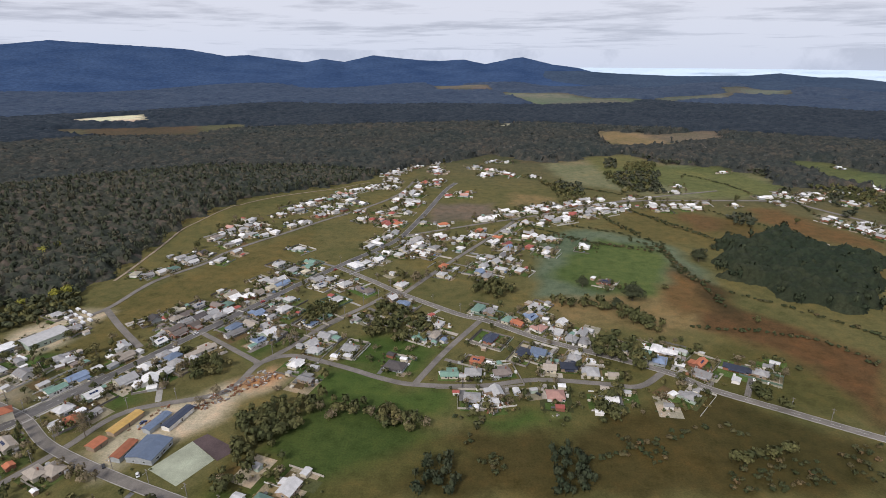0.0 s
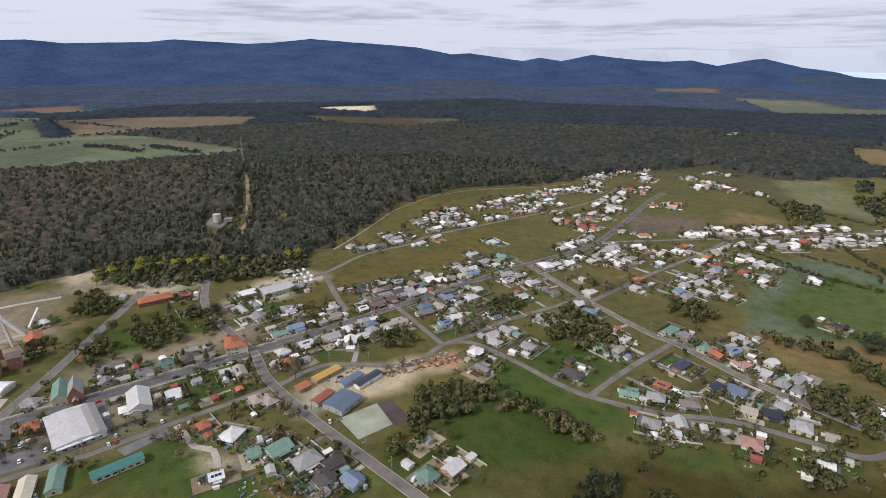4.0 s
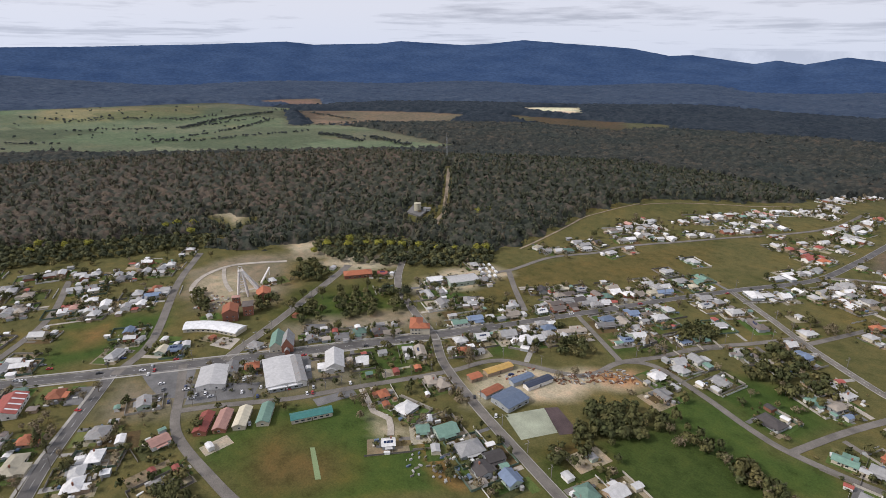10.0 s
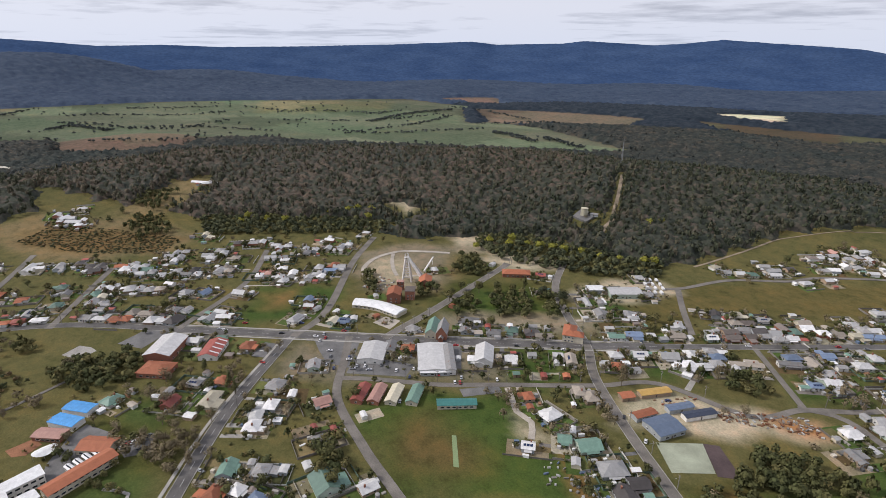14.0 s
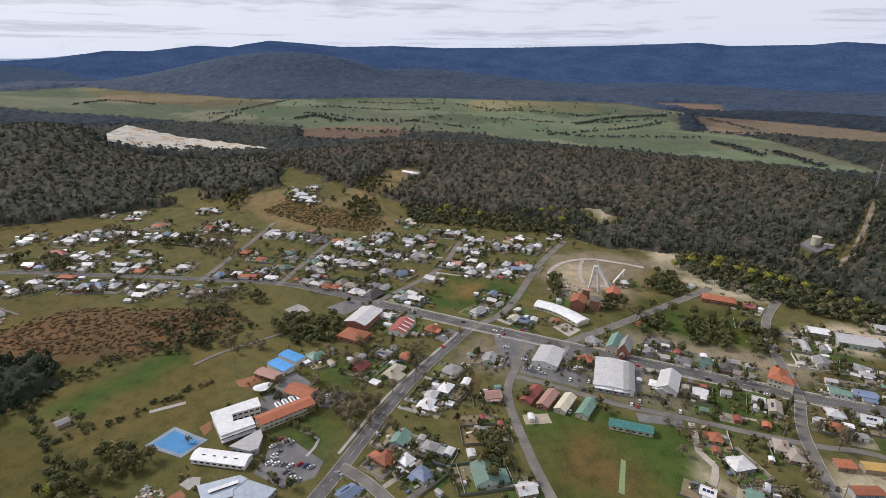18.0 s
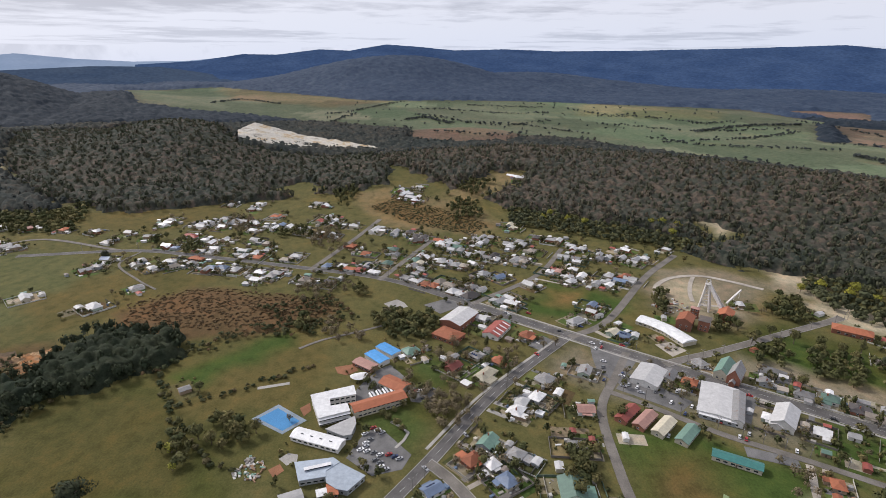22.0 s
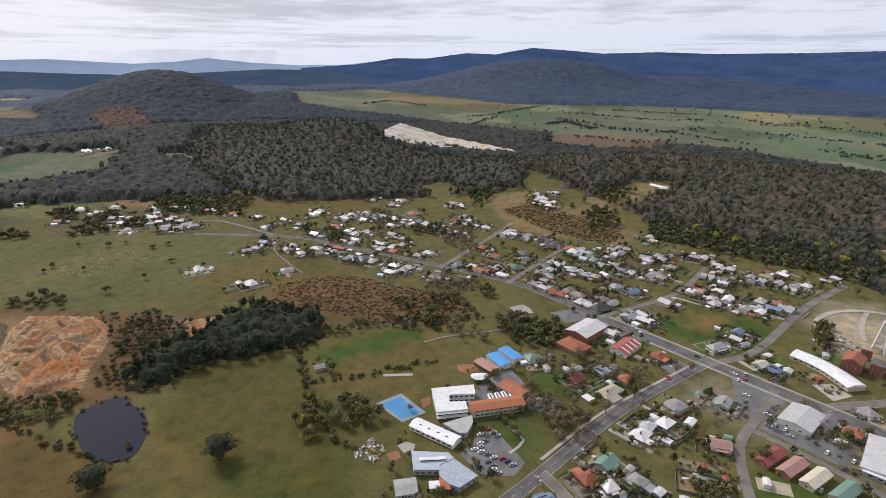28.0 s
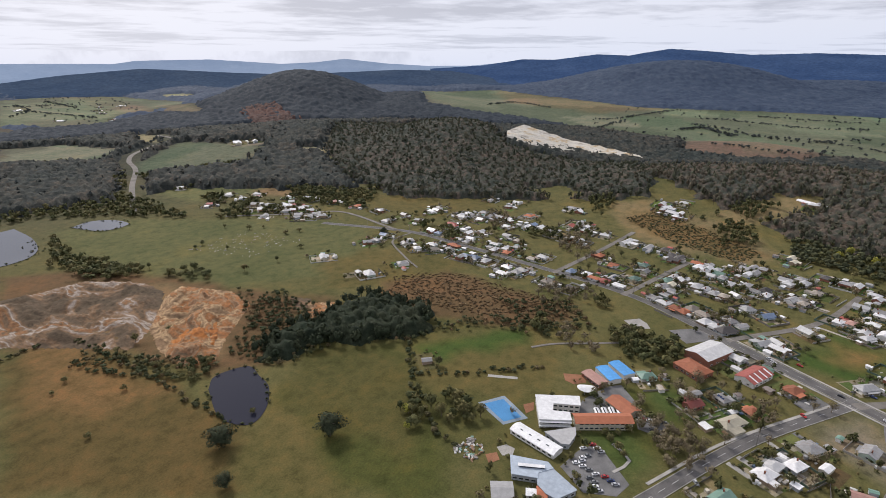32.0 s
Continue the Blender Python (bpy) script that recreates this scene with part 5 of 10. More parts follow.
# ---- houses ----
ROOFS = {
    "w": (sheeting("pale_zincalume_sheets", (0.71, 0.70, 0.69), 0.42, 0.0), "pale grey metal"),
    "g": (sheeting("weathered_grey_sheets", (0.31, 0.305, 0.30), 0.5, 0.0, 0.3), "weathered grey metal"),
    "d": (sheeting("dark_brown_tiles", (0.085, 0.075, 0.072), 0.7), "dark tiled"),
    "k": (sheeting("dark_blue_sheets", (0.035, 0.045, 0.075), 0.5), "dark navy metal"),
    "o": (sheeting("orange_tiles", (0.44, 0.15, 0.075), 0.75), "orange tiled"),
    "r": (sheeting("red_painted_sheets", (0.33, 0.085, 0.065), 0.6), "red painted"),
    "p": (sheeting("faded_pink_sheets", (0.46, 0.26, 0.215), 0.65), "faded pink"),
    "n": (sheeting("sage_green_sheets", (0.16, 0.27, 0.215), 0.55), "sage green metal"),
    "b": (sheeting("blue_sheets", (0.18, 0.24, 0.35), 0.5), "blue metal"),
    "t": (sheeting("tan_sheets", (0.37, 0.32, 0.265), 0.65), "tan"),
    "m": (sheeting("brown_sheets", (0.20, 0.165, 0.145), 0.65), "brown"),
    "c": (sheeting("cream_sheets", (0.55, 0.50, 0.38), 0.6), "cream"),
    "s": (sheeting("bright_white_sheets", (0.80, 0.80, 0.80), 0.45, 0.0, 0.0, (0.95, 1.1)), "bright white"),
    "e": (sheeting("vivid_blue_sheets", (0.08, 0.32, 0.68), 0.5, 0.0, 0.0, (0.95, 1.15)), "vivid blue"),
    "y": (sheeting("golden_yellow_sheets", (0.72, 0.45, 0.13), 0.55), "golden yellow"),
    "q": (sheeting("mid_grey_sheets", (0.49, 0.485, 0.48), 0.5), "mid grey"),
    "l": (sheeting("pale_blue_grey_sheets", (0.42, 0.48, 0.55), 0.45, 0.0, 0.0, (0.9, 1.1)), "pale blue-grey metal"),
    "x": (sheeting("teal_green_sheets", (0.06, 0.23, 0.21), 0.5), "teal green"),
}
WALLS = [
    (painted("white_weatherboard", (0.72, 0.70, 0.66)), "white weatherboard"),
    (painted("cream_weatherboard", (0.56, 0.51, 0.40)), "cream weatherboard"),
    (painted("grey_weatherboard", (0.36, 0.38, 0.39)), "grey weatherboard"),
    (painted("red_brick_wall", (0.30, 0.13, 0.085), 0.9, 0.0, 0.35, 2.5), "red brick"),
    (painted("tan_brick_wall", (0.36, 0.27, 0.19), 0.9, 0.0, 0.3, 2.5), "tan brick"),
    (painted("pale_green_weatherboard", (0.42, 0.50, 0.42)), "pale green weatherboard"),
]
M_FRAME = painted("white_window_frame", (0.7, 0.7, 0.68), 0.5)
M_BRICK = WALLS[3][0]
M_DOOR = painted("dark_door_paint", (0.12, 0.09, 0.07), 0.5)
M_POST = painted("grey_timber", (0.24, 0.22, 0.20), 0.9)
M_STEEL = painted("galvanised_steel", (0.45, 0.46, 0.47), 0.4, 0.6)
m_glass, g_t, g_b = material("window_glass", 0.08, 0.0, 0.6)
g_b.inputs["Base Color"].default_value = (0.025, 0.03, 0.035, 1)


def box(x0, x1, y0, y1, z0, z1):
    v = [(x0, y0, z0), (x1, y0, z0), (x1, y1, z0), (x0, y1, z0), (x0, y0, z1), (x1, y0, z1), (x1, y1, z1), (x0, y1, z1)]
    return v, [(0, 3, 2, 1), (4, 5, 6, 7), (0, 1, 5, 4), (1, 2, 6, 5), (2, 3, 7, 6), (3, 0, 4, 7)]


def boxes(name, mat, *spans):
    vs, fs = [], []
    for s in spans:
        v, f = box(*s)
        fs += [tuple(i + len(vs) for i in q) for q in f]
        vs += v
    return add_mesh(name, vs, fs, mat)


def wall_mesh(w, d, h, rise, gable, mat):
    x, y = w / 2, d / 2
    vs, fs = box(-x, x, -y, y, -0.6, h)
    if gable:
        vs += [(-x, 0, h + rise), (x, 0, h + rise)]
        fs += [(4, 7, 8), (5, 9, 6)]
    return add_mesh("wall", vs, fs, mat)


def roof_mesh(w, d, h, rise, gable, mat, over=0.5, thick=0.2):
    """A hipped or gabled roof with eaves and a real edge."""
    x, y = w / 2 + over, d / 2 + over
    drop = rise * over / (d / 2)
    e = h - drop + 0.03
    if gable:
        top = [(-x, -y, e + thick), (x, -y, e + thick), (x, y, e + thick), (-x, y, e + thick), (-x, 0, h + rise + thick), (x, 0, h + rise + thick)]
        fs = [(0, 1, 5, 4), (2, 3, 4, 5)]
        under = [(a, b, c - thick) for a, b, c in top]
        vs = top + under
        fs += [(6, 10, 11, 7), (8, 11, 10, 9), (0, 6, 7, 1), (2, 8, 9, 3), (0, 4, 10, 6), (4, 3, 9, 10), (1, 7, 11, 5), (5, 11, 8, 2)]
    else:
        r = max(0.4, w / 2 - d / 2)
        vs = [(-x, -y, e + thick), (x, -y, e + thick), (x, y, e + thick), (-x, y, e + thick), (-r, 0, h + rise + thick), (r, 0, h + rise + thick),
              (-x, -y, e), (x, -y, e), (x, y, e), (-x, y, e)]
        fs = [(0, 1, 5, 4), (1, 2, 5), (2, 3, 4, 5), (3, 0, 4), (0, 6, 7, 1), (1, 7, 8, 2), (2, 8, 9, 3), (3, 9, 6, 0), (6, 9, 8, 7)]
    return add_mesh("roof", vs, fs, mat)


def window_mesh(w=1.6, h=1.25):
    """A frame with the glass set back in it, facing -y, its back on the wall."""
    f, x = 0.1, w / 2
    vs = [(-x, 0.02, 0), (x, 0.02, 0), (x, 0.02, h), (-x, 0.02, h), (-x, -0.08, 0), (x, -0.08, 0), (x, -0.08, h), (-x, -0.08, h)]
    for y in (-0.08, -0.03):
        vs += [(-x + f, y, f), (x - f, y, f), (x - f, y, h - f), (-x + f, y, h - f)]
    fs = [(4, 0, 1, 5), (5, 1, 2, 6), (6, 2, 3, 7), (7, 3, 0, 4)]
    fs += [(4 + a, 4 + (a + 1) % 4, 8 + (a + 1) % 4, 8 + a) for a in range(4)] + [(8 + a, 8 + (a + 1) % 4, 12 + (a + 1) % 4, 12 + a) for a in range(4)] + [(12, 13, 14, 15)]
    me = add_mesh("window", vs, fs, M_FRAME)
    me.materials.append(m_glass)
    me.polygons[len(fs) - 1].material_index = 1
    return me


M_SOLAR = painted("solar_glass", (0.02, 0.035, 0.09), 0.15)
WINDOW = window_mesh()
WINDOW_WIDE = window_mesh(2.4, 1.3)
WINDOW_TALL = window_mesh(1.1, 1.7)
DOOR = boxes("door", M_DOOR, (-0.45, 0.45, -0.06, 0.02, 0, 2.05))
CHIMNEY = boxes("chimney", M_BRICK, (-0.45, 0.45, -0.35, 0.35, -1.2, 1.3), (-0.52, 0.52, -0.42, 0.42, 1.3, 1.48))
MESHES = {}


def cached(key, make):
    if key not in MESHES:
        MESHES[key] = make()
    return MESHES[key]


def placed(name, me, parent, x, y, z, turn=0.0, label=""):
    ob = part(name, me, parent, label)
    ob.location = (x, y, z)
    ob.rotation_euler = (0, 0, radians(turn))
    return ob


SITES = []


def building(name, label, category, x, y, turn, w, d, h, rise, roof, wall, gable=True, front=2, back=2, ends=1, storeys=1, door=True, chimney=False, group="", lift=0.0, over=0.5, win=None):
    """A whole building on the ground at (x, y), its long side turned by turn degrees."""
    z = min(zat(x, y), zat(x + w * 0.3, y), zat(x - w * 0.3, y), zat(x, y + d * 0.3), zat(x, y - d * 0.3)) + lift
    ob = new(name)
    ob.empty_display_size = 1.0
    ob.matrix_world = pose(x, y, z, 0, 0, turn)
    tagged(ob, label, category, group)
    SITES.append((x, y, max(w, d) / 2))
    key = (round(w, 1), round(d, 1), round(h, 1), round(rise, 2), gable, over)
    part("wall", cached((key, wall.name), lambda: wall_mesh(w, d, h, rise, gable, wall)), ob)
    rf = part("roof", cached((key, roof.name, "r"), lambda: roof_mesh(w, d, h, rise, gable, roof, over)), ob)
    pane = win or (WINDOW_WIDE if w > 15 else WINDOW)
    for s in range(storeys):
        zz = 0.9 + s * 3.0
        for side, count, turned in ((-1, front, 0), (1, back, 180)):
            for i in range(count):
                px = (-0.5 + (i + 0.5) / count) * w * 0.9 + (0.0 if count % 2 == 0 or s or side > 0 or not door else 1.3)
                if abs(px) < w / 2 - 0.9:
                    placed("window", pane, ob, px, side * d / 2, zz, turned)
        for side, turned in ((-1, -90), (1, 90)):
            for i in range(ends):
                placed("window", WINDOW, ob, side * w / 2, (-0.5 + (i + 0.5) / ends) * d * 0.8, zz, turned)
    if door:
        placed("door", DOOR, ob, 0.0 if front % 2 == 0 else -0.6, -d / 2, 0.0)
    if chimney:
        placed("chimney", CHIMNEY, rf, w * 0.22, d * 0.12, h + rise * 0.75 + 0.2, 0, "brick chimney")
    return ob


r_house = random.Random(41)
r_roof = random.Random(23)
LOTS = []
ALL_LOTS = []
YARD_WORDS = ["on a grassy lot", "among shrubs", "by the street"]


def houses(rows):
    for x, y, turn, w, d, code in rows:
        if w < d:
            w, d, turn = d, w, turn + 90
        roof, word = ROOFS[roof_code(code)]
        far = math.hypot(x, y)
        if code in "or":
            wall, wword = WALLS[r_house.choice((3, 3, 4, 0))]
        elif code in "kdm":
            wall, wword = WALLS[r_house.choice((3, 4, 2))]
        else:
            wall, wword = WALLS[r_house.choice((0, 0, 0, 1, 1, 2, 4, 5))]
        small = w * d < 44
        LOTS.append((x, y, turn, w, d))
        ALL_LOTS.append((x, y, turn, w, d))
        turn = turn + r_house.uniform(-4, 4) + r_house.choice((0, 0, 0, 180))
        if not small and w > d and w < 17 and r_house.random() < 0.22:
            turn += 90
        yard = r_house.choice(YARD_WORDS)
        if small:
            building("shed", "small %s shed with %s roof" % (wword, word), "shed", x, y, turn, w, d, 2.4, d * 0.16, roof, wall, True, 0, 0, 0, 1, True, False, "garden sheds", over=0.25)
            continue
        gable = r_house.random() < 0.45 or w < d
        n = 3 if far < 430 else 2
        stack = code not in "kbs" and r_house.random() < 0.4
        ob = building("house", "%s house, %s roof%s, %s" % (wword, word, " with chimney" if stack else "", "fenced" if stack else yard), "house", x, y, turn, w, d, 2.6 + r_house.choice((0, 0.2, 0.4)),
                      d * r_house.choice((0.2, 0.24, 0.28)), roof, wall, gable, n if far < 520 else 2, 2 if far < 480 else 1, 1 if far < 480 else 0, 1, True, stack, "houses of the town")
        kind = r_house.random()
        if r_house.random() < 0.10 and far < 560:
            tilt = math.atan2(ob.children[1].data.vertices[4].co.z - ob.children[1].data.vertices[0].co.z, d / 2 + 0.5)
            top = ob.children[1].data.vertices[4].co.z
            for k in range(3):
                sp = placed("solar_panel", cached("solar", lambda: boxes("solar_panel", M_SOLAR, (-0.8, 0.8, -0.75, 0.75, 0, 0.06))), ob, -1.9 + k * 1.9, -d * 0.22, top - math.tan(tilt) * d * 0.22 + 0.05, 0, "dark blue solar panel")
                sp.rotation_euler = (tilt, 0, 0)
        if kind < 0.55:
            # a lean-to or a cross wing at the back
            ww, dd = round(w * r_house.choice((0.4, 0.5, 0.6)), 1), round(r_house.choice((3.0, 4.0, 5.0)), 1)
            sx = r_house.choice((-1, 1)) * (w - ww) * 0.4
            wing = part("wing", cached(("wing", ww, dd, wall.name), lambda: boxes("wing", wall, (-ww / 2, ww / 2, 0, dd, -0.6, 2.3))), ob)
            wing.location = (sx, d / 2 - 0.02, 0)
            cap = cached(("cap", ww, dd, roof.name), lambda: add_mesh("wing_roof", [(-ww / 2 - 0.3, -0.1, 2.75), (ww / 2 + 0.3, -0.1, 2.75), (ww / 2 + 0.3, dd + 0.4, 2.32), (-ww / 2 - 0.3, dd + 0.4, 2.32),
                                                                               (-ww / 2 - 0.3, -0.1, 2.6), (ww / 2 + 0.3, -0.1, 2.6), (ww / 2 + 0.3, dd + 0.4, 2.17), (-ww / 2 - 0.3, dd + 0.4, 2.17)],
                                                                  [(0, 1, 2, 3), (4, 7, 6, 5), (0, 4, 5, 1), (1, 5, 6, 2), (2, 6, 7, 3), (3, 7, 4, 0)], roof))
            placed("wing_roof", cap, ob, sx, d / 2, 0)
        if kind > 0.35 and far < 560:
            # a verandah on posts along the front
            ww = round(w * 0.6, 1)
            ver = cached(("ver", ww, roof.name), lambda: add_mesh("verandah_roof", [(-ww / 2, 0.3, 2.62), (ww / 2, 0.3, 2.62), (ww / 2, -2.2, 2.25), (-ww / 2, -2.2, 2.25), (-ww / 2, 0.3, 2.52), (ww / 2, 0.3, 2.52), (ww / 2, -2.2, 2.15), (-ww / 2, -2.2, 2.15)],
                                                                     [(0, 3, 2, 1), (4, 5, 6, 7), (0, 1, 5, 4), (1, 2, 6, 5), (2, 3, 7, 6), (3, 0, 4, 7)], roof))
            placed("verandah_roof", ver, ob, 0, -d / 2, 0)
            post = cached("post", lambda: boxes("post", M_FRAME, (-0.06, 0.06, -0.06, 0.06, -0.5, 2.2)))
            for px in (-ww / 2 + 0.2, ww / 2 - 0.2):
                placed("post", post, ob, px, -d / 2 - 2.05, 0)


FAR_SHAPES = {}


def far_building(x, y, turn, w, d, h, rise, gable, roof, wall):
    m = pose(x, y, zat(x, y), 0, 0, turn)
    for me, mat in ((wall_mesh(w, d, h, rise, gable, None), wall), (roof_mesh(w, d, h, rise, gable, None, 0.35), roof)):
        vs, fs = FAR_SHAPES.setdefault(mat.name, ([], []))
        o = len(vs)
        vs += [tuple(m @ v.co) for v in me.vertices]
        fs += [tuple(o + i for i in p.vertices) for p in me.polygons]
        bpy.data.meshes.remove(me)


def roof_code(code):
    """Pale roofs weather unevenly: some bright, most grey."""
    return r_roof.choice("wwwqqqg") if code == "w" else code


def outlying(rows):
    """Houses at the edge of town, too far off to pick apart: joined below into one."""
    for x, y, turn, w, d, code in rows:
        roof = ROOFS[roof_code(code)][0]
        wall = WALLS[r_house.choice((0, 0, 1, 2, 3, 4))][0]
        turn += r_house.uniform(-5, 5) + r_house.choice((0, 0, 90))
        SITES.append((x, y, max(w, d) / 2))
        ALL_LOTS.append((x, y, turn, w, d))
        far_building(x, y, turn, w, d, 2.8, d * 0.24, r_house.random() < 0.5, roof, wall)
        if w > 9 and r_roof.random() < 0.5:
            c, q = math.cos(radians(turn)), math.sin(radians(turn))
            dx, dy = w * r_roof.choice((-0.28, 0.28)), -d * 0.55
            far_building(x + dx * c - dy * q, y + dx * q + dy * c, turn + 90, d * 0.8, w * 0.42, 2.6, w * 0.1, True, roof, wall)


houses([(214, 349, -31, 8.2, 8.4, 'w'), (224, 359, -31, 7.4, 5, 'g'), (231, 364, -31, 6.6, 5, 'w'), (135, 309, -6, 5.7, 4.2, 'w'), (142, 322, 40, 5.7, 4.2, 'w'), (154, 319, -41, 9.8, 7.6, 'g'), (172, 347, -41, 11.5, 9.2, 'g'), (176, 362, -41, 12.3, 5.9, 'o'), (200, 356, -31, 18, 6.7, 'k'), (159, 378, -28, 11.5, 6.7, 'w'), (170, 379, -41, 6.6, 5, 'w'), (96, 314, -6, 14.8, 6.7, 'w'), (112, 323, -6, 4.9, 4.2, 'w'), (94, 347, -4, 11.5, 8.4, 'w'), (108, 344, -6, 7.4, 5.9, 't'), (148, 365, -28, 10.7, 8.4, 'b'), (139, 374, -28, 11.5, 7.6, 'n'), (123, 381, -28, 10.7, 7.6, 'w')])
houses([(97, 392, -28, 11.5, 6.7, 'g'), (140, 383, -28, 9, 6.7, 'w'), (150, 382, -28, 11.5, 6.7, 'w'), (98, 405, -28, 12.3, 6.7, 'w'), (105, 411, -28, 6.6, 5, 'w'), (143, 514, -29, 10.7, 7.6, 'd'), (64, 305, -4, 5.7, 4.2, 'r'), (63, 318, -4, 11.5, 10.1, 'p'), (49, 324, 13, 4.9, 3.4, 'w'), (29, 345, 13, 12.3, 7.6, 'm'), (64, 352, -4, 9, 8.4, 't'), (78, 354, -4, 11.5, 9.2, 'k'), (84, 366, -28, 9, 7.6, 'g'), (48, 374, -29, 10.7, 10.1, 'k'), (59, 374, -29, 11.5, 9.2, 'b'), (88, 396, -29, 9, 6.7, 'w'), (78, 409, -29, 10.7, 6.7, 'w'), (65, 413, -36, 10.7, 7.6, 'p')])
houses([(47, 422, -36, 10.7, 6.7, 'o'), (39, 428, -36, 10.7, 6.7, 'n'), (84, 424, -29, 10.7, 7.6, 'w'), (59, 432, -36, 10.7, 7.6, 'b'), (70, 440, -36, 7.4, 5, 'w'), (66, 453, -36, 11.5, 8.4, 'w'), (51, 573, 62, 9, 7.6, 'w'), (95, 598, 62, 10.7, 6.7, 'w'), (50, 606, 62, 9.8, 8.4, 'g'), (78, 616, 62, 9, 7.6, 'r'), (53, 625, 62, 10.7, 6.7, 'r'), (21, 310, 13, 6.6, 5.9, 'w'), (7, 314, 0, 10.7, 8.4, 'g'), (24, 321, 13, 11.5, 6.7, 'w'), (1, 339, 0, 5.7, 4.2, 'w'), (-9, 341, 0, 12.3, 6.7, 'n'), (8, 344, 0, 11.5, 8.4, 'w'), (11, 360, -114, 9, 7.6, 'o')])
houses([(-15, 391, -118, 5.7, 4.2, 'b'), (23, 395, -118, 14.8, 7.6, 'k'), (-22, 398, -118, 11.5, 6.7, 't'), (-20, 418, -118, 9, 6.7, 'w'), (-32, 424, -37, 9, 6.7, 'w'), (23, 443, -118, 9, 6.7, 'g'), (14, 449, -26, 14.8, 7.6, 'n'), (24, 525, 64, 12.3, 8.4, 'g'), (-22, 528, 64, 9, 8.4, 'w'), (17, 536, 64, 9.8, 7.6, 'b'), (40, 545, 62, 12.3, 7.6, 'w'), (-21, 552, 64, 9.8, 6.7, 'o'), (22, 554, 62, 9.8, 7.6, 'w'), (35, 566, 62, 11.5, 8.4, 'w'), (30, 581, 62, 9.8, 6.7, 'w'), (44, 586, 62, 12.3, 7.6, 'g'), (-43, 588, 62, 12.3, 7.6, 'w'), (-3, 609, 62, 9, 6.7, 'w')])
houses([(-33, 611, 62, 12.3, 8.4, 'w'), (32, 631, 62, 9, 7.6, 'w'), (-49, 351, -16, 14.8, 10.1, 'd'), (-54, 367, -25, 5.7, 5, 'd'), (-87, 376, -18, 10.7, 8.4, 'w'), (-35, 395, -118, 9, 8.4, 'n'), (-66, 428, 53, 9.8, 7.6, 't'), (-89, 430, 53, 10.7, 8.4, 'g'), (-53, 456, 64, 9, 7.6, 'b'), (-66, 468, 56, 9, 8.4, 'w'), (-96, 486, -42, 19.7, 5.9, 'm'), (-60, 500, 64, 12.3, 7.6, 'w'), (-116, 500, -41, 12.3, 7.6, 'w'), (-73, 530, -41, 6.6, 5, 'w'), (-116, 551, -41, 16.4, 11.8, 'w'), (-106, 560, 59, 9.8, 7.6, 'w'), (-94, 568, 59, 9.8, 8.4, 'w'), (-73, 586, 59, 9, 8.4, 'w')])
houses([(-70, 606, 59, 10.7, 6.7, 'w'), (-49, 615, 59, 9, 7.6, 'g'), (-63, 624, 59, 9, 7.6, 'w'), (-91, 229, -20, 11.5, 8.4, 'w'), (-110, 331, -18, 11.5, 5, 'g'), (-108, 347, -18, 6.6, 4.2, 'w'), (-123, 352, -18, 11.5, 7.6, 'w'), (-114, 372, -18, 10.7, 7.6, 'w'), (-120, 382, 64, 9.8, 7.6, 'w'), (-111, 394, 64, 10.7, 8.4, 'w'), (-159, 398, 64, 11.5, 8.4, 'w'), (-129, 416, 64, 9, 8.4, 'b'), (-165, 410, -35, 10.7, 6.7, 'g'), (-120, 430, 53, 10.7, 7.6, 'n'), (-167, 427, 62, 7.4, 5, 'w'), (-160, 442, 62, 12.3, 8.4, 'w'), (-171, 440, 62, 9, 6.7, 'm'), (-118, 464, 53, 12.3, 6.7, 'w')])
houses([(-162, 463, 62, 9.8, 7.6, 'w'), (-196, 476, 62, 9, 7.6, 't'), (-141, 496, 60, 10.7, 6.7, 'w'), (-187, 490, 62, 11.5, 6.7, 'c'), (-134, 510, 60, 9, 6.7, 'w'), (-180, 498, 60, 16.4, 5.9, 'b'), (-147, 510, 60, 12.3, 8.4, 'w'), (-200, 507, 60, 10.7, 7.6, 'w'), (-165, 531, 60, 7.4, 6.7, 'c'), (-181, 537, 60, 12.3, 6.7, 'g'), (-167, 559, 60, 12.3, 7.6, 'n'), (-199, 552, 60, 12.3, 7.6, 'w'), (-191, 601, 57, 12.3, 8.4, 'w'), (-102, 218, -19, 10.7, 9.2, 'n'), (-115, 245, -19, 7.4, 4.2, 'g'), (-213, 349, 62, 9.8, 8.4, 'g'), (-203, 357, -35, 7.4, 5, 'w'), (-162, 385, -35, 9, 6.7, 'b')])
houses([(-202, 367, -35, 5.7, 23.5, 't'), (-222, 368, 62, 7.4, 5.9, 'w'), (-187, 398, -35, 5.7, 18.5, 'w'), (-192, 407, 62, 12.3, 7.6, 'b'), (-180, 414, 62, 13.1, 5.9, 't'), (-233, 395, 62, 12.3, 7.6, 'm'), (-240, 402, 62, 12.3, 7.6, 'm'), (-181, 433, 62, 10.7, 7.6, 'b'), (-227, 410, 62, 9, 7.6, 'm'), (-222, 421, 62, 9, 6.7, 'g'), (-214, 428, 62, 12.3, 6.7, 'g'), (-237, 416, 62, 12.3, 6.7, 'g'), (-210, 436, 62, 10.7, 6.7, 'w'), (-221, 432, 62, 9, 8.4, 'w'), (-248, 421, 62, 9.8, 6.7, 't'), (-233, 432, 62, 7.4, 5, 'w'), (-244, 429, 62, 11.5, 6.7, 'm'), (-200, 453, 62, 6.6, 5, 'w')])
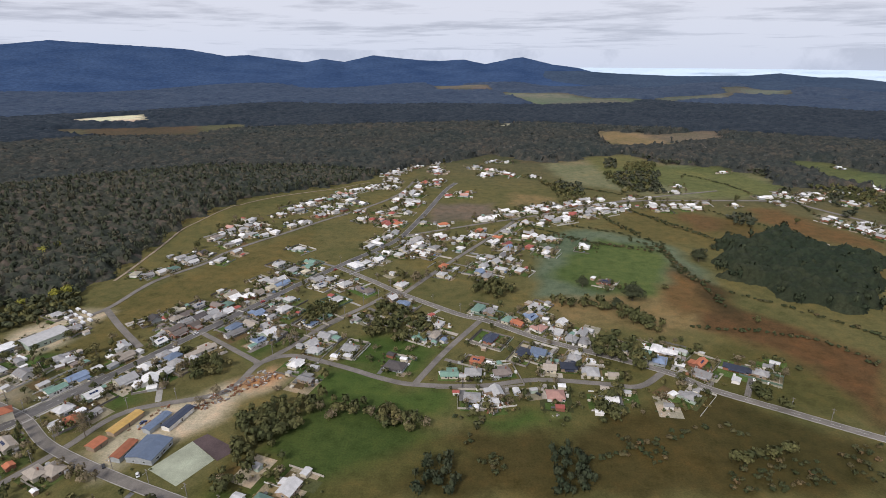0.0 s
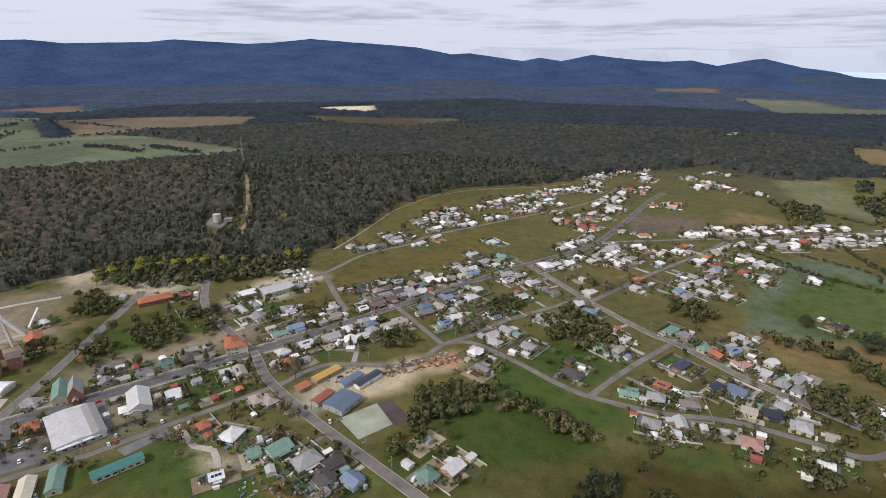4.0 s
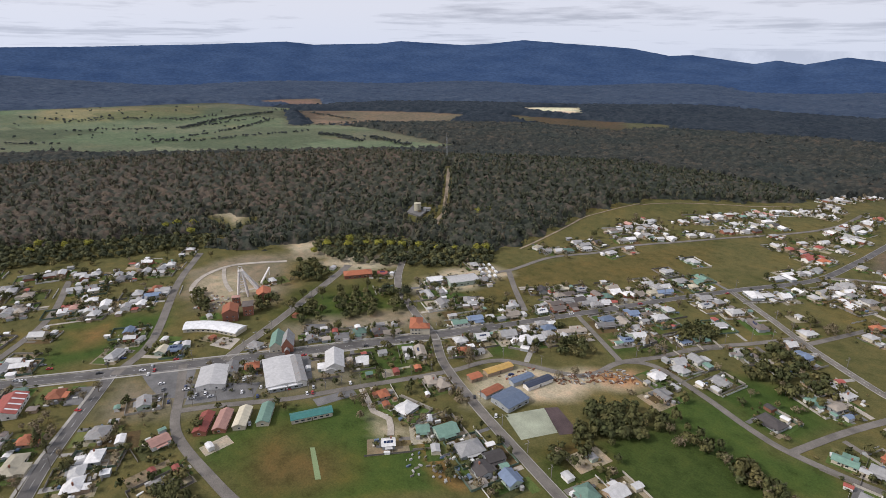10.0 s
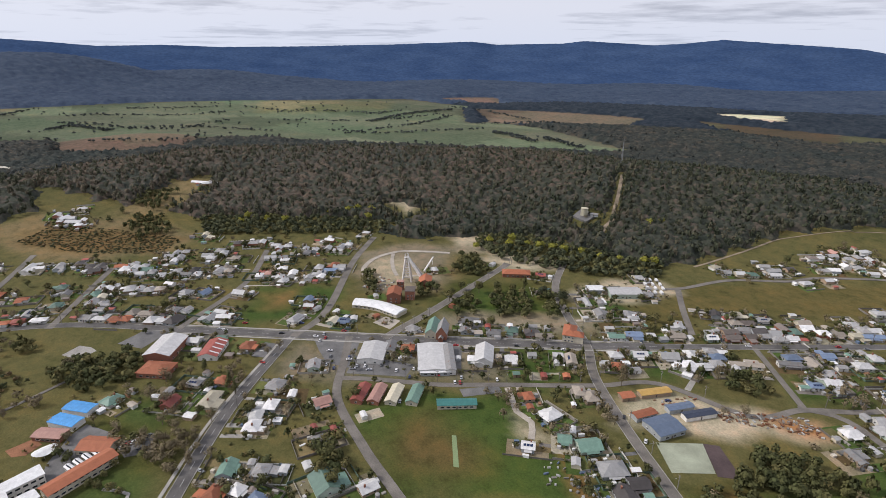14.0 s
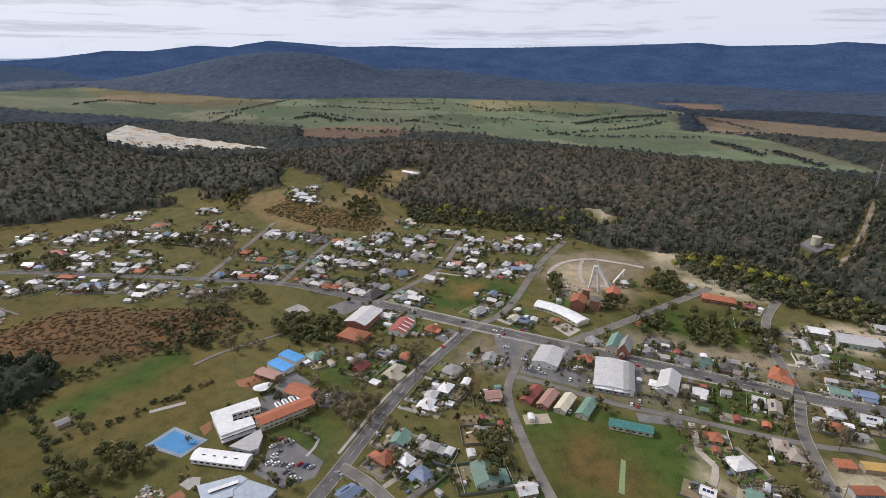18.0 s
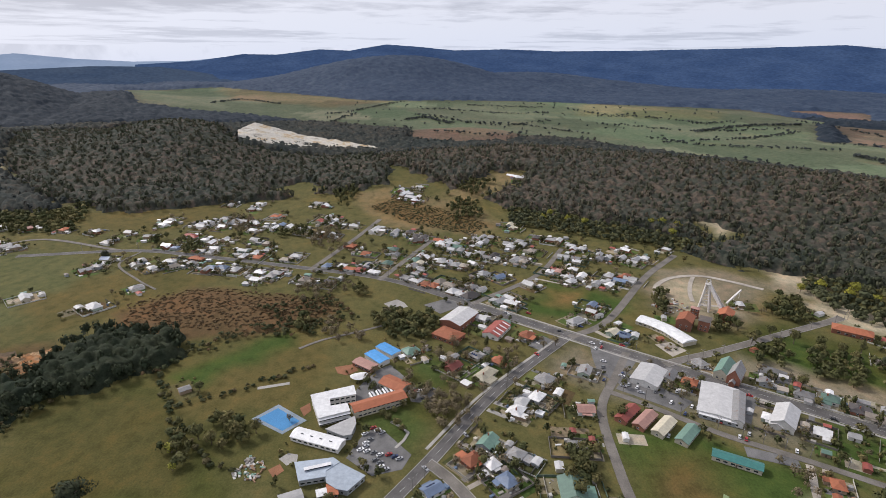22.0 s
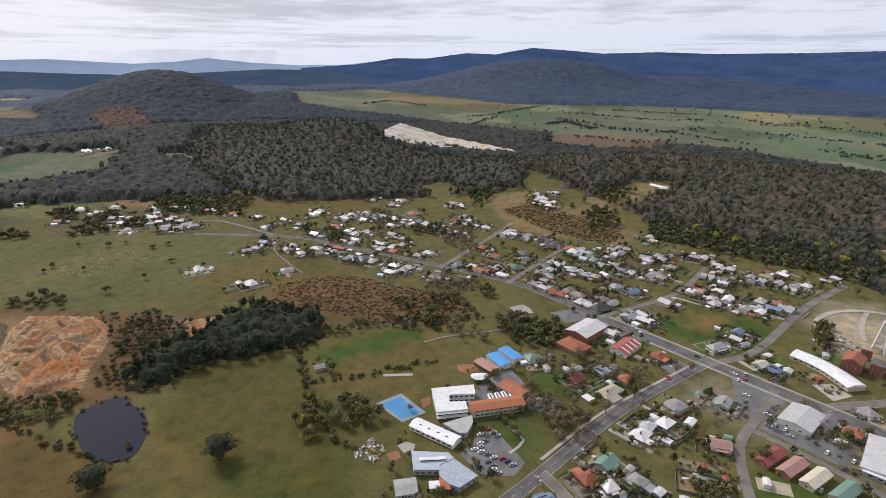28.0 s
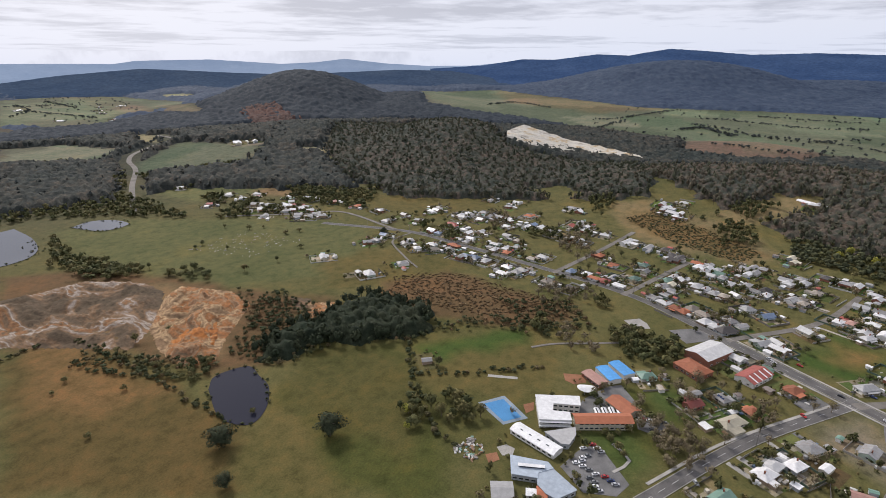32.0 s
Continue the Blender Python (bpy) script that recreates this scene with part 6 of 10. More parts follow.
houses([(-215, 451, 62, 9.8, 7.6, 'n'), (-240, 446, 62, 11.5, 6.7, 'w'), (-257, 436, -42, 11.5, 7.6, 'c'), (-221, 472, 62, 10.7, 8.4, 't'), (-307, 532, 60, 11.5, 7.6, 'n'), (-269, 561, 73, 12.3, 7.6, 'w'), (-296, 552, 60, 12.3, 7.6, 'w'), (-137, 198, -19, 10.7, 8.4, 'b'), (-152, 193, -19, 10.7, 10.1, 'd'), (-154, 205, -20, 10.7, 8.4, 'd'), (-169, 201, -20, 11.5, 15.1, 'w'), (-236, 290, 65, 6.6, 5, 'g'), (-220, 327, 23, 11.5, 10.1, 'w'), (-249, 308, 61, 10.7, 9.2, 'w'), (-215, 338, 62, 10.7, 6.7, 'w'), (-237, 326, 62, 13.1, 10.1, 'w'), (-232, 343, 62, 10.7, 6.7, 'w'), (-219, 358, 62, 10.7, 7.6, 'b')])
houses([(-228, 361, 62, 9, 6.7, 'g'), (-274, 328, 61, 13.1, 8.4, 'b'), (-258, 345, 62, 6.6, 5, 'w'), (-256, 357, 62, 12.3, 8.4, 't'), (-241, 380, 62, 9, 7.6, 'w'), (-266, 372, -42, 9, 6.7, 'w'), (-295, 350, 61, 9, 5, 'w'), (-267, 420, -42, 9.8, 7.6, 'd'), (-325, 399, 66, 10.7, 7.6, 'w'), (-357, 424, 66, 10.7, 6.7, 'w'), (-324, 513, 60, 9.8, 7.6, 'g'), (-338, 515, 90, 10.7, 7.6, 'c'), (-183, 187, -38, 6.6, 5, 'w'), (-190, 203, -20, 10.7, 13.4, 'n'), (-201, 194, -38, 7.4, 7.6, 'n'), (-205, 204, -38, 6.6, 3.4, 'w'), (-223, 201, 9, 9.8, 12.6, 'w'), (-226, 238, -24, 11.5, 8.4, 't')])
houses([(-234, 235, 63, 10.7, 7.6, 't'), (-261, 226, 61, 4.1, 5.9, 'r'), (-253, 240, 63, 4.9, 5, 'o'), (-268, 257, -35, 13.9, 7.6, 't'), (-245, 282, -35, 9, 8.4, 'o'), (-278, 253, 59, 7.4, 5.9, 'w'), (-258, 292, 61, 9.8, 8.4, 'w'), (-278, 313, 61, 12.3, 6.7, 'n'), (-292, 319, 61, 7.4, 5, 'w'), (-315, 331, -24, 12.3, 8.4, 'g'), (-304, 352, -42, 9.8, 5.9, 'w'), (-339, 337, -30, 16.4, 5, 'w'), (-332, 348, -30, 8.2, 5, 'g'), (-357, 360, -30, 11.5, 7.6, 'w'), (-344, 379, 66, 11.5, 6.7, 'w'), (-206, 171, -38, 7.4, 6.7, 'w'), (-236, 195, -23, 4.9, 4.2, 'o'), (-246, 201, -23, 6.6, 8.4, 'o')])
houses([(-272, 210, 61, 4.9, 4.2, 'n'), (-302, 194, 59, 10.7, 7.6, 'w'), (-290, 218, 59, 9, 8.4, 'w'), (-288, 236, 59, 6.6, 5.9, 'w'), (-336, 218, 59, 6.6, 5.9, 't'), (-330, 229, 59, 11.5, 7.6, 'w'), (-307, 262, 59, 13.1, 5.9, 't'), (-316, 255, 59, 10.7, 7.6, 'd'), (-326, 244, 59, 9.8, 8.4, 'n'), (-324, 264, 59, 7.4, 5, 'g'), (-352, 227, 59, 5.7, 4.2, 'w'), (-377, 319, -30, 9.8, 6.7, 'n'), (-409, 339, -48, 9.8, 5.9, 'r'), (-458, 312, -61, 7.4, 5, 'w'), (-341, 157, 57, 9.8, 8.4, 'o'), (-348, 145, 57, 9, 15.1, 'w'), (-344, 210, 59, 7.4, 6.7, 'w'), (-367, 174, -66, 9.8, 7.6, 'g')])
houses([(-390, 224, -64, 4.9, 4.2, 'o'), (-473, 250, -13, 9.8, 5, 'w'), (-220, 77, 3, 9.8, 7.6, 'w'), (-234, 58, 3, 16.4, 13.4, 'n'), (-268, 65, -2, 8.2, 7.6, 'g'), (-274, 76, -2, 5.7, 3.4, 'r'), (-279, 97, -2, 5.7, 3.4, 'w'), (-304, 78, -2, 10.7, 8.4, 'p'), (-350, 86, -25, 11.5, 8.4, 'g'), (-407, 128, 57, 10.7, 7.6, 'b'), (-410, 120, 131, 9.8, 7.6, 'c'), (-407, 137, -25, 7.4, 5.9, 'w'), (-403, 156, -66, 4.9, 4.2, 'o'), (-427, 128, 131, 6.6, 4.2, 'w'), (-441, 115, 131, 8.2, 4.2, 'w'), (-441, 171, 170, 6.6, 4.2, 'w'), (-461, 113, 149, 9.8, 6.7, 'b'), (-508, 139, 149, 9.8, 6.7, 'w')])
houses([(-517, 142, 149, 11.5, 8.4, 'w'), (-525, 164, 149, 12.3, 7.6, 'w'), (-533, 145, 149, 10.7, 7.6, 'w'), (-532, 161, 149, 12.3, 7.6, 'o'), (-573, 179, 142, 10.7, 7.6, 'w'), (-584, 146, 155, 11.5, 7.6, 'g'), (-586, 156, 142, 9, 6.7, 'w'), (-586, 171, 142, 10.7, 6.7, 'w'), (-582, 185, 142, 11.5, 6.7, 'w'), (-594, 147, 155, 11.5, 6.7, 'w'), (-586, 196, 142, 9, 7.6, 'w'), (-609, 171, 142, 6.6, 5, 'w'), (-238, 24, 38, 9.8, 8.4, 'b'), (-258, 30, -30, 9.8, 8.4, 'w'), (-282, 66, -2, 4.1, 3.4, 'r'), (-300, 33, -30, 11.5, 9.2, 'w'), (-309, 37, -30, 11.5, 7.6, 'w'), (-316, 48, -37, 10.7, 7.6, 'w')])
houses([(-322, 63, -25, 8.2, 5, 'w'), (-337, 56, -37, 12.3, 10.1, 'w'), (-401, 49, -38, 11.5, 8.4, 'o'), (-429, 93, 131, 14.8, 7.6, 'w'), (-460, 40, 57, 12.3, 6.7, 'w'), (-505, 60, 137, 11.5, 8.4, 'w'), (-516, 103, 137, 11.5, 6.7, 'w'), (-525, 102, 155, 9.8, 7.6, 'w'), (-540, 85, 155, 9, 6.7, 'w'), (-541, 95, 155, 9.8, 7.6, 'p'), (-559, 108, 155, 7.4, 5, 'w'), (-568, 60, 155, 9.8, 7.6, 't'), (-577, 59, 155, 9.8, 7.6, 't'), (-571, 118, 155, 9, 6.7, 'w'), (-581, 119, 155, 9, 8.4, 'w'), (-585, 106, 155, 12.3, 8.4, 'w'), (-602, 72, 155, 10.7, 8.4, 't'), (-623, 63, 155, 11.5, 8.4, 'w')])
houses([(-614, 132, 155, 9, 7.6, 'w'), (-229, -16, 38, 10.7, 7.6, 'b'), (-250, 16, 38, 7.4, 7.6, 'w'), (-253, 5, 47, 10.7, 8.4, 'o'), (-269, 14, -30, 12.3, 8.4, 'n'), (-341, 14, -38, 18, 9.2, 'c'), (-349, -9, -38, 11.5, 7.6, 'r'), (-360, 25, -38, 9.8, 8.4, 'o'), (-364, -9, -38, 6.6, 5, 'g'), (-366, 7, -38, 9.8, 6.7, 'g'), (-413, 13, 57, 6.6, 4.2, 'w'), (-424, 33, 57, 7.4, 5, 'n'), (-428, 13, 57, 9, 7.6, 'w'), (-464, 29, 137, 12.3, 6.7, 'w'), (-475, 2, 137, 16.4, 10.1, 'd'), (-477, -7, 59, 9.8, 6.7, 'w'), (-483, -15, 59, 11.5, 8.4, 'w'), (-494, 4, 137, 9, 8.4, 'w')])
houses([(-494, -34, 59, 9, 8.4, 'o'), (-497, -18, 59, 12.3, 7.6, 't'), (-506, -28, 59, 11.5, 8.4, 't'), (-521, 31, 137, 12.3, 7.6, 'b'), (-528, 16, 137, 11.5, 8.4, 'w'), (-551, -14, 161, 9.8, 8.4, 'g'), (-557, -22, 161, 9, 6.7, 'w'), (-562, -30, 161, 13.1, 8.4, 'w'), (-572, 30, 155, 11.5, 7.6, 'w'), (-575, -41, 161, 5.7, 4.2, 'w'), (-578, 19, 155, 11.5, 6.7, 'g'), (-584, 29, 155, 12.3, 7.6, 'd'), (-585, -3, 161, 11.5, 8.4, 'w'), (-589, 13, 161, 11.5, 7.6, 'g'), (-598, -10, 161, 10.7, 6.7, 'g'), (-609, -28, 161, 12.3, 8.4, 'w'), (-610, -14, 161, 10.7, 7.6, 'n'), (-619, -16, 161, 9.8, 7.6, 'w')])
houses([(-619, -25, 161, 9, 7.6, 'w'), (-625, 47, 155, 12.3, 8.4, 'w'), (-629, -25, 161, 10.7, 6.7, 'w'), (-630, 19, 161, 11.5, 7.6, 'g'), (-629, -37, 161, 12.3, 6.7, 'o'), (-369, -42, -56, 11.5, 7.6, 'n'), (-498, -41, 59, 10.7, 8.4, 'o'), (-505, -53, 59, 12.3, 6.7, 'w'), (-512, -63, 59, 9.8, 8.4, 'w'), (-524, -54, 59, 9, 6.7, 'g'), (-526, -98, 76, 12.3, 6.7, 'w'), (-530, -113, 76, 9, 7.6, 'r'), (-543, -60, 161, 13.1, 8.4, 'g'), (-532, -125, 76, 12.3, 6.7, 'o'), (-542, -108, 76, 12.3, 6.7, 'g'), (-551, -88, 161, 11.5, 8.4, 'n'), (-563, -59, 161, 11.5, 7.6, 'n'), (-576, -54, 161, 12.3, 6.7, 'w')])
houses([(-577, -82, 161, 9.8, 6.7, 'g'), (-580, -116, 165, 9.8, 6.7, 'o'), (-594, -87, 161, 9.8, 8.4, 'n'), (-602, -137, 165, 9.8, 8.4, 'o'), (-628, -61, 161, 11.5, 6.7, 'd'), (-496, -137, 76, 10.7, 6.7, 'd'), (-500, -164, 165, 10.7, 7.6, 't'), (-506, -200, 76, 9.8, 8.4, 'g'), (-539, -151, 76, 11.5, 6.7, 'b'), (-553, -200, 79, 11.5, 7.6, 't'), (-564, -192, 79, 11.5, 7.6, 'w'), (-581, -230, 79, 9, 8.4, 'w'), (-497, -211, 79, 12.3, 8.4, 'w'), (-515, -215, 79, 11.5, 6.7, 'w'), (-521, -242, 79, 12.3, 6.7, 'w'), (-525, -257, 79, 9.8, 8.4, 'b'), (-525, -270, 79, 11.5, 8.4, 'b'), (-558, -233, 79, 9.8, 7.6, 'o')])
houses([(-524, -311, 48, 12.3, 7.6, 't'), (-535, -297, 79, 9.8, 7.6, 'w'), (-561, -250, 79, 12.3, 6.7, 'w'), (-549, -298, 82, 16.4, 5.9, 'o'), (-538, -322, 82, 12.3, 7.6, 'w'), (-577, -257, 79, 11.5, 6.7, 'w'), (-309, -190, -45, 7.4, 5.9, 'w'), (-427, -332, 55, 13.9, 8.4, 'w'), (-424, -344, 55, 7.4, 5.9, 'w'), (-519, -331, 48, 9.8, 7.6, 'w'), (-525, -353, 48, 9, 8.4, 'w'), (-440, -407, 48, 14.8, 6.7, 'w')])
outlying([(422, 640, -63, 12.3, 8.4, 'w'), (517, 668, -63, 11.5, 8.4, 'w'), (515, 687, -63, 12.3, 8.4, 's'), (512, 696, -63, 9.8, 6.7, 'q'), (500, 710, -63, 9, 6.7, 's'), (494, 738, -63, 9.8, 8.4, 'w'), (525, 719, -63, 9.8, 7.6, 'w'), (583, 820, -65, 12.3, 6.7, 'q'), (603, 828, -65, 12.3, 7.6, 'g'), (543, 878, 0, 9.8, 6.7, 'w'), (566, 886, 0, 9, 6.7, 's'), (620, 884, -63, 12.3, 6.7, 'w'), (672, 932, -63, 37.7, 13.4, 's'), (734, 1100, 0, 9, 6.7, 's'), (343, 795, 2, 10.7, 7.6, 'w'), (338, 810, 2, 11.5, 8.4, 's'), (364, 821, 2, 9, 6.7, 'g'), (405, 815, 2, 9.8, 7.6, 's')])
outlying([(477, 831, 0, 9, 7.6, 'w'), (465, 857, 0, 9, 7.6, 's'), (477, 862, 0, 12.3, 7.6, 'w'), (509, 866, 0, 9, 8.4, 'q'), (488, 1051, 21, 11.5, 6.7, 's'), (228, 780, 25, 9, 6.7, 'g'), (208, 787, 32, 9, 7.6, 'w'), (220, 784, 32, 9.8, 6.7, 'w'), (199, 805, 32, 11.5, 6.7, 'g'), (243, 806, 14, 10.7, 6.7, 'w'), (280, 808, 14, 12.3, 8.4, 'w'), (297, 803, 2, 10.7, 6.7, 'g'), (326, 794, 2, 11.5, 6.7, 'q'), (286, 815, 2, 9, 7.6, 'w'), (312, 810, 2, 9, 8.4, 'w'), (213, 841, 14, 9.8, 8.4, 'w'), (323, 810, 2, 9, 7.6, 'q'), (262, 848, 14, 9.8, 7.6, 'w')])
outlying([(288, 852, 2, 9.8, 6.7, 'w'), (345, 892, 21, 12.3, 6.7, 'w'), (366, 936, 21, 9, 6.7, 's'), (143, 619, 64, 11.5, 8.4, 's'), (106, 645, 64, 11.5, 7.6, 'w'), (78, 654, 64, 9, 6.7, 'w'), (87, 657, 64, 12.3, 8.4, 'w'), (53, 671, 64, 11.5, 7.6, 'g'), (64, 694, 64, 10.7, 6.7, 'w'), (103, 709, 64, 9.8, 7.6, 'w'), (82, 715, 64, 10.7, 7.6, 'w'), (127, 725, 28, 12.3, 6.7, 'g'), (118, 733, 28, 11.5, 8.4, 'w'), (64, 749, 28, 12.3, 7.6, 'g'), (141, 742, 32, 11.5, 8.4, 'w'), (81, 756, 28, 9.8, 6.7, 't'), (152, 751, 32, 12.3, 6.7, 'r'), (72, 765, 28, 12.3, 8.4, 'w')])
outlying([(173, 750, 32, 9, 7.6, 'g'), (101, 767, 28, 9.8, 8.4, 'w'), (93, 773, 28, 10.7, 6.7, 'w'), (119, 778, 32, 9.8, 8.4, 'w'), (117, 783, 32, 12.3, 7.6, 'w'), (134, 789, 32, 12.3, 7.6, 'w'), (143, 793, 32, 11.5, 8.4, 'w'), (164, 805, 32, 10.7, 6.7, 'w'), (158, 812, 32, 12.3, 8.4, 'g'), (173, 811, 32, 10.7, 6.7, 'w'), (190, 824, 32, 10.7, 7.6, 'w'), (127, 1004, 70, 11.5, 8.4, 'w'), (89, 1011, 70, 11.5, 6.7, 'w'), (81, 1030, 70, 12.3, 8.4, 'w'), (39, 635, 62, 9, 6.7, 'w'), (-4, 642, 62, 9.8, 6.7, 'w'), (42, 650, 62, 11.5, 6.7, 'o'), (24, 659, 62, 10.7, 6.7, 'w')])
outlying([(20, 677, 62, 9, 7.6, 'o'), (26, 727, 28, 13.1, 9.2, 'w'), (44, 741, 28, 11.5, 8.4, 'w'), (-26, 856, 80, 12.3, 7.6, 'r'), (6, 879, 80, 9, 7.6, 'o'), (-49, 944, 72, 9.8, 7.6, 'r'), (-68, 950, 78, 9.8, 6.7, 'r'), (40, 1014, 70, 9.8, 7.6, 'w'), (68, 1039, 70, 12.3, 8.4, 'w'), (-42, 1045, 70, 9.8, 6.7, 'w'), (-57, 1050, 70, 10.7, 8.4, 'w'), (45, 1064, 76, 11.5, 8.4, 'p'), (20, 1081, 76, 12.3, 6.7, 'w'), (87, 1144, 76, 9.8, 6.7, 'w'), (-70, 1147, 76, 9, 8.4, 'w'), (57, 1149, 76, 11.5, 6.7, 'w'), (-43, 1158, 76, 9, 8.4, 'w'), (-56, 644, 29, 10.7, 7.6, 'g')])
outlying([(-102, 698, 76, 11.5, 8.4, 'r'), (-93, 715, 76, 9, 6.7, 'r'), (-113, 721, 76, 9, 7.6, 'p'), (-125, 722, 58, 9, 8.4, 'r'), (-153, 761, 58, 9.8, 6.7, 'w'), (-82, 800, 80, 11.5, 7.6, 'w'), (-180, 789, 58, 12.3, 6.7, 'g'), (-152, 803, 58, 10.7, 8.4, 'w'), (-71, 814, 80, 10.7, 8.4, 'w'), (-85, 862, 78, 11.5, 7.6, 'w'), (-182, 855, 49, 9, 8.4, 'p'), (-97, 872, 78, 10.7, 6.7, 'w'), (-158, 893, 49, 12.3, 6.7, 'w'), (-77, 904, 78, 12.3, 8.4, 'w'), (-139, 922, 49, 11.5, 6.7, 'w'), (-120, 952, 78, 10.7, 8.4, 'w'), (-130, 1021, 78, 12.3, 8.4, 'w'), (-120, 1025, 78, 9, 8.4, 'g')])
outlying([(-114, 1054, 78, 9.8, 6.7, 'w'), (-96, 1078, 78, 12.3, 8.4, 'w'), (-249, 645, 57, 9.8, 6.7, 'w'), (-240, 660, 57, 10.7, 7.6, 'w'), (-226, 687, 57, 10.7, 8.4, 'w'), (-218, 700, 57, 11.5, 7.6, 'w'), (-212, 703, 58, 12.3, 6.7, 'g'), (-270, 683, 57, 11.5, 6.7, 'w'), (-285, 695, 71, 10.7, 8.4, 'w'), (-254, 728, 58, 12.3, 6.7, 'w'), (-183, 752, 58, 9, 7.6, 'w'), (-235, 754, 58, 12.3, 8.4, 'g'), (-248, 756, 52, 9, 7.6, 'w'), (-202, 773, 58, 12.3, 8.4, 'w'), (-240, 766, 52, 9, 8.4, 'w'), (-229, 788, 52, 11.5, 8.4, 'w'), (-221, 809, 52, 10.7, 6.7, 'w'), (-201, 836, 49, 12.3, 7.6, 'g')])
outlying([(-303, 562, 60, 12.3, 7.6, 'g'), (-262, 586, 73, 9, 7.6, 'w'), (-298, 580, 73, 9, 7.6, 'd'), (-274, 618, 57, 12.3, 8.4, 'w'), (-282, 663, 57, 10.7, 8.4, 'g'), (-299, 665, 71, 10.7, 8.4, 'p'), (-611, 181, 142, 11.5, 6.7, 'w'), (-615, 229, 142, 9, 6.7, 'w'), (-622, 120, 155, 10.7, 6.7, 'w'), (-633, 60, 155, 9.8, 8.4, 'w'), (-641, 99, 155, 12.3, 7.6, 'g'), (-649, 82, 155, 9.8, 8.4, 'd'), (-639, 9, 161, 9.8, 7.6, 'g'), (-646, 17, 161, 9.8, 7.6, 'g'), (-646, 26, 161, 9, 7.6, 'g'), (-697, 53, 155, 11.5, 7.6, 'c'), (-642, -66, 161, 11.5, 8.4, 'd'), (-657, -76, 161, 12.3, 8.4, 'd')])
outlying([(-656, -94, 167, 18, 6.7, 'w'), (-664, -121, 167, 21.3, 7.6, 'w'), (-676, -150, 167, 11.5, 6.7, 'w'), (-811, -91, 167, 9, 7.6, 'w'), (-826, -107, 167, 14.8, 7.6, 'w'), (-838, -80, 167, 10.7, 7.6, 'w'), (-604, -239, 79, 9, 7.6, 't'), (-640, -171, 167, 9.8, 7.6, 'w'), (-642, -186, 167, 9, 6.7, 'w'), (-655, -208, 167, 9.8, 8.4, 'w'), (-685, -178, 167, 12.3, 6.7, 'w'), (-668, -233, 167, 11.5, 8.4, 'w'), (-674, -245, 167, 10.7, 8.4, 'b'), (-694, -200, 167, 10.7, 8.4, 'r'), (-712, -193, 167, 11.5, 6.7, 'w'), (-711, -266, 167, 12.3, 8.4, 'o'), (-769, -308, 167, 11.5, 8.4, 'w'), (-570, -291, 79, 12.3, 7.6, 'w')])
outlying([(-581, -292, 82, 9.8, 8.4, 'w'), (-615, -257, 79, 11.5, 8.4, 'g'), (-580, -338, 82, 9, 6.7, 'b'), (-600, -305, 82, 12.3, 7.6, 'w'), (-613, -293, 82, 10.7, 7.6, 'w'), (-618, -335, 82, 9, 7.6, 'r'), (-651, -275, 79, 10.7, 7.6, 'w'), (-676, -280, 82, 9, 7.6, 'w'), (-662, -318, 82, 9.8, 8.4, 'w'), (-660, -345, 82, 9.8, 8.4, 'w'), (-679, -313, 82, 12.3, 8.4, 'w'), (-686, -300, 82, 11.5, 7.6, 'w'), (-674, -339, 82, 9, 6.7, 'w'), (-671, -394, -104, 11.5, 7.6, 'w'), (-743, -311, 82, 9.8, 8.4, 'w'), (-762, -349, 82, 9, 6.7, 'w'), (-506, -395, 48, 10.7, 8.4, 'g'), (-539, -353, 48, 11.5, 6.7, 'w')])
outlying([(-518, -390, -3, 9.8, 6.7, 'g'), (-540, -394, -3, 9.8, 8.4, 'b'), (-590, -426, -104, 12.3, 8.4, 'g'), (-628, -421, -104, 10.7, 8.4, 'w'), (-628, -464, -104, 10.7, 6.7, 'w'), (-632, -507, -104, 11.5, 8.4, 'o'), (-542, -545, -51, 9, 7.6, 'g'), (-554, -533, -51, 10.7, 8.4, 'g'), (-566, -520, -51, 12.3, 6.7, 'g'), (-569, -532, -51, 12.3, 8.4, 'g'), (-553, -552, -51, 10.7, 8.4, 'w'), (-526, -588, -53, 10.7, 7.6, 'g'), (-580, -552, -51, 9.8, 7.6, 'w'), (-558, -580, -53, 12.3, 7.6, 'g'), (-568, -576, -53, 9, 7.6, 'w'), (-580, -572, -51, 12.3, 8.4, 'w'), (-558, -599, -53, 10.7, 8.4, 'w'), (-589, -572, -51, 9, 6.7, 'w')])
outlying([(-547, -618, -53, 12.3, 8.4, 'w'), (-571, -602, -53, 11.5, 6.7, 'w'), (-581, -599, -53, 11.5, 8.4, 'w'), (-589, -591, -53, 10.7, 6.7, 'r'), (-632, -555, -51, 10.7, 6.7, 'p'), (-581, -611, -53, 12.3, 7.6, 'w'), (-570, -629, -53, 9, 6.7, 'w'), (-560, -648, -53, 12.3, 8.4, 'g'), (-600, -611, -53, 9, 6.7, 'w'), (-632, -588, -51, 10.7, 8.4, 'w'), (-629, -606, -51, 10.7, 7.6, 'w'), (-616, -633, -53, 9, 8.4, 'w'), (-604, -690, -53, 11.5, 6.7, 'w'), (-693, -809, -125, 9, 6.7, 'w'), (-531, -628, -53, 11.5, 6.7, 'g'), (-526, -705, -53, 9, 7.6, 'r'), (-575, -689, -53, 11.5, 6.7, 'w'), (-576, -723, -53, 10.7, 7.6, 'w')])
outlying([(-567, -830, -122, 10.7, 6.7, 'w')])
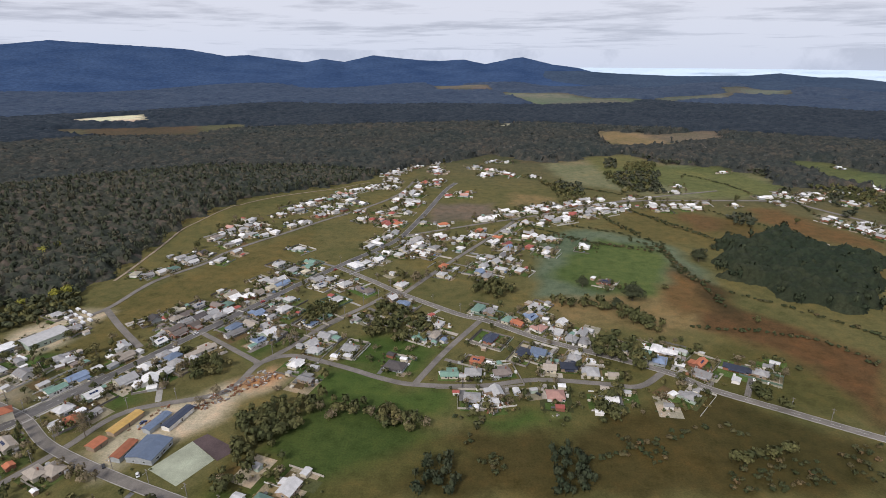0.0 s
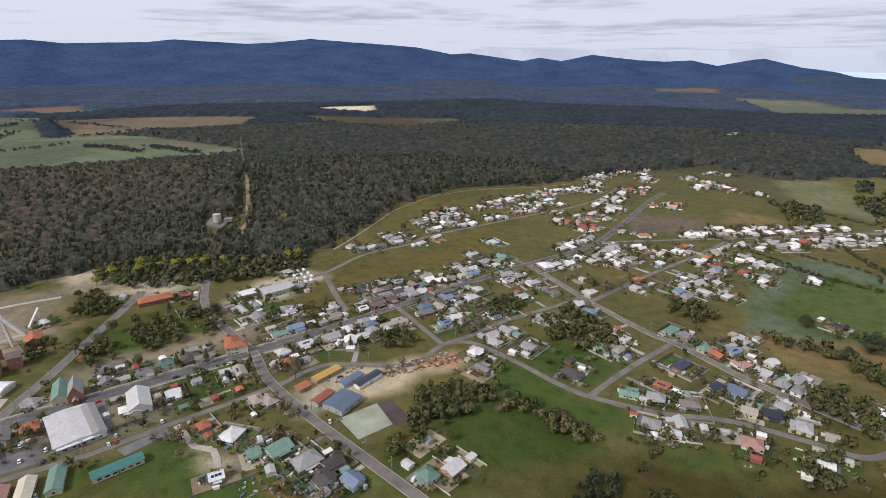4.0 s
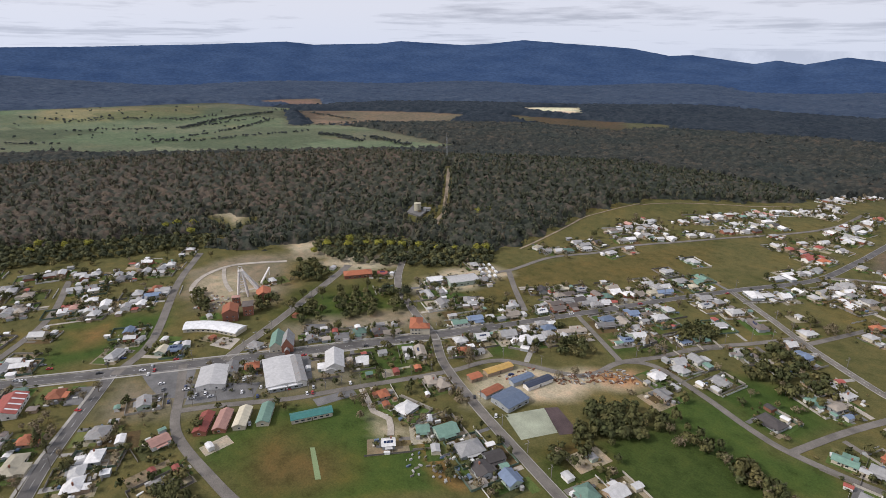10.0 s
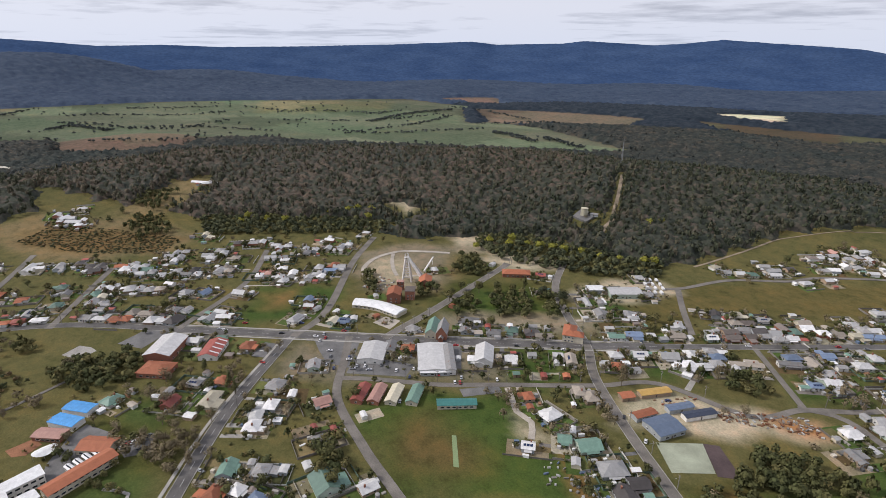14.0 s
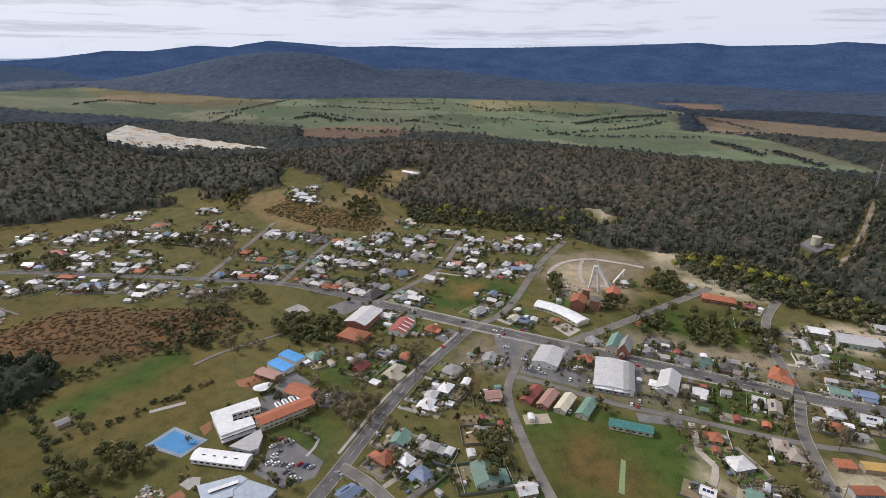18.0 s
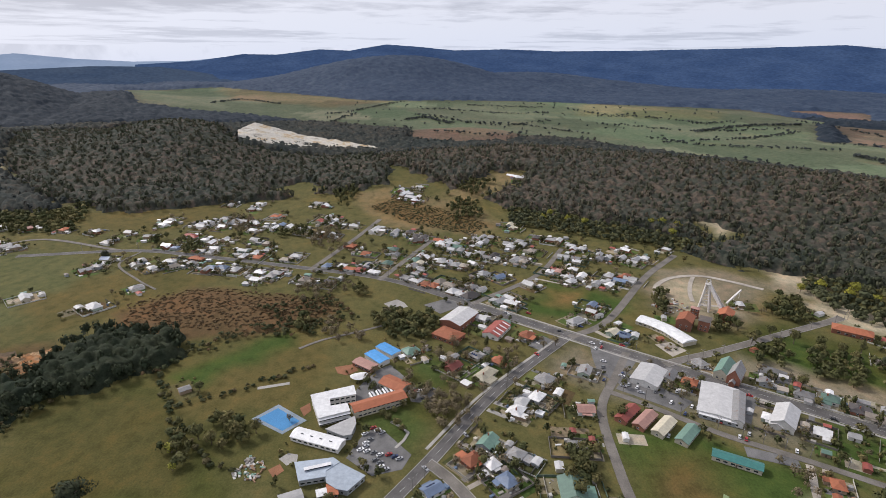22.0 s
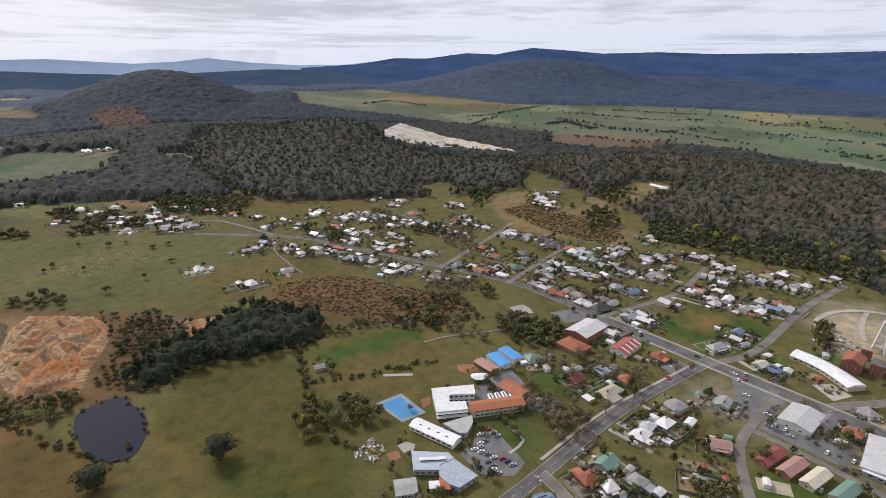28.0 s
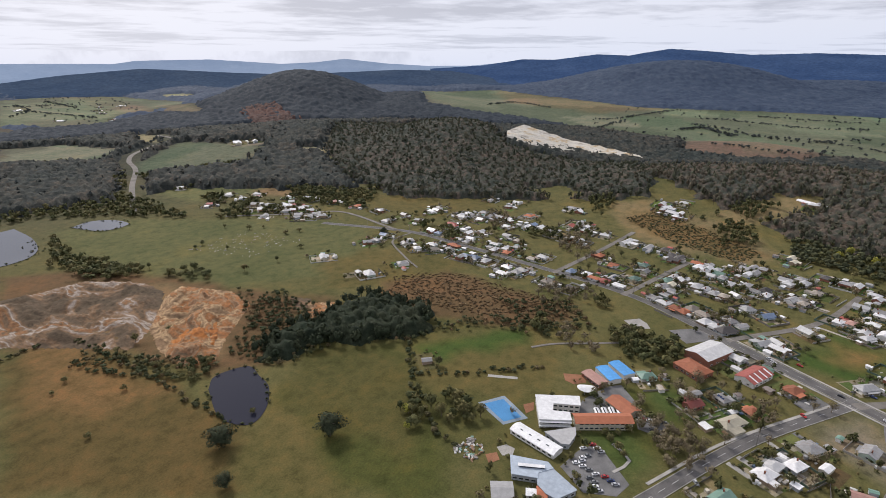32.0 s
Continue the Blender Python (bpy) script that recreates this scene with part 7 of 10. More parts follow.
outlying([(-78, 1178, 76, 10, 8.5, 'w'), (-56, 1128, 76, 13.5, 6.5, 'w'), (-43, 1173, 76, 11, 8.5, 'w'), (-57, 1079, 70, 12, 8.5, 'w'), (-50, 1063, 70, 13.5, 6.5, 'w'), (-53, 1041, 70, 13.5, 6.5, 'w'), (-46, 1030, 70, 12, 7.5, 'g'), (24, 1095, 76, 13.5, 6.5, 'w'), (67, 1158, 76, 10, 8.5, 'g'), (56, 1063, 76, 12, 8.5, 'w'), (39, 1025, 70, 13.5, 7.5, 'w'), (49, 1020, 70, 12, 8.5, 'g'), (76, 1042, 70, 10, 6.5, 'w'), (-133, 1033, 78, 10, 8.5, 'w'), (-127, 1056, 78, 12, 8.5, 'w'), (-116, 1063, 78, 9, 8.5, 'w'), (-93, 1094, 78, 9, 6.5, 'w'), (-140, 1005, 78, 13.5, 6.5, 'g')])
outlying([(-131, 976, 78, 11, 6.5, 'g'), (-130, 949, 49, 11, 7.5, 'w'), (-150, 909, 49, 13.5, 8.5, 'w'), (-129, 903, 78, 12, 8.5, 'w'), (-118, 908, 78, 12, 7.5, 'w'), (-79, 916, 78, 13.5, 7.5, 'w'), (-69, 938, 78, 10, 7.5, 'o'), (-45, 927, 72, 9, 6.5, 'p'), (-50, 962, 78, 10, 7.5, 'w'), (-43, 967, 72, 10, 7.5, 'w'), (-84, 876, 78, 12, 8.5, 'w'), (-75, 859, 78, 11, 7.5, 'w'), (-96, 854, 78, 13.5, 7.5, 'g'), (-172, 887, 49, 13.5, 7.5, 'w'), (-180, 879, 49, 13.5, 8.5, 'w'), (-197, 855, 49, 12, 8.5, 'p'), (-187, 843, 49, 10, 7.5, 'w'), (-205, 816, 52, 9, 7.5, 'n')])
outlying([(-175, 821, 58, 13.5, 8.5, 'w'), (-164, 809, 58, 10, 8.5, 'd'), (-174, 766, 58, 11, 8.5, 'd'), (-200, 734, 58, 13.5, 8.5, 'g'), (-102, 825, 58, 9, 8.5, 'w'), (-85, 810, 80, 10, 8.5, 'w'), (-82, 824, 80, 13.5, 7.5, 'w'), (-120, 756, 58, 11, 6.5, 'w'), (-102, 752, 80, 9, 7.5, 'r'), (-102, 778, 58, 12, 6.5, 'w'), (-81, 758, 80, 11, 6.5, 'g'), (-140, 722, 58, 12, 6.5, 'w'), (-106, 708, 76, 9, 7.5, 'r'), (-89, 704, 76, 12, 7.5, 'o'), (-5, 878, 80, 9, 6.5, 't'), (1, 859, 80, 13.5, 8.5, 'p'), (-54, 710, 76, 9, 7.5, 'g'), (-27, 703, 29, 13.5, 7.5, 'o')])
outlying([(-111, 612, 59, 13.5, 7.5, 'w'), (-106, 633, 59, 13.5, 6.5, 'w'), (-98, 644, 59, 9, 7.5, 'g'), (-92, 651, 76, 9, 6.5, 'w'), (-87, 667, 76, 9, 8.5, 'g'), (-103, 623, 59, 13.5, 6.5, 'w'), (-87, 590, 59, 10, 7.5, 'w'), (-59, 634, 76, 11, 8.5, 'g'), (-53, 624, 59, 11, 6.5, 'w'), (-58, 612, 59, 9, 7.5, 'w'), (-32, 657, 29, 11, 7.5, 'w'), (-26, 651, 29, 10, 7.5, 'w'), (13, 656, 62, 12, 7.5, 'w'), (36, 734, 28, 13.5, 7.5, 'w'), (59, 772, 28, 13.5, 8.5, 'w'), (95, 782, 28, 13.5, 6.5, 'w'), (106, 789, 32, 13.5, 8.5, 'w'), (113, 799, 32, 11, 7.5, 'w')])
outlying([(134, 812, 32, 10, 7.5, 'w'), (115, 742, 28, 12, 7.5, 'w'), (132, 734, 32, 13.5, 7.5, 'w'), (140, 729, 32, 13.5, 7.5, 'w'), (143, 757, 32, 9, 7.5, 'w'), (154, 760, 32, 13.5, 7.5, 'r'), (175, 820, 32, 9, 7.5, 'w'), (183, 837, 32, 13.5, 8.5, 'w'), (192, 841, 25, 10, 6.5, 'w'), (166, 769, 32, 11, 7.5, 'w'), (177, 767, 32, 11, 8.5, 'g'), (188, 779, 32, 11, 8.5, 'w'), (197, 785, 32, 11, 8.5, 'w'), (204, 770, 32, 12, 6.5, 'w'), (225, 811, 25, 13.5, 6.5, 'w'), (280, 794, 14, 9, 7.5, 'w'), (293, 785, 2, 11, 8.5, 'g'), (82, 668, 64, 12, 7.5, 'g')])
outlying([(96, 650, 64, 13.5, 8.5, 'w'), (97, 609, 62, 11, 6.5, 'w'), (53, 615, 62, 11, 6.5, 'b'), (60, 542, 62, 11, 7.5, 'w'), (513, 889, 0, 13.5, 7.5, 'w'), (555, 883, 0, 11, 7.5, 'w'), (524, 843, 117, 9, 6.5, 'w'), (550, 851, 117, 13.5, 8.5, 'w'), (587, 835, 115, 10, 7.5, 'w'), (608, 896, 117, 13.5, 6.5, 'w'), (508, 748, 117, 11, 6.5, 'w'), (520, 704, 117, 11, 6.5, 'w'), (539, 720, 117, 12, 8.5, 'w'), (532, 693, 117, 9, 6.5, 'w'), (654, 940, 0, 13.5, 7.5, 's'), (663, 932, 117, 11, 8.5, 's'), (680, 916, 117, 10, 7.5, 's'), (-298, 640, 57, 10, 6.5, 'w')])
outlying([(-303, 631, 57, 11, 8.5, 'm'), (-295, 655, 57, 10, 8.5, 'g'), (-280, 676, 57, 12, 7.5, 'g'), (-269, 670, 57, 10, 6.5, 'w'), (-273, 640, 57, 9, 8.5, 'w'), (-265, 647, 57, 10, 7.5, 'g'), (-278, 608, 57, 13.5, 6.5, 'w'), (-315, 563, 60, 11, 7.5, 'w'), (-315, 523, 60, 9, 8.5, 'w'), (-190, 504, 60, 11, 8.5, 'g'), (-185, 511, 60, 10, 7.5, 'w'), (-203, 469, 62, 11, 8.5, 'w'), (-167, 546, 60, 11, 7.5, 'n'), (-215, 465, 62, 11, 8.5, 'w'), (-223, 447, 62, 12, 7.5, 'm'), (-230, 424, 62, 12, 8.5, 'd'), (-616, -390, 103, 12, 6.5, 'g'), (-662, -397, 76, 12, 6.5, 'w')])
outlying([(-683, -397, 76, 10, 6.5, 'w'), (-587, -351, 82, 12, 8.5, 'w'), (-624, -343, 82, 13.5, 7.5, 'r'), (-667, -351, 82, 13.5, 8.5, 'w'), (-680, -347, 82, 10, 6.5, 'w'), (-694, -329, 82, 12, 8.5, 'g'), (-688, -313, 82, 13.5, 7.5, 'g'), (-675, -303, 82, 13.5, 7.5, 'g'), (-684, -285, 82, 10, 6.5, 'w'), (-662, -250, 79, 13.5, 7.5, 'w'), (-610, -317, 82, 9, 6.5, 'w'), (-572, -303, 82, 9, 6.5, 'w'), (-572, -240, 79, 13.5, 6.5, 'w'), (-515, -197, 76, 12, 8.5, 'g'), (-517, -273, 79, 9, 6.5, 'g'), (-469, -318, 55, 12, 8.5, 'g'), (-698, -180, 167, 9, 6.5, 'w'), (-773, -224, 167, 13.5, 7.5, 'w')])
outlying([(-763, -210, 167, 10, 8.5, 'w'), (-539, -134, 76, 9, 8.5, 'w'), (-638, -56, 161, 13.5, 7.5, 'd'), (-570, -48, 161, 9, 8.5, 'w'), (-553, -53, 161, 9, 7.5, 'c'), (-537, -52, 161, 10, 7.5, 'g'), (-620, -35, 161, 13.5, 7.5, 'w'), (-599, -21, 161, 9, 7.5, 'w'), (-622, 12, 161, 10, 6.5, 'w'), (-549, -5, 161, 9, 8.5, 't'), (-558, 4, 137, 9, 6.5, 'w'), (-614, 48, 155, 10, 7.5, 'w'), (-684, 55, 155, 10, 6.5, 'c'), (-571, 51, 155, 12, 8.5, 'w'), (-639, 108, 155, 13.5, 7.5, 'w'), (-611, 121, 155, 9, 7.5, 'w'), (-548, 110, 155, 10, 7.5, 'w'), (-529, 116, 155, 13.5, 8.5, 'w')])
outlying([(-520, 153, 149, 13.5, 7.5, 'b'), (-511, 127, 149, 9, 7.5, 'g'), (-471, 39, 137, 11, 6.5, 'w'), (-448, 110, 149, 9, 6.5, 'w'), (-489, 13, 137, 9, 6.5, 'w'), (-805, -103, 167, 9, 6.5, 'w'), (-800, -78, 167, 12, 6.5, 'w'), (-787, -83, 167, 9, 8.5, 'w'), (-875, 78, 167, 13.5, 7.5, 'w'), (-868, 91, 155, 11, 6.5, 'w'), (-661, -112, 167, 11, 6.5, 'w')])
outlying([(-891, -1679, 30, 34, 14, 's'), (-843, -1003, 50, 30, 12, 's'), (-870, -980, 50, 16, 10, 'w'), (-1406, -2371, 20, 16, 10, 'w'), (-1333, -2400, 80, 14, 9, 'w'), (-1606, -3088, 20, 18, 10, 'w'), (-1531, -3312, 50, 18, 10, 'w'), (-1056, -2446, 10, 20, 10, 's'), (-995, -2037, 40, 20, 10, 'w'), (-1079, -1869, 20, 16, 9, 'w'), (-1250, -2250, 70, 14, 9, 'w'), (-1180, -2120, 10, 14, 9, 'q')])

# sheds, carports and lean-tos in the yards behind the houses
r_shed = random.Random(19)
taken = np.array(SITES)
shed_xy = []
for x, y, turn, w, d in list(ALL_LOTS):
    if w * d < 44:
        continue
    for go in range(r_shed.choice((1, 1, 2, 2, 3))):
        a = radians(turn + r_shed.choice((0, 90, 180, 270)) + r_shed.uniform(-28, 28))
        far_off = max(w, d) / 2 + r_shed.uniform(4.0, 11.0)
        px, py = x + math.cos(a) * far_off, y + math.sin(a) * far_off
        size = r_shed.uniform(3.2, 6.5)
        if (np.hypot(taken[:, 0] - px, taken[:, 1] - py) < taken[:, 2] * 0.85 + size * 0.6).any() or any(math.hypot(px - q[0], py - q[1]) < 7 for q in shed_xy):
            continue
        if road_gap(px, py) < 4.5 or any(inside(np.array(px), np.array(py), q) for q in OPEN):
            continue
        shed_xy.append((px, py))
        far_building(px, py, turn + r_shed.choice((0, 90)) + r_shed.uniform(-4, 4), size, size * r_shed.uniform(0.6, 0.9), 2.3, 0.5, True, ROOFS[r_shed.choice("wwqqggtmrns")][0], WALLS[r_shed.choice((0, 1, 2, 2, 4))][0])

far_v, far_f, far_m = [], [], []
far_me = bpy.data.meshes.new("outlying_houses")
for slot, (mat_name, (vs, fs)) in enumerate(sorted(FAR_SHAPES.items())):
    far_me.materials.append(bpy.data.materials[mat_name])
    far_f += [tuple(i + len(far_v) for i in f) for f in fs]
    far_v += vs
    far_m += [slot] * len(fs)
far_me.from_pydata(far_v, [], far_f)
far_me.polygons.foreach_set("material_index", far_m)
tagged(new("outlying_houses", far_me), "scattered pale-roofed houses at the far edge of town", "houses", kind="stuff")



# ---- the larger buildings of the town ----
S = WALLS
ROOF = {k: v[0] for k, v in ROOFS.items()}
building("supermarket", "large grey flat-gabled store with pale walls on the main street", "shop", -317.8, 167.2, 155, 37.6, 22.6, 4.0, 0.8, ROOF["q"], S[0][0], True, 5, 4, 2, 1, True, win=WINDOW_WIDE)
building("loading_annexe", "low pale lean-to along the back of the store", "annexe", -301, 160, 65, 21, 4.5, 3.0, 0.4, ROOF["s"], S[2][0], True, 4, 0, 0)
building("store_wing", "brighter grey gabled bay along the side of the store", "shop", -311, 177, 155, 36, 7, 4.3, 1.2, ROOF["g"], S[0][0], True, 0, 3, 1)
building("shop", "wide pale metal-roofed hardware shop beside the car park", "shop", -346.1, 130.4, 147, 25.4, 18.8, 3.8, 1.8, ROOF["w"], S[0][0], True, 3, 3, 2)
building("hall", "tall pale green gabled hall beside the church", "hall", -357.3, 187.4, 144, 22.6, 9.4, 5.0, 3.8, ROOF["n"], S[1][0], True, 4, 4, 2, 1, True, win=WINDOW_TALL)
church = building("church", "red brick church with a steep grey slate roof", "church", -349.1, 192.0, 144, 16.9, 8.5, 5.8, 6.2, ROOF["g"], M_BRICK, True, 4, 4, 1, 1, False, win=WINDOW_TALL)
placed("porch", wall_mesh(3.5, 3.4, 3.2, 1.8, True, M_BRICK), church, -9 - 1.5, 0, 0, 0, "red brick porch")
placed("porch_roof", roof_mesh(3.5, 3.4, 3.2, 1.8, True, ROOF["g"], 0.3), church, -9 - 1.5, 0, 0)
chapel = building("hall", "grey gabled hall with pale walls and side wing", "hall", -302.3, 202.2, 145, 23.5, 13.2, 4.6, 3.6, ROOF["w"], S[0][0], True, 4, 4, 2, 1, True, win=WINDOW_TALL)
building("annexe", "low grey annexe behind the gabled hall", "annexe", -298.1, 195.4, 145, 10.3, 7.5, 3, 1.6, ROOF["w"], S[0][0], True, 2, 2, 0)
hotel = building("hotel", "two-storey cream corner hotel with an orange hipped roof", "hotel", -298.3, 281.8, 135, 18.5, 10.0, 6.4, 3.0, ROOF["o"], S[1][0], False, 6, 5, 3, 2, True, True)
placed("wing", wall_mesh(8, 10, 6.2, 2.6, False, S[1][0]), hotel, -5, -6, 0, 0)
placed("wing_roof", roof_mesh(10, 8, 6.2, 2.7, False, ROOF["o"]), hotel, -5, -6, 0, 90, "orange hipped roof")
building("depot", "long grey industrial shed on a gravel yard", "warehouse", -337.1, 382.0, 62, 30.1, 16.9, 4.6, 1.6, ROOF["w"], S[5][0], True, 4, 3, 1)
building("depot", "pale skillion shed joined to the depot", "warehouse", -355.5, 362.4, 62, 15, 11.3, 4.5, 1.5, ROOF["s"], S[2][0], True, 2, 2, 1)
building("hall", "long low hall with an orange tiled roof", "hall", -424.2, 319.1, 58, 28.2, 12.2, 4, 2.6, ROOF["o"], M_BRICK, False, 5, 5, 1)
building("store_shed", "long shed with a golden yellow roof in the timber yard", "shed", -209.7, 279.5, 73, 22.0, 6.2, 3.0, 0.8, ROOF["y"], S[4][0], True, 0, 0, 0)
building("store_shed", "shed with a rust-orange roof in the timber yard", "shed", -215.4, 259.7, 73, 9.0, 6.6, 3.0, 0.8, ROOF["o"], S[4][0], True, 0, 0, 0)
building("workshop", "wide workshop with a blue metal roof", "workshop", -181.0, 255.4, 82, 19.0, 16.5, 3.8, 1.3, ROOF["b"], S[2][0], True, 3, 3, 2)
building("workshop", "workshop bay with an orange metal roof", "workshop", -195.5, 254.4, 82, 15.5, 6.0, 3.4, 0.8, ROOF["o"], S[2][0], True, 2, 0, 0)
building("store_shed", "long open shed with a blue roof", "shed", -190.0, 280.6, 75, 18.0, 5.6, 3.2, 0.7, ROOF["b"], S[2][0], True, 0, 0, 0)
building("store_shed", "long shed with a dark blue roof and pale side", "shed", -179.2, 285.6, 75, 22.0, 5.8, 3.2, 0.7, ROOF["k"], S[0][0], True, 0, 0, 0)
for ux, uy, code, word in ((-301.5, 103.8, "r", "red"), (-295.6, 113.2, "p", "faded pink"), (-289.7, 123.1, "c", "cream"), (-282.8, 135, "n", "sage green")):
    building("unit_block", "long single-storey unit block with a %s roof" % word, "units", ux, uy, 139, 19.5, 7.6, 2.9, 1.7, ROOF[code], S[3][0] if code in "rp" else S[1][0], True, 5, 5, 1, 1, True, False, "unit blocks")
club = building("clubhouse", "low clubhouse with a teal roof beside the oval", "clubhouse", -261.5, 154.9, 64, 25.4, 7, 3.2, 1.4, ROOF["x"], S[1][0], True, 6, 5, 1, win=WINDOW_WIDE)
hall = building("sports_hall", "large brick sports hall with a pale metal roof", "hall", -423.4, -6.8, 150, 30.1, 19.7, 6.0, 2.4, ROOF["w"], M_BRICK, True, 4, 4, 2)
building("hall", "wide low building with an orange hipped roof", "hall", -395.7, -14.7, 56, 21.6, 16, 4, 2.6, ROOF["o"], M_BRICK, False, 4, 3, 2)
fire = building("fire_station", "white hall with a striped red metal roof", "hall", -406.6, 24.4, 152, 24.4, 14.1, 3.8, 2.4, ROOF["r"], S[0][0], True, 4, 4, 2)
for i in range(4):
    k = -9 + i * 6
    placed("skylight", add_mesh("skylight", [(k, -7.5, 4.04), (k + 1.4, -7.5, 4.04), (k + 1.4, -0.6, 6.36), (k, -0.6, 6.36)], [(0, 1, 2, 3)], ROOF["s"]), fire, 0, 0, 0, 0, "pale translucent roof strip")

M_BARKCHIP = asphalt_material("red_bark_chips", (0.26, 0.12, 0.065), 0.3)


def slab(name, label, category, pts, mat, lift=0.12, thick=0.35):
    n = len(pts)
    vs = [(x, y, zat(x, y) + lift) for x, y in pts] + [(x, y, zat(x, y) + lift - thick) for x, y in pts]
    fs = [tuple(range(n))] + [(i, n + i, n + (i + 1) % n, (i + 1) % n) for i in range(n)]
    me = add_mesh(name, vs, fs, mat)
    if me.polygons[0].normal.z < 0:
        me.flip_normals()
    return setting(name, me, label, category)


# the school
def prism(name, label, category, pts, top, roof, wall, over=0.45, thick=0.3, base=-0.6, group=""):
    """A flat-roofed building over a footprint pts."""
    ob = tagged(new(name), label, category, group)
    p = np.array(pts, float)
    mid = p.mean(0)
    ob.matrix_world = pose(mid[0], mid[1], 0)
    p -= mid
    if sum(a[0] * c[1] - c[0] * a[1] for a, c in zip(p, np.roll(p, -1, 0))) < 0:
        p = p[::-1]
    n = len(p)
    part("wall", add_mesh("wall", [(x, y, z) for z in (base, top - 0.02) for x, y in p], [(k, (k + 1) % n, n + (k + 1) % n, n + k) for k in range(n)], wall), ob)
    e0, e1 = p - np.roll(p, 1, 0), np.roll(p, -1, 0) - p
    e0, e1 = e0 / np.hypot(*e0.T)[:, None], e1 / np.hypot(*e1.T)[:, None]
    out = np.stack([e0[:, 1] + e1[:, 1], -e0[:, 0] - e1[:, 0]], 1)
    out /= np.maximum(0.6, (1 + (e0 * e1).sum(1)))[:, None]
    q = p + out * over
    part("roof", add_mesh("roof", [(x, y, z) for z in (top, top + thick) for x, y in q], [(k, (k + 1) % n, n + (k + 1) % n, n + k) for k in range(n)] + [tuple(range(n, 2 * n)), tuple(range(n - 1, -1, -1))], roof), ob)
    SITES.append((mid[0], mid[1], float(np.hypot(*p.T).max()) * 0.8))
    for k in range(n):
        a, c = p[k], p[(k + 1) % n]
        ln = math.hypot(*(c - a))
        for s in range(max(1, int(top // 3.2))):
            for u in range(int(ln / 3.4)):
                m = a + (c - a) * ((u + 0.5) / int(ln / 3.4))
                placed("window", WINDOW_WIDE if ln > 9 else WINDOW, ob, m[0], m[1], 0.9 + 3.1 * s, math.degrees(math.atan2(c[1] - a[1], c[0] - a[0])))
    return ob


def vaulted(name, label, category, x, y, turn, w, d, h, rise, roof, wall):
    """A long low hall under one arched roof."""
    ob = tagged(new(name), label, category)
    ob.matrix_world = pose(x, y, zat(x, y), 0, 0, turn)
    SITES.append((x, y, w / 2))
    arc = [(-d / 2 - 0.4 + (d + 0.8) * k / 8, h + rise * math.sin(math.pi * k / 8)) for k in range(9)]
    vs = [(sx * (w / 2 + 0.4), q[0], q[1] - t) for sx in (-1, 1) for t in (0, 0.2) for q in arc]
    fs = [(k, 18 + k, 19 + k, k + 1) for k in range(8)] + [(10 + k, 28 + k, 27 + k, 9 + k) for k in range(8)]
    fs += [(k, k + 1, 10 + k, 9 + k) for k in range(8)] + [(27 + k, 28 + k, 19 + k, 18 + k) for k in range(8)] + [(0, 9, 27, 18), (8, 26, 35, 17)]
    part("roof", add_mesh("roof", vs, fs, roof, False), ob)
    part("wall", wall_mesh(w, d, h + 0.1, 0, False, wall), ob)
    for sx in (-1, 1):
        part("end_wall", add_mesh("end_wall", [(sx * w / 2, q[0] * d / (d + 0.8), q[1] - 0.1) for q in arc] , [tuple(range(9)) if sx < 0 else tuple(range(8, -1, -1))], wall), ob)
    for side, turned in ((-1, 0), (1, 180)):
        for k in range(8):
            placed("window", WINDOW_WIDE, ob, (k - 3.5) * w / 8.4, side * d / 2, 1.0, turned)
    for k in range(4):
        placed("skylight", cached("vault_light", lambda: boxes("skylight", m_glass, (-1.0, 1.0, -0.35, 0.35, 0, 0.12))), ob, (k - 1.5) * w / 5, -d * 0.16, h + rise * 0.9, 0, "dark skylight")
    return ob


building("school_block", "long two-storey school wing with an orange roof", "school", -300.3, -56.0, 120, 35, 9.4, 5.4, 1.5, ROOF["o"], S[1][0], True, 10, 9, 2, 2, True, False, over=0.8, win=WINDOW_WIDE)
building("school_block", "school wing with a broad orange gabled roof", "school", -323.0, -48.6, 57, 19, 12.0, 3.6, 2.0, ROOF["o"], S[1][0], True, 4, 4, 2, win=WINDOW_WIDE)
flat = prism("school_block", "white two-storey school block round a court", "school", [(-301.4, -100.6), (-314.0, -75.3), (-304.9, -72.0), (-298.5, -88.0), (-290.4, -85.4), (-294.0, -75.5), (-287.2, -72.3), (-278.6, -89.5)], 6.4, ROOF["s"], S[0][0])
band_turn = math.degrees(math.atan2(17.2, -8.6))
for k, zz in enumerate((0.6, 3.6)):
    fx, fy = -282.9 + 0.9 * 0.35 - flat.location[0], -80.9 + 0.44 * 0.35 - flat.location[1]
    placed("window_band", boxes("window_band", m_glass, (-9.4, 9.4, -0.12, 0.12, zz, zz + 1.5)), flat, fx, fy, 0, band_turn, "long dark strip of glazing")
    placed("sun_hood", boxes("sun_hood", ROOF["s"], (-10.0, 10.0, -1.6, 0.1, zz + 1.7, zz + 1.95)), flat, fx, fy, 0, band_turn, "white projecting sun hood")
for k in range(4):
    cx, cy = -304.9 - k * 2.6, -60.3 + k * 4.0
    vaulted("walkway_roof", "small white arched roof beside the orange wing", "school", cx - 4.4, cy - 1.2, 30, 6.5, 2.8, 2.8, 0.7, ROOF["s"], S[0][0])
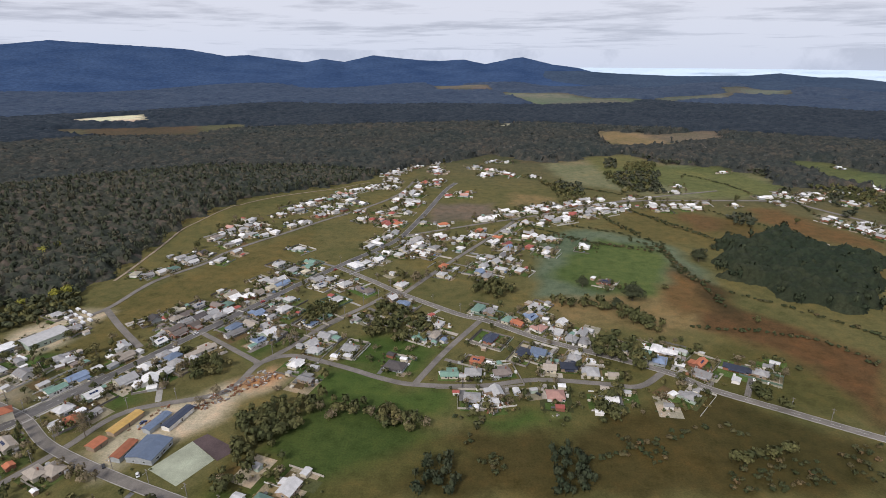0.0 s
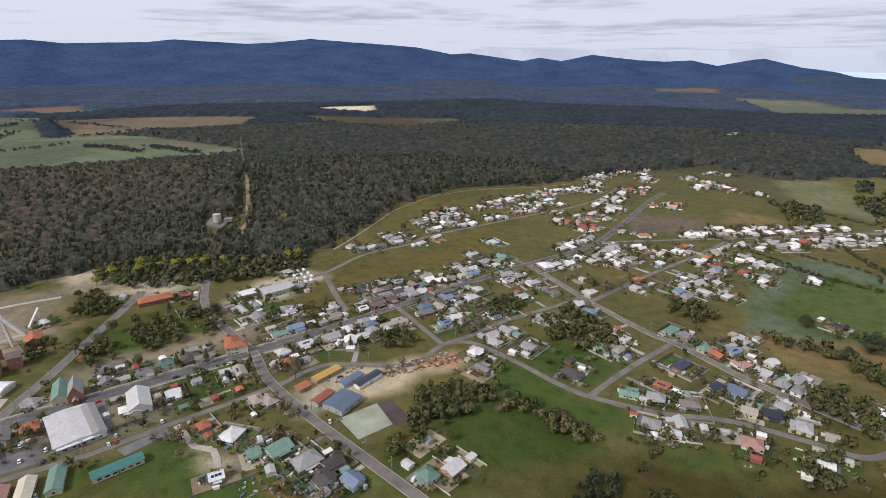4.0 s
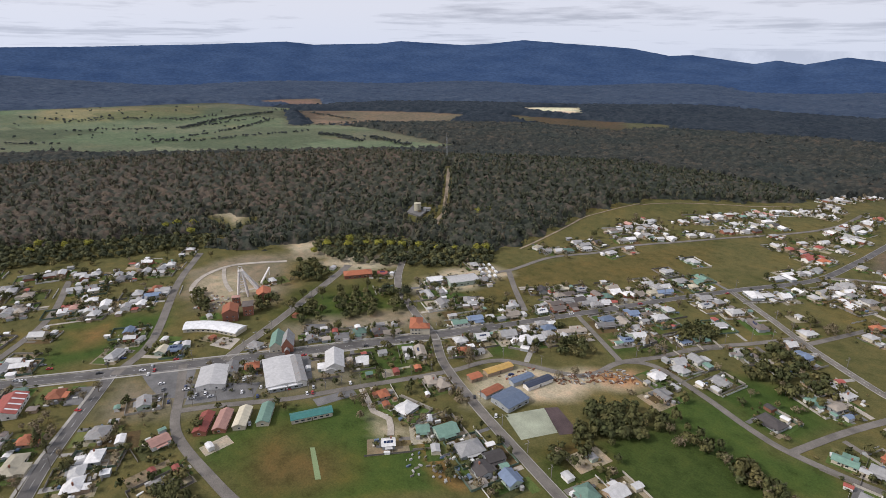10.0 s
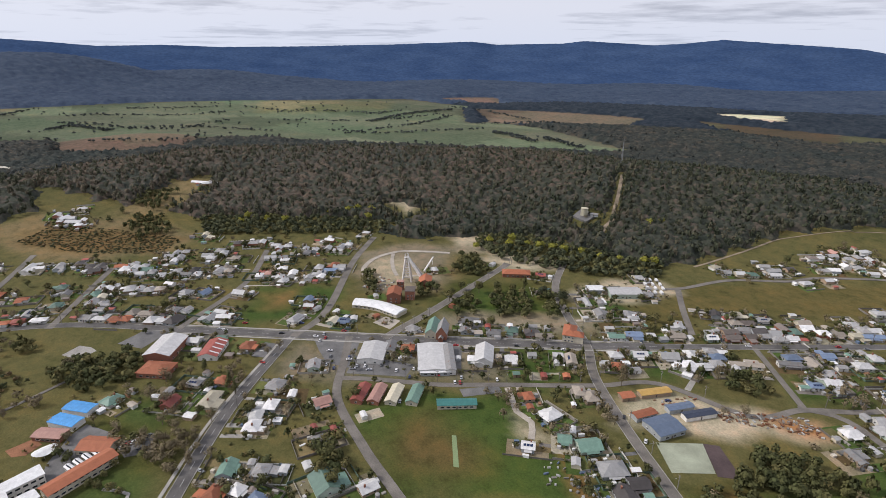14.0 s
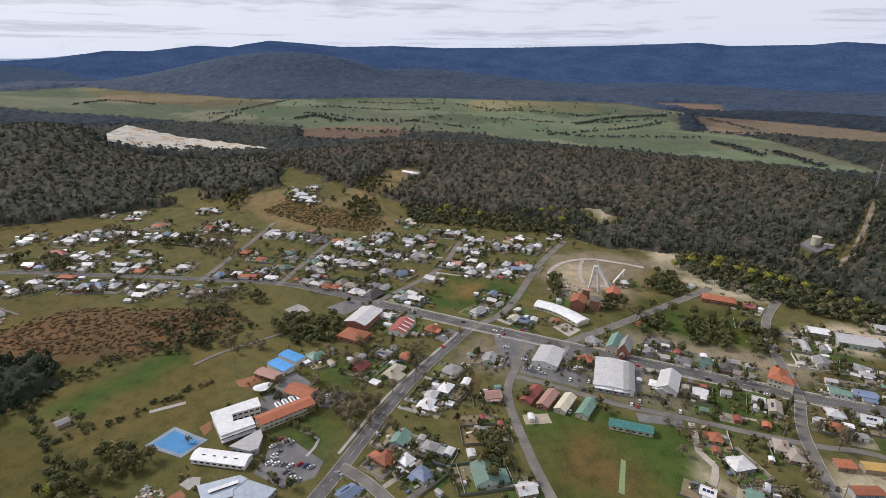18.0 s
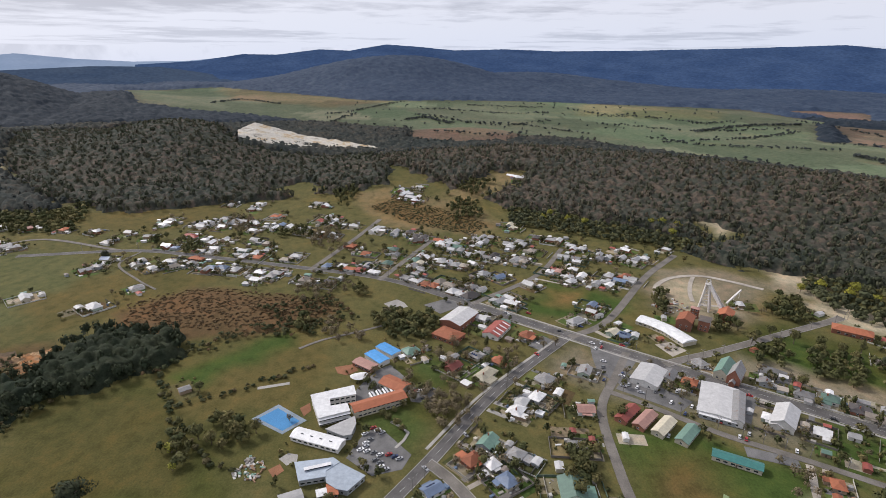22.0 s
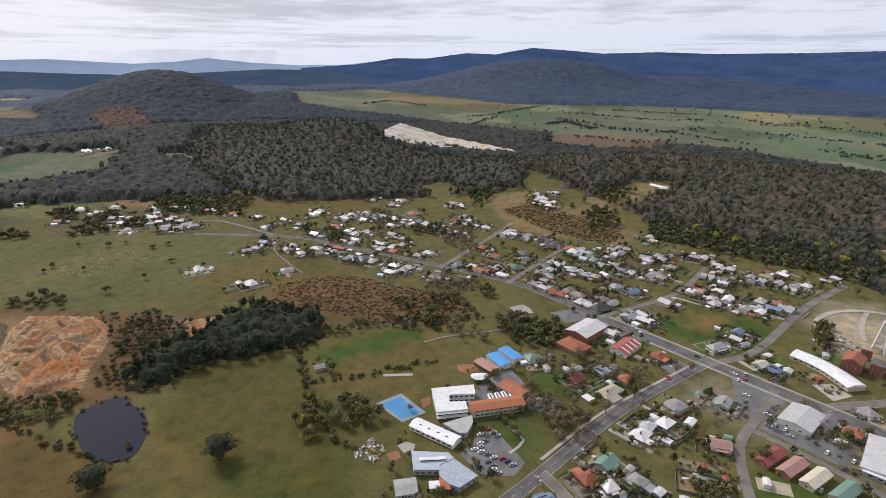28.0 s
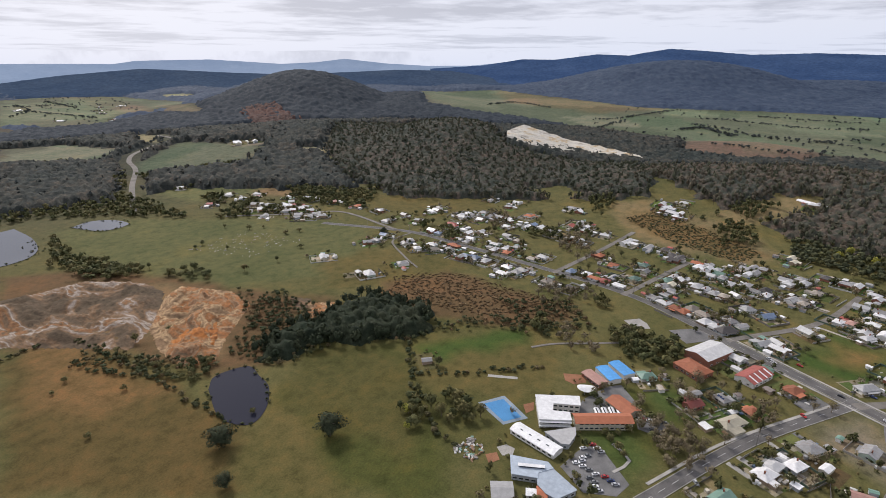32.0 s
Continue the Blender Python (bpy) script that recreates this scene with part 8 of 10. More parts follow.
vaulted("school_hall", "long white vaulted school hall with skylights", "school", -264.3, -86.4, 73, 32, 9.2, 3.2, 1.5, ROOF["s"], S[0][0])
prism("school_block", "pale grey fan-shaped school wing", "school", [(-271.8, -83.1), (-284.6, -68.8), (-278.1, -66.6), (-268.0, -67.5), (-266.5, -71.5)], 3.8, ROOF["w"], S[2][0])
prism("school_block", "pale blue-grey metal-roofed school building", "school", [(-242, -93), (-247, -73), (-244, -69), (-237, -75), (-233, -74), (-229, -87)], 3.9, ROOF["l"], S[2][0])
prism("school_block", "pale blue-grey school wing set at an angle", "school", [(-236.6, -74.6), (-243.6, -68.6), (-235, -53), (-224, -60), (-225, -66), (-229, -72)], 3.6, ROOF["l"], S[2][0])
slab("play_yard", "red-brown bark yard of the school playground", "playground", [(-240, -108), (-245, -103), (-240, -99), (-234, -103)], M_BARKCHIP, 0.10)
slab("play_yard", "red-brown bark patch beside the white block", "playground", [(-296, -107), (-302, -102), (-294, -99), (-288, -102)], M_BARKCHIP, 0.10)
slab("play_yard", "red-brown garden yard beside the pink-roofed block", "playground", [(-346, -96), (-351, -83), (-343, -78), (-336, -85), (-338, -92)], M_BARKCHIP, 0.10)
slab("paved_circle", "round pale paving in the school garden", "paving", [(-249, -105), (-254, -101), (-253, -95), (-247, -94), (-244, -99)], M_CONCRETE, 0.11)
clear_top = tagged(new("clerestory"), "raised glazed strip along the grey school roof", "school")
clear_top.matrix_world = pose(-239.0, -79.5, 4.2, 0, 0, 112)
part("glazing", boxes("glazing", m_glass, (-7, 7, -0.8, 0.8, 0, 0.9)), clear_top)
part("cap", boxes("cap", ROOF["s"], (-7.4, 7.4, -1.2, 1.2, 0.9, 1.05)), clear_top)
building("canteen", "small building with an orange roof beside the school", "school", -225.4, -68.3, 112, 4.6, 8.2, 2.6, 1.0, ROOF["o"], M_BRICK, True, 1, 1, 0)
building("store_room", "small white box-like store beside the canteen", "school", -222.9, -73.2, 112, 5.0, 4.6, 2.6, 0.4, ROOF["s"], S[0][0], True, 1, 0, 0)
building("school_block", "low grey school building with a pale blue roof edge", "school", -216.6, -87.2, 118, 11.2, 11.0, 3.0, 1.2, ROOF["q"], S[2][0], True, 3, 3, 2)
for ux, uy, ut in ((-368.8, -59.9, 50), (-357.3, -66.6, 47)):
    building("covered_court", "open court shelter with a vivid blue roof", "shelter", ux, uy, ut, 18.5, 9.4, 3.6, 0.6, ROOF["e"], S[0][0], True, 0, 0, 0, 1, False, False, "blue court roofs", over=0.3)
building("science_block", "low block with a faded pink roof and dark front", "school", -347.6, -73.8, 57, 17.6, 8.4, 3.2, 0.8, ROOF["p"], S[3][0], True, 5, 0, 1)
sail = tagged(new("shade_canopy"), "oval white shade canopy on steel posts", "canopy")
sail.matrix_world = pose(-330.7, -74.9, 0, 0, 0, 112)
sv = [(6.4 * math.cos(i * 0.2618), 4.7 * math.sin(i * 0.2618), 3.6 + 0.5 * math.cos(i * 0.5236)) for i in range(24)]
sv2 = [(x * 0.5, y * 0.5, z + 0.6) for x, y, z in sv]
part("sail", add_mesh("sail", sv + sv2 + [(0, 0, 4.7)], [(i, (i + 1) % 24, 24 + (i + 1) % 24, 24 + i) for i in range(24)] + [(24 + i, 24 + (i + 1) % 24, 48) for i in range(24)], ROOF["s"], True), sail)
for i in (2, 7, 12, 17, 22):
    placed("post", boxes("post", M_STEEL, (-0.08, 0.08, -0.08, 0.08, -0.3, 3.6)), sail, sv[i][0] * 0.96, sv[i][1] * 0.96, 0)


# ---- hard courts, car parks and yards ----
M_COURT_BLUE = asphalt_material("blue_court_paint", (0.07, 0.23, 0.45), 0.15)
M_COURT_PALE = asphalt_material("bleached_court", (0.30, 0.32, 0.24), 0.25)
M_COURT_DARK = asphalt_material("dark_red_court", (0.085, 0.06, 0.06), 0.3)
M_BLUE_SURROUND = asphalt_material("grey_blue_apron", (0.22, 0.27, 0.32), 0.2)
slab("court_apron", "grey-blue apron round the school court", "court", [(-283, -134), (-299, -122), (-284, -99), (-270, -110)], M_BLUE_SURROUND, 0.10)
slab("school_court", "blue painted school ball court", "court", [(-284, -130), (-295, -121), (-283, -103), (-273, -111)], M_COURT_BLUE, 0.16)
slab("tennis_court", "bleached pale green tennis courts", "court", [(-175, 242), (-161, 266), (-141, 251), (-153, 230)], M_COURT_PALE)
slab("dark_court", "dark red-brown court beside the tennis courts", "court", [(-161, 266), (-155, 273), (-131, 260), (-139, 250)], M_COURT_DARK, 0.13)
slab("school_car_park", "asphalt school car park with garden strips", "car park", [(-252, -67), (-270, -62), (-281, -55), (-278, -50), (-257, -30), (-245, -34), (-239, -50)], M_CARPARK)
slab("school_yard", "asphalt yard between the school wings", "yard", [(-305, -76), (-322, -74), (-345, -64), (-352, -56), (-335, -42), (-322, -44), (-305, -62)], M_CARPARK, 0.10)
slab("staff_car_park", "small asphalt car park behind the school", "car park", [(-324, -40), (-324, -20), (-306, -22), (-308, -36)], M_CARPARK, 0.13)
slab("town_car_park", "asphalt car park beside the shops", "car park", [(-394, 98), (-372, 130), (-350, 116), (-338, 108), (-352, 96), (-372, 96)], M_CARPARK, 0.08)
slab("shop_car_park", "asphalt car park behind the shops", "car park", [(-352, 118), (-320, 152), (-308, 140), (-332, 104)], M_CARPARK, 0.09)
slab("store_car_park", "strip of dark asphalt beside the store", "car park", [(-333, 192), (-323, 201), (-296, 184), (-304, 172)], M_CARPARK, 0.09)
slab("club_car_park", "asphalt apron beside the clubhouse", "car park", [(-277, 166), (-268, 192), (-260, 190), (-268, 164)], M_CARPARK, 0.10)
slab("hall_car_park", "dark asphalt beside the sports hall", "car park", [(-455, -40), (-478, -10), (-462, 2), (-438, -24)], M_CARPARK, 0.10)
slab("church_car_park", "asphalt yard beside the church", "car park", [(-352, 206), (-372, 222), (-358, 238), (-338, 222)], M_CARPARK, 0.10)
slab("forecourt", "pale concrete forecourt of the shops", "car park", [(-404, 62), (-394, 74), (-378, 60), (-388, 48)], M_CARPARK, 0.10)
slab("sports_ground_pitch", "worn synthetic cricket strip on the oval", "pitch", [(-238, 138), (-236, 140), (-212, 128), (-214, 125.5)], asphalt_material("pale_green_strip", (0.20, 0.26, 0.13), 0.15), 0.10)
slab("school_pitch", "pale concrete cricket strip", "pitch", [(-314.5, -142), (-317.5, -143), (-325, -123), (-322, -122)], M_CONCRETE, 0.10)
slab("ruin_slab", "broken pale concrete slabs beside the main street", "slab", [(-455, -77), (-465, -66), (-458, -58), (-450, -54), (-443, -66)], M_CONCRETE, 0.10)

# ---- the mine: headframe, brick engine houses, museum ----
M_WHITE_STEEL = painted("white_painted_steel", (0.74, 0.70, 0.66), 0.55)


def beam_mesh(name, a, b, size, mat):
    a, b = Vector(a), Vector(b)
    q = (b - a).to_track_quat("Z", "Y")
    l = (b - a).length
    v, f = box(-size / 2, size / 2, -size / 2, size / 2, 0, l)
    return add_mesh(name, [tuple(a + q @ Vector(p)) for p in v], f, mat)


head = tagged(new("headframe"), "tall white steel mine headframe with raking legs", "headframe")
head.matrix_world = pose(-464, 214, 0, 0, 0, 60)
TOP = 25.0
for sx in (-1, 1):
    for sy in (-1, 1):
        part("leg", beam_mesh("leg", (sx * 4.5, sy * 4.0, 0), (sx * 1.3, sy * 1.3, TOP), 1.3, M_WHITE_STEEL), head)
for sy in (-1, 1):
    part("raking_leg", beam_mesh("raking_leg", (18, sy * 4.5, 0), (1.3, sy * 1.2, TOP), 2.0, M_WHITE_STEEL), head)
for k, zz in enumerate((5, 10, 15, 20, 23.5)):
    u = zz / TOP
    hx, hy = 4.5 + (1.3 - 4.5) * u, 4.0 + (1.3 - 4.0) * u
    for sx in (-1, 1):
        part("girt", beam_mesh("girt", (sx * hx, -hy, zz), (sx * hx, hy, zz), 0.6, M_WHITE_STEEL), head)
        part("brace", beam_mesh("brace", (sx * hx, -hy, zz), (sx * hx * 0.86, hy * 0.86, zz + 4), 0.28, M_WHITE_STEEL), head)
    for sy in (-1, 1):
        part("girt", beam_mesh("girt", (-hx, sy * hy, zz), (hx, sy * hy, zz), 0.6, M_WHITE_STEEL), head)
        part("brace", beam_mesh("brace", (-hx, sy * hy, zz), (hx * 0.86, sy * hy * 0.86, zz + 4), 0.28, M_WHITE_STEEL), head)
part("platform", boxes("platform", M_WHITE_STEEL, (-2.4, 2.4, -2.4, 2.4, TOP, TOP + 0.4)), head)
wheel_v, wheel_f = [], []
for i in range(20):
    a = i * 0.31416
    for rr, yy in ((2.2, -0.2), (2.2, 0.2), (1.7, 0.2), (1.7, -0.2)):
        wheel_v.append((rr * math.cos(a), yy, TOP + 2.5 + rr * math.sin(a)))
for i in range(20):
    for k in range(4):
        wheel_f.append((i * 4 + k, i * 4 + (k + 1) % 4, ((i + 1) % 20) * 4 + (k + 1) % 4, ((i + 1) % 20) * 4 + k))
part("winding_wheel", add_mesh("winding_wheel", wheel_v, wheel_f, M_WHITE_STEEL), head, "spoked winding wheel")
building("stair_tower", "red and white banded stair tower of the mine", "tower", -447.6, 199.4, 60, 6.6, 4.7, 9, 1, ROOF["p"], S[3][0], False, 2, 2, 1, 3, False)
building("engine_house", "tall brick engine house with a red roof", "engine house", -428.5, 184.5, 150, 16, 12.2, 8.5, 3, ROOF["o"], M_BRICK, True, 3, 3, 2, 2, True, win=WINDOW_TALL)
building("ruined_engine_house", "roofless-looking brick engine house ruin", "engine house", -426.1, 199.5, 150, 11.3, 8.5, 9, 0.6, ROOF["m"], M_BRICK, False, 3, 3, 2, 2, True, win=WINDOW_TALL)
building("boiler_house", "brick boiler house with an orange roof", "engine house", -445.2, 225.0, 150, 16, 12.2, 6, 3.2, ROOF["o"], M_BRICK, True, 3, 3, 2, 1, True, win=WINDOW_TALL)
conv = tagged(new("conveyor"), "raised pale conveyor gallery at the mine", "conveyor")
part("gallery", beam_mesh("gallery", (-470, 236, 4), (-492, 258, 8), 1.4, M_WHITE_STEEL), conv)
for q in (0.15, 0.55, 0.95):
    px, py, pz = -470 - 22 * q, 236 + 22 * q, 4 + 4 * q
    part("trestle", boxes("trestle", M_WHITE_STEEL, (px - 0.2, px + 0.2, py - 0.2, py + 0.2, -0.3, pz)), conv)
museum = tagged(new("museum"), "long curving museum building with a white roof", "museum")
mline = smooth_line([(-436, 148), (-428, 158), (-417, 167), (-405, 173), (-396, 177)], 4)
mt = np.gradient(mline, axis=0)
mt /= np.hypot(mt[:, 0], mt[:, 1])[:, None]
mn = np.stack([-mt[:, 1], mt[:, 0]], 1)
n = len(mline)
rows4 = [[(*(mline[i] + mn[i] * s), z) for i in range(n)] for s, z in ((7.4, 3.4), (3.0, 5.0), (-3.0, 5.0), (-7.4, 3.4), (-7.4, 3.1), (7.4, 3.1))]
vs = [p for row in rows4 for p in row]
part("roof", add_mesh("roof", vs, [(a * n + i, ((a + 1) % 6) * n + i, ((a + 1) % 6) * n + i + 1, a * n + i + 1) for a in range(6) for i in range(n - 1)] + [(0, n, 2 * n, 3 * n, 4 * n, 5 * n), tuple(k * n + n - 1 for k in range(5, -1, -1))], ROOF["s"]), museum, "white curving metal roof")
wl4 = [[(*(mline[i] + mn[i] * s), z) for i in range(n)] for s, z in ((6.8, 3.2), (-6.8, 3.2), (-6.8, -0.4), (6.8, -0.4))]
part("wall", add_mesh("wall", [p for row in wl4 for p in row], [(n + i, 2 * n + i, 2 * n + i + 1, n + i + 1) for i in range(n - 1)] + [(3 * n + i, i, i + 1, 3 * n + i + 1) for i in range(n - 1)] + [(0, n, 2 * n, 3 * n), (n - 1, 4 * n - 1, 3 * n - 1, 2 * n - 1)], S[1][0]), museum)
for i in range(1, n - 1):
    ang = math.degrees(math.atan2(mt[i][1], mt[i][0]))
    p = mline[i] - mn[i] * 6.8
    placed("window", WINDOW_WIDE, museum, p[0], p[1], 1.0, ang)

# ---- water tank and mast on the ridge ----
M_TANK = painted("cream_tank_paint", (0.60, 0.56, 0.42), 0.6)


def disc(r, z, n=28):
    return [(r * math.cos(i * 6.28319 / n), r * math.sin(i * 6.28319 / n), z) for i in range(n)]


tank = tagged(new("water_tank"), "cream steel water tank on the wooded slope", "water tank")
tank.location = (-516, 492, zat(-516, 492) + 2.4)
n = 28
part("shell", add_mesh("shell", disc(4.6, 0) + disc(4.6, 9.5) + disc(4.9, 9.5) + disc(4.9, 9.9), [(k * n + i, k * n + (i + 1) % n, (k + 1) * n + (i + 1) % n, (k + 1) * n + i) for k in range(3) for i in range(n)], M_TANK), tank)
part("lid", add_mesh("lid", disc(4.9, 9.9) + [(0, 0, 10.7)], [(i, (i + 1) % n, n) for i in range(n)], M_TANK), tank)
part("ladder", boxes("ladder", M_STEEL, (-0.25, -0.18, -4.8, -4.7, 0, 9.8), (0.18, 0.25, -4.8, -4.7, 0, 9.8)), tank)
slab("tank_pad", "cleared gravel pad round the water tank", "yard", [(-500, 482), (-524, 480), (-532, 500), (-508, 508)], M_CARPARK, 2.8, 7.0)
building("pump_shed", "small grey pump shed beside the water tank", "shed", -506, 500, 40, 9, 5, 3, 1, ROOF["g"], S[2][0], True, 1, 0, 0, lift=3.0)
mast = tagged(new("radio_mast"), "slender lattice radio mast on the ridge", "mast")
mast.location = (-612, 650, zat(-612, 650))
for i in range(3):
    a = i * 2.0944
    part("leg", beam_mesh("leg", (1.6 * math.cos(a), 1.6 * math.sin(a), -0.5), (0.5 * math.cos(a), 0.5 * math.sin(a), 42), 0.35, M_STEEL), mast)
for k in range(10):
    rr = 1.6 - 1.1 * (k * 4 / 42)
    for i in range(3):
        a, b = i * 2.0944, (i + 1) * 2.0944
        part("brace", beam_mesh("brace", (rr * math.cos(a), rr * math.sin(a), k * 4), (rr * 0.92 * math.cos(b), rr * 0.92 * math.sin(b), k * 4 + 4), 0.15, M_STEEL), mast)
part("antenna", boxes("antenna", M_STEEL, (-0.12, 0.12, -0.12, 0.12, 41, 48)), mast)

building("hill_house", "long low white house in a clearing on the ridge", "house", -888, 70, 50, 26, 8, 3, 1.8, ROOF["s"], S[0][0], True, 4, 3, 1)
building("hill_house", "pale house on the cleared hillside above town", "house", -800, -88, 60, 20, 10, 3, 2.0, ROOF["w"], S[0][0], True, 4, 3, 1)
building("hill_house", "white house on the cleared hillside above town", "house", -815, -100, 140, 14, 9, 3, 2.0, ROOF["s"], S[0][0], True, 3, 2, 1)


# ---- water, quarry and diggings ----
m_water, w_t, w_b = material("still_dark_water", 0.03, 0.0, 0.12)
w_b.inputs["Base Color"].default_value = (0.020, 0.021, 0.032, 1)
w_nz = noise_of(w_t, 0.5, 4.0, 0.6)
bumped(w_t, w_b, w_nz.outputs[0], 0.06, 0.05)


m_dam, d_t, d_b = material("dam_water", 0.05, 0.0, 0.5)
d_b.inputs["Base Color"].default_value = (0.03, 0.035, 0.045, 1)


def pond(label, pts, lift=0.25, mat=None):
    q = smooth_line(pts + [pts[0]], 3.0)[:-1]
    me = add_mesh("pond", [(x, y, max(zat(a, b) for a, b in q) + lift) for x, y in q], [tuple(range(len(q)))], mat or m_water)
    if me.polygons[0].normal.z < 0:
        me.flip_normals()
    return setting("water_pond", me, label, "pond")


pond("dark still farm pond below the diggings", [(-203, -302), (-217, -312), (-238, -302), (-233, -285), (-226, -268), (-207, -251), (-190, -248), (-186, -270)])
pond("pale dam reflecting the sky", [(-360, -770), (-385, -778), (-405, -765), (-412, -738), (-404, -718), (-372, -722)], 0.3, m_dam)
pond("pale dam at the edge of the paddocks", [(-320, -830), (-310, -760), (-285, -703), (-245, -690), (-190, -720), (-200, -820)], 0.3, m_dam)


shore = []
r_shore = np.random.default_rng(14)
for ring, wide in (([(-203, -302), (-217, -312), (-238, -302), (-233, -285), (-226, -268), (-207, -251), (-190, -248), (-186, -270), (-203, -302)], 1.4),
                   ([(-360, -770), (-385, -778), (-405, -765), (-412, -738), (-404, -718), (-372, -722), (-360, -770)], 4.0), ([(-310, -760), (-285, -703), (-245, -690), (-190, -720)], 5.0)):
    q = smooth_line(ring, 3.0)
    q = q[r_shore.random(len(q)) < 0.62]
    shore.append(q + r_shore.normal(size=q.shape) * wide)
forest("pond_reeds", "dark reeds and low bushes round the ponds", np.concatenate(shore), 2.2, 3.2, M_BRUSH, 40, 0.24, (0, 0.8), seed=541, trunk=False)


def clay_material(name, stops, scale, twist, stretch, low=0.62, high=1.22):
    """Bare worked earth: broad bands of clay and soil, broken by runnels and gravel."""
    m, t, b = material(name, 0.95, 0.0, 0.1)
    n1 = noise_of(t, scale, 5.0, 0.55, stretch)
    n1.inputs["Distortion"].default_value = twist
    n2 = noise_of(t, 0.25, 6.0, 0.7, (1, 1, 3))
    c = ramp(t, n1.outputs[0], stops)
    r2 = ramp(t, n2.outputs[0], [(0.3, grey(low)), (0.5, grey(0.95)), (0.7, grey(high))])
    t.links.new(times(t, c.outputs[0], r2.outputs[0]), b.inputs["Base Color"])
    bumped(t, b, n2.outputs[0], 0.8, 1.2)
    return m


def draped(name, label, category, pts, step, mat, height, seed=0, lift=0.3):
    """Rough bare ground laid over the land inside a boundary."""
    p = np.array(pts)
    xs, ys = np.arange(p[:, 0].min() - step, p[:, 0].max() + step, step), np.arange(p[:, 1].min() - step, p[:, 1].max() + step, step)
    X, Y = np.meshgrid(xs, ys)
    edge = near_line(X, Y, pts + [pts[0]])[0]
    ins = inside(X, Y, pts)
    z = relief(X, Y)
    for i in range(X.shape[0]):
        for j in range(X.shape[1]):
            if ins[i, j]:
                a, b = X[i, j], Y[i, j]
                k = abs(noise.noise((a * 0.03 + seed, b * 0.03, 0.3))) * 2.2 + 0.8 * abs(noise.noise((a * 0.09, b * 0.09, seed))) + 0.3 * noise.noise((a * 0.3, b * 0.3, seed))
                q = k * height * min(1, edge[i, j] / 14) / 1.6
                z[i, j] += lift + 1.6 * (math.floor(q) + (q % 1) ** 5)
            else:
                z[i, j] -= 0.8
    idx = np.arange(X.size).reshape(X.shape)
    q = np.stack([idx[:-1, :-1], idx[:-1, 1:], idx[1:, 1:], idx[1:, :-1]], -1).reshape(-1, 4)
    q = q[ins.ravel()[q].any(1)]
    return setting(name, big_mesh(name, np.stack([X, Y, z], -1).reshape(-1, 3), q, mat), label, category)


M_CLAY = clay_material("brown_and_white_clay", [(0.36, (0.095, 0.072, 0.048)), (0.45, (0.125, 0.090, 0.060)), (0.50, (0.20, 0.125, 0.072)), (0.53, (0.24, 0.18, 0.135)), (0.56, (0.36, 0.31, 0.265)), (0.585, (0.20, 0.14, 0.09)), (0.63, (0.26, 0.128, 0.06)), (0.68, (0.15, 0.10, 0.062))], 0.028, 0.5, (1.3, 0.6, 1), 0.5, 1.3)
draped("ground_diggings", "eroded brown and white clay of old diggings", "bare earth", [(-150, -620), (-215, -585), (-271, -568), (-297, -514), (-292, -478), (-250, -425), (-208, -400), (-196, -425), (-165, -480), (-120, -560)], 2.5, M_CLAY, 5.0, 3)
m_ochre = clay_material("cream_and_ochre_clay", [(0.32, (0.13, 0.085, 0.05)), (0.42, (0.24, 0.155, 0.09)), (0.47, (0.40, 0.275, 0.155)), (0.50, (0.24, 0.145, 0.08)), (0.55, (0.31, 0.135, 0.054)), (0.60, (0.30, 0.20, 0.12)), (0.64, (0.20, 0.105, 0.055)), (0.7, (0.13, 0.09, 0.055))], 0.045, 0.6, (1, 1, 1), 0.5, 1.3)
m_orange = clay_material("raw_orange_ochre", [(0.36, (0.20, 0.085, 0.035)), (0.48, (0.38, 0.145, 0.045)), (0.56, (0.42, 0.20, 0.08)), (0.66, (0.25, 0.10, 0.04))], 0.07, 1.0, (1, 1, 1))
draped("ground_ochre_pit", "cream and ochre pit with pale ledges", "bare earth", [(-309, -476), (-325, -422), (-314, -383), (-262, -353), (-228, -327), (-213, -345), (-219, -380), (-238, -421), (-284, -466)], 2.0, m_ochre, 6.0, 4, 0.9)
draped("ground_orange_face", "raw orange ochre face in the middle of the pit", "bare earth", [(-240, -390), (-256, -392), (-272, -378), (-262, -362), (-246, -350), (-228, -345), (-220, -360), (-226, -378)], 2.0, m_orange, 5.0, 11, 2.4)
draped("ground_clay_pan", "small orange clay pan between scrub", "bare earth", [(-342, -346), (-357, -320), (-317, -295), (-307, -312)], 2.0, m_ochre, 1.2, 8)
draped("ground_clay_bank", "small orange clay bank by the pines", "bare earth", [(-352, -345), (-335, -325), (-325, -340), (-345, -365)], 2.0, M_CLAY, 2.0, 7)
m_quarry, q_t, q_b = material("white_quarry_stone", 0.9, 0.0, 0.2)
q_n = noise_of(q_t, 0.03, 7.0, 0.65, (1, 1, 3))
q_n2 = noise_of(q_t, 0.3, 5.0, 0.7)
q_r = ramp(q_t, q_n.outputs[0], [(0.32, (0.30, 0.27, 0.22)), (0.47, (0.55, 0.52, 0.46)), (0.56, (0.50, 0.44, 0.34)), (0.62, (0.40, 0.27, 0.13)), (0.68, (0.46, 0.42, 0.35))])
q_r2 = ramp(q_t, q_n2.outputs[0], [(0.3, grey(0.7)), (0.7, grey(1.1))])
q_t.links.new(times(q_t, q_r.outputs[0], q_r2.outputs[0]), q_b.inputs["Base Color"])


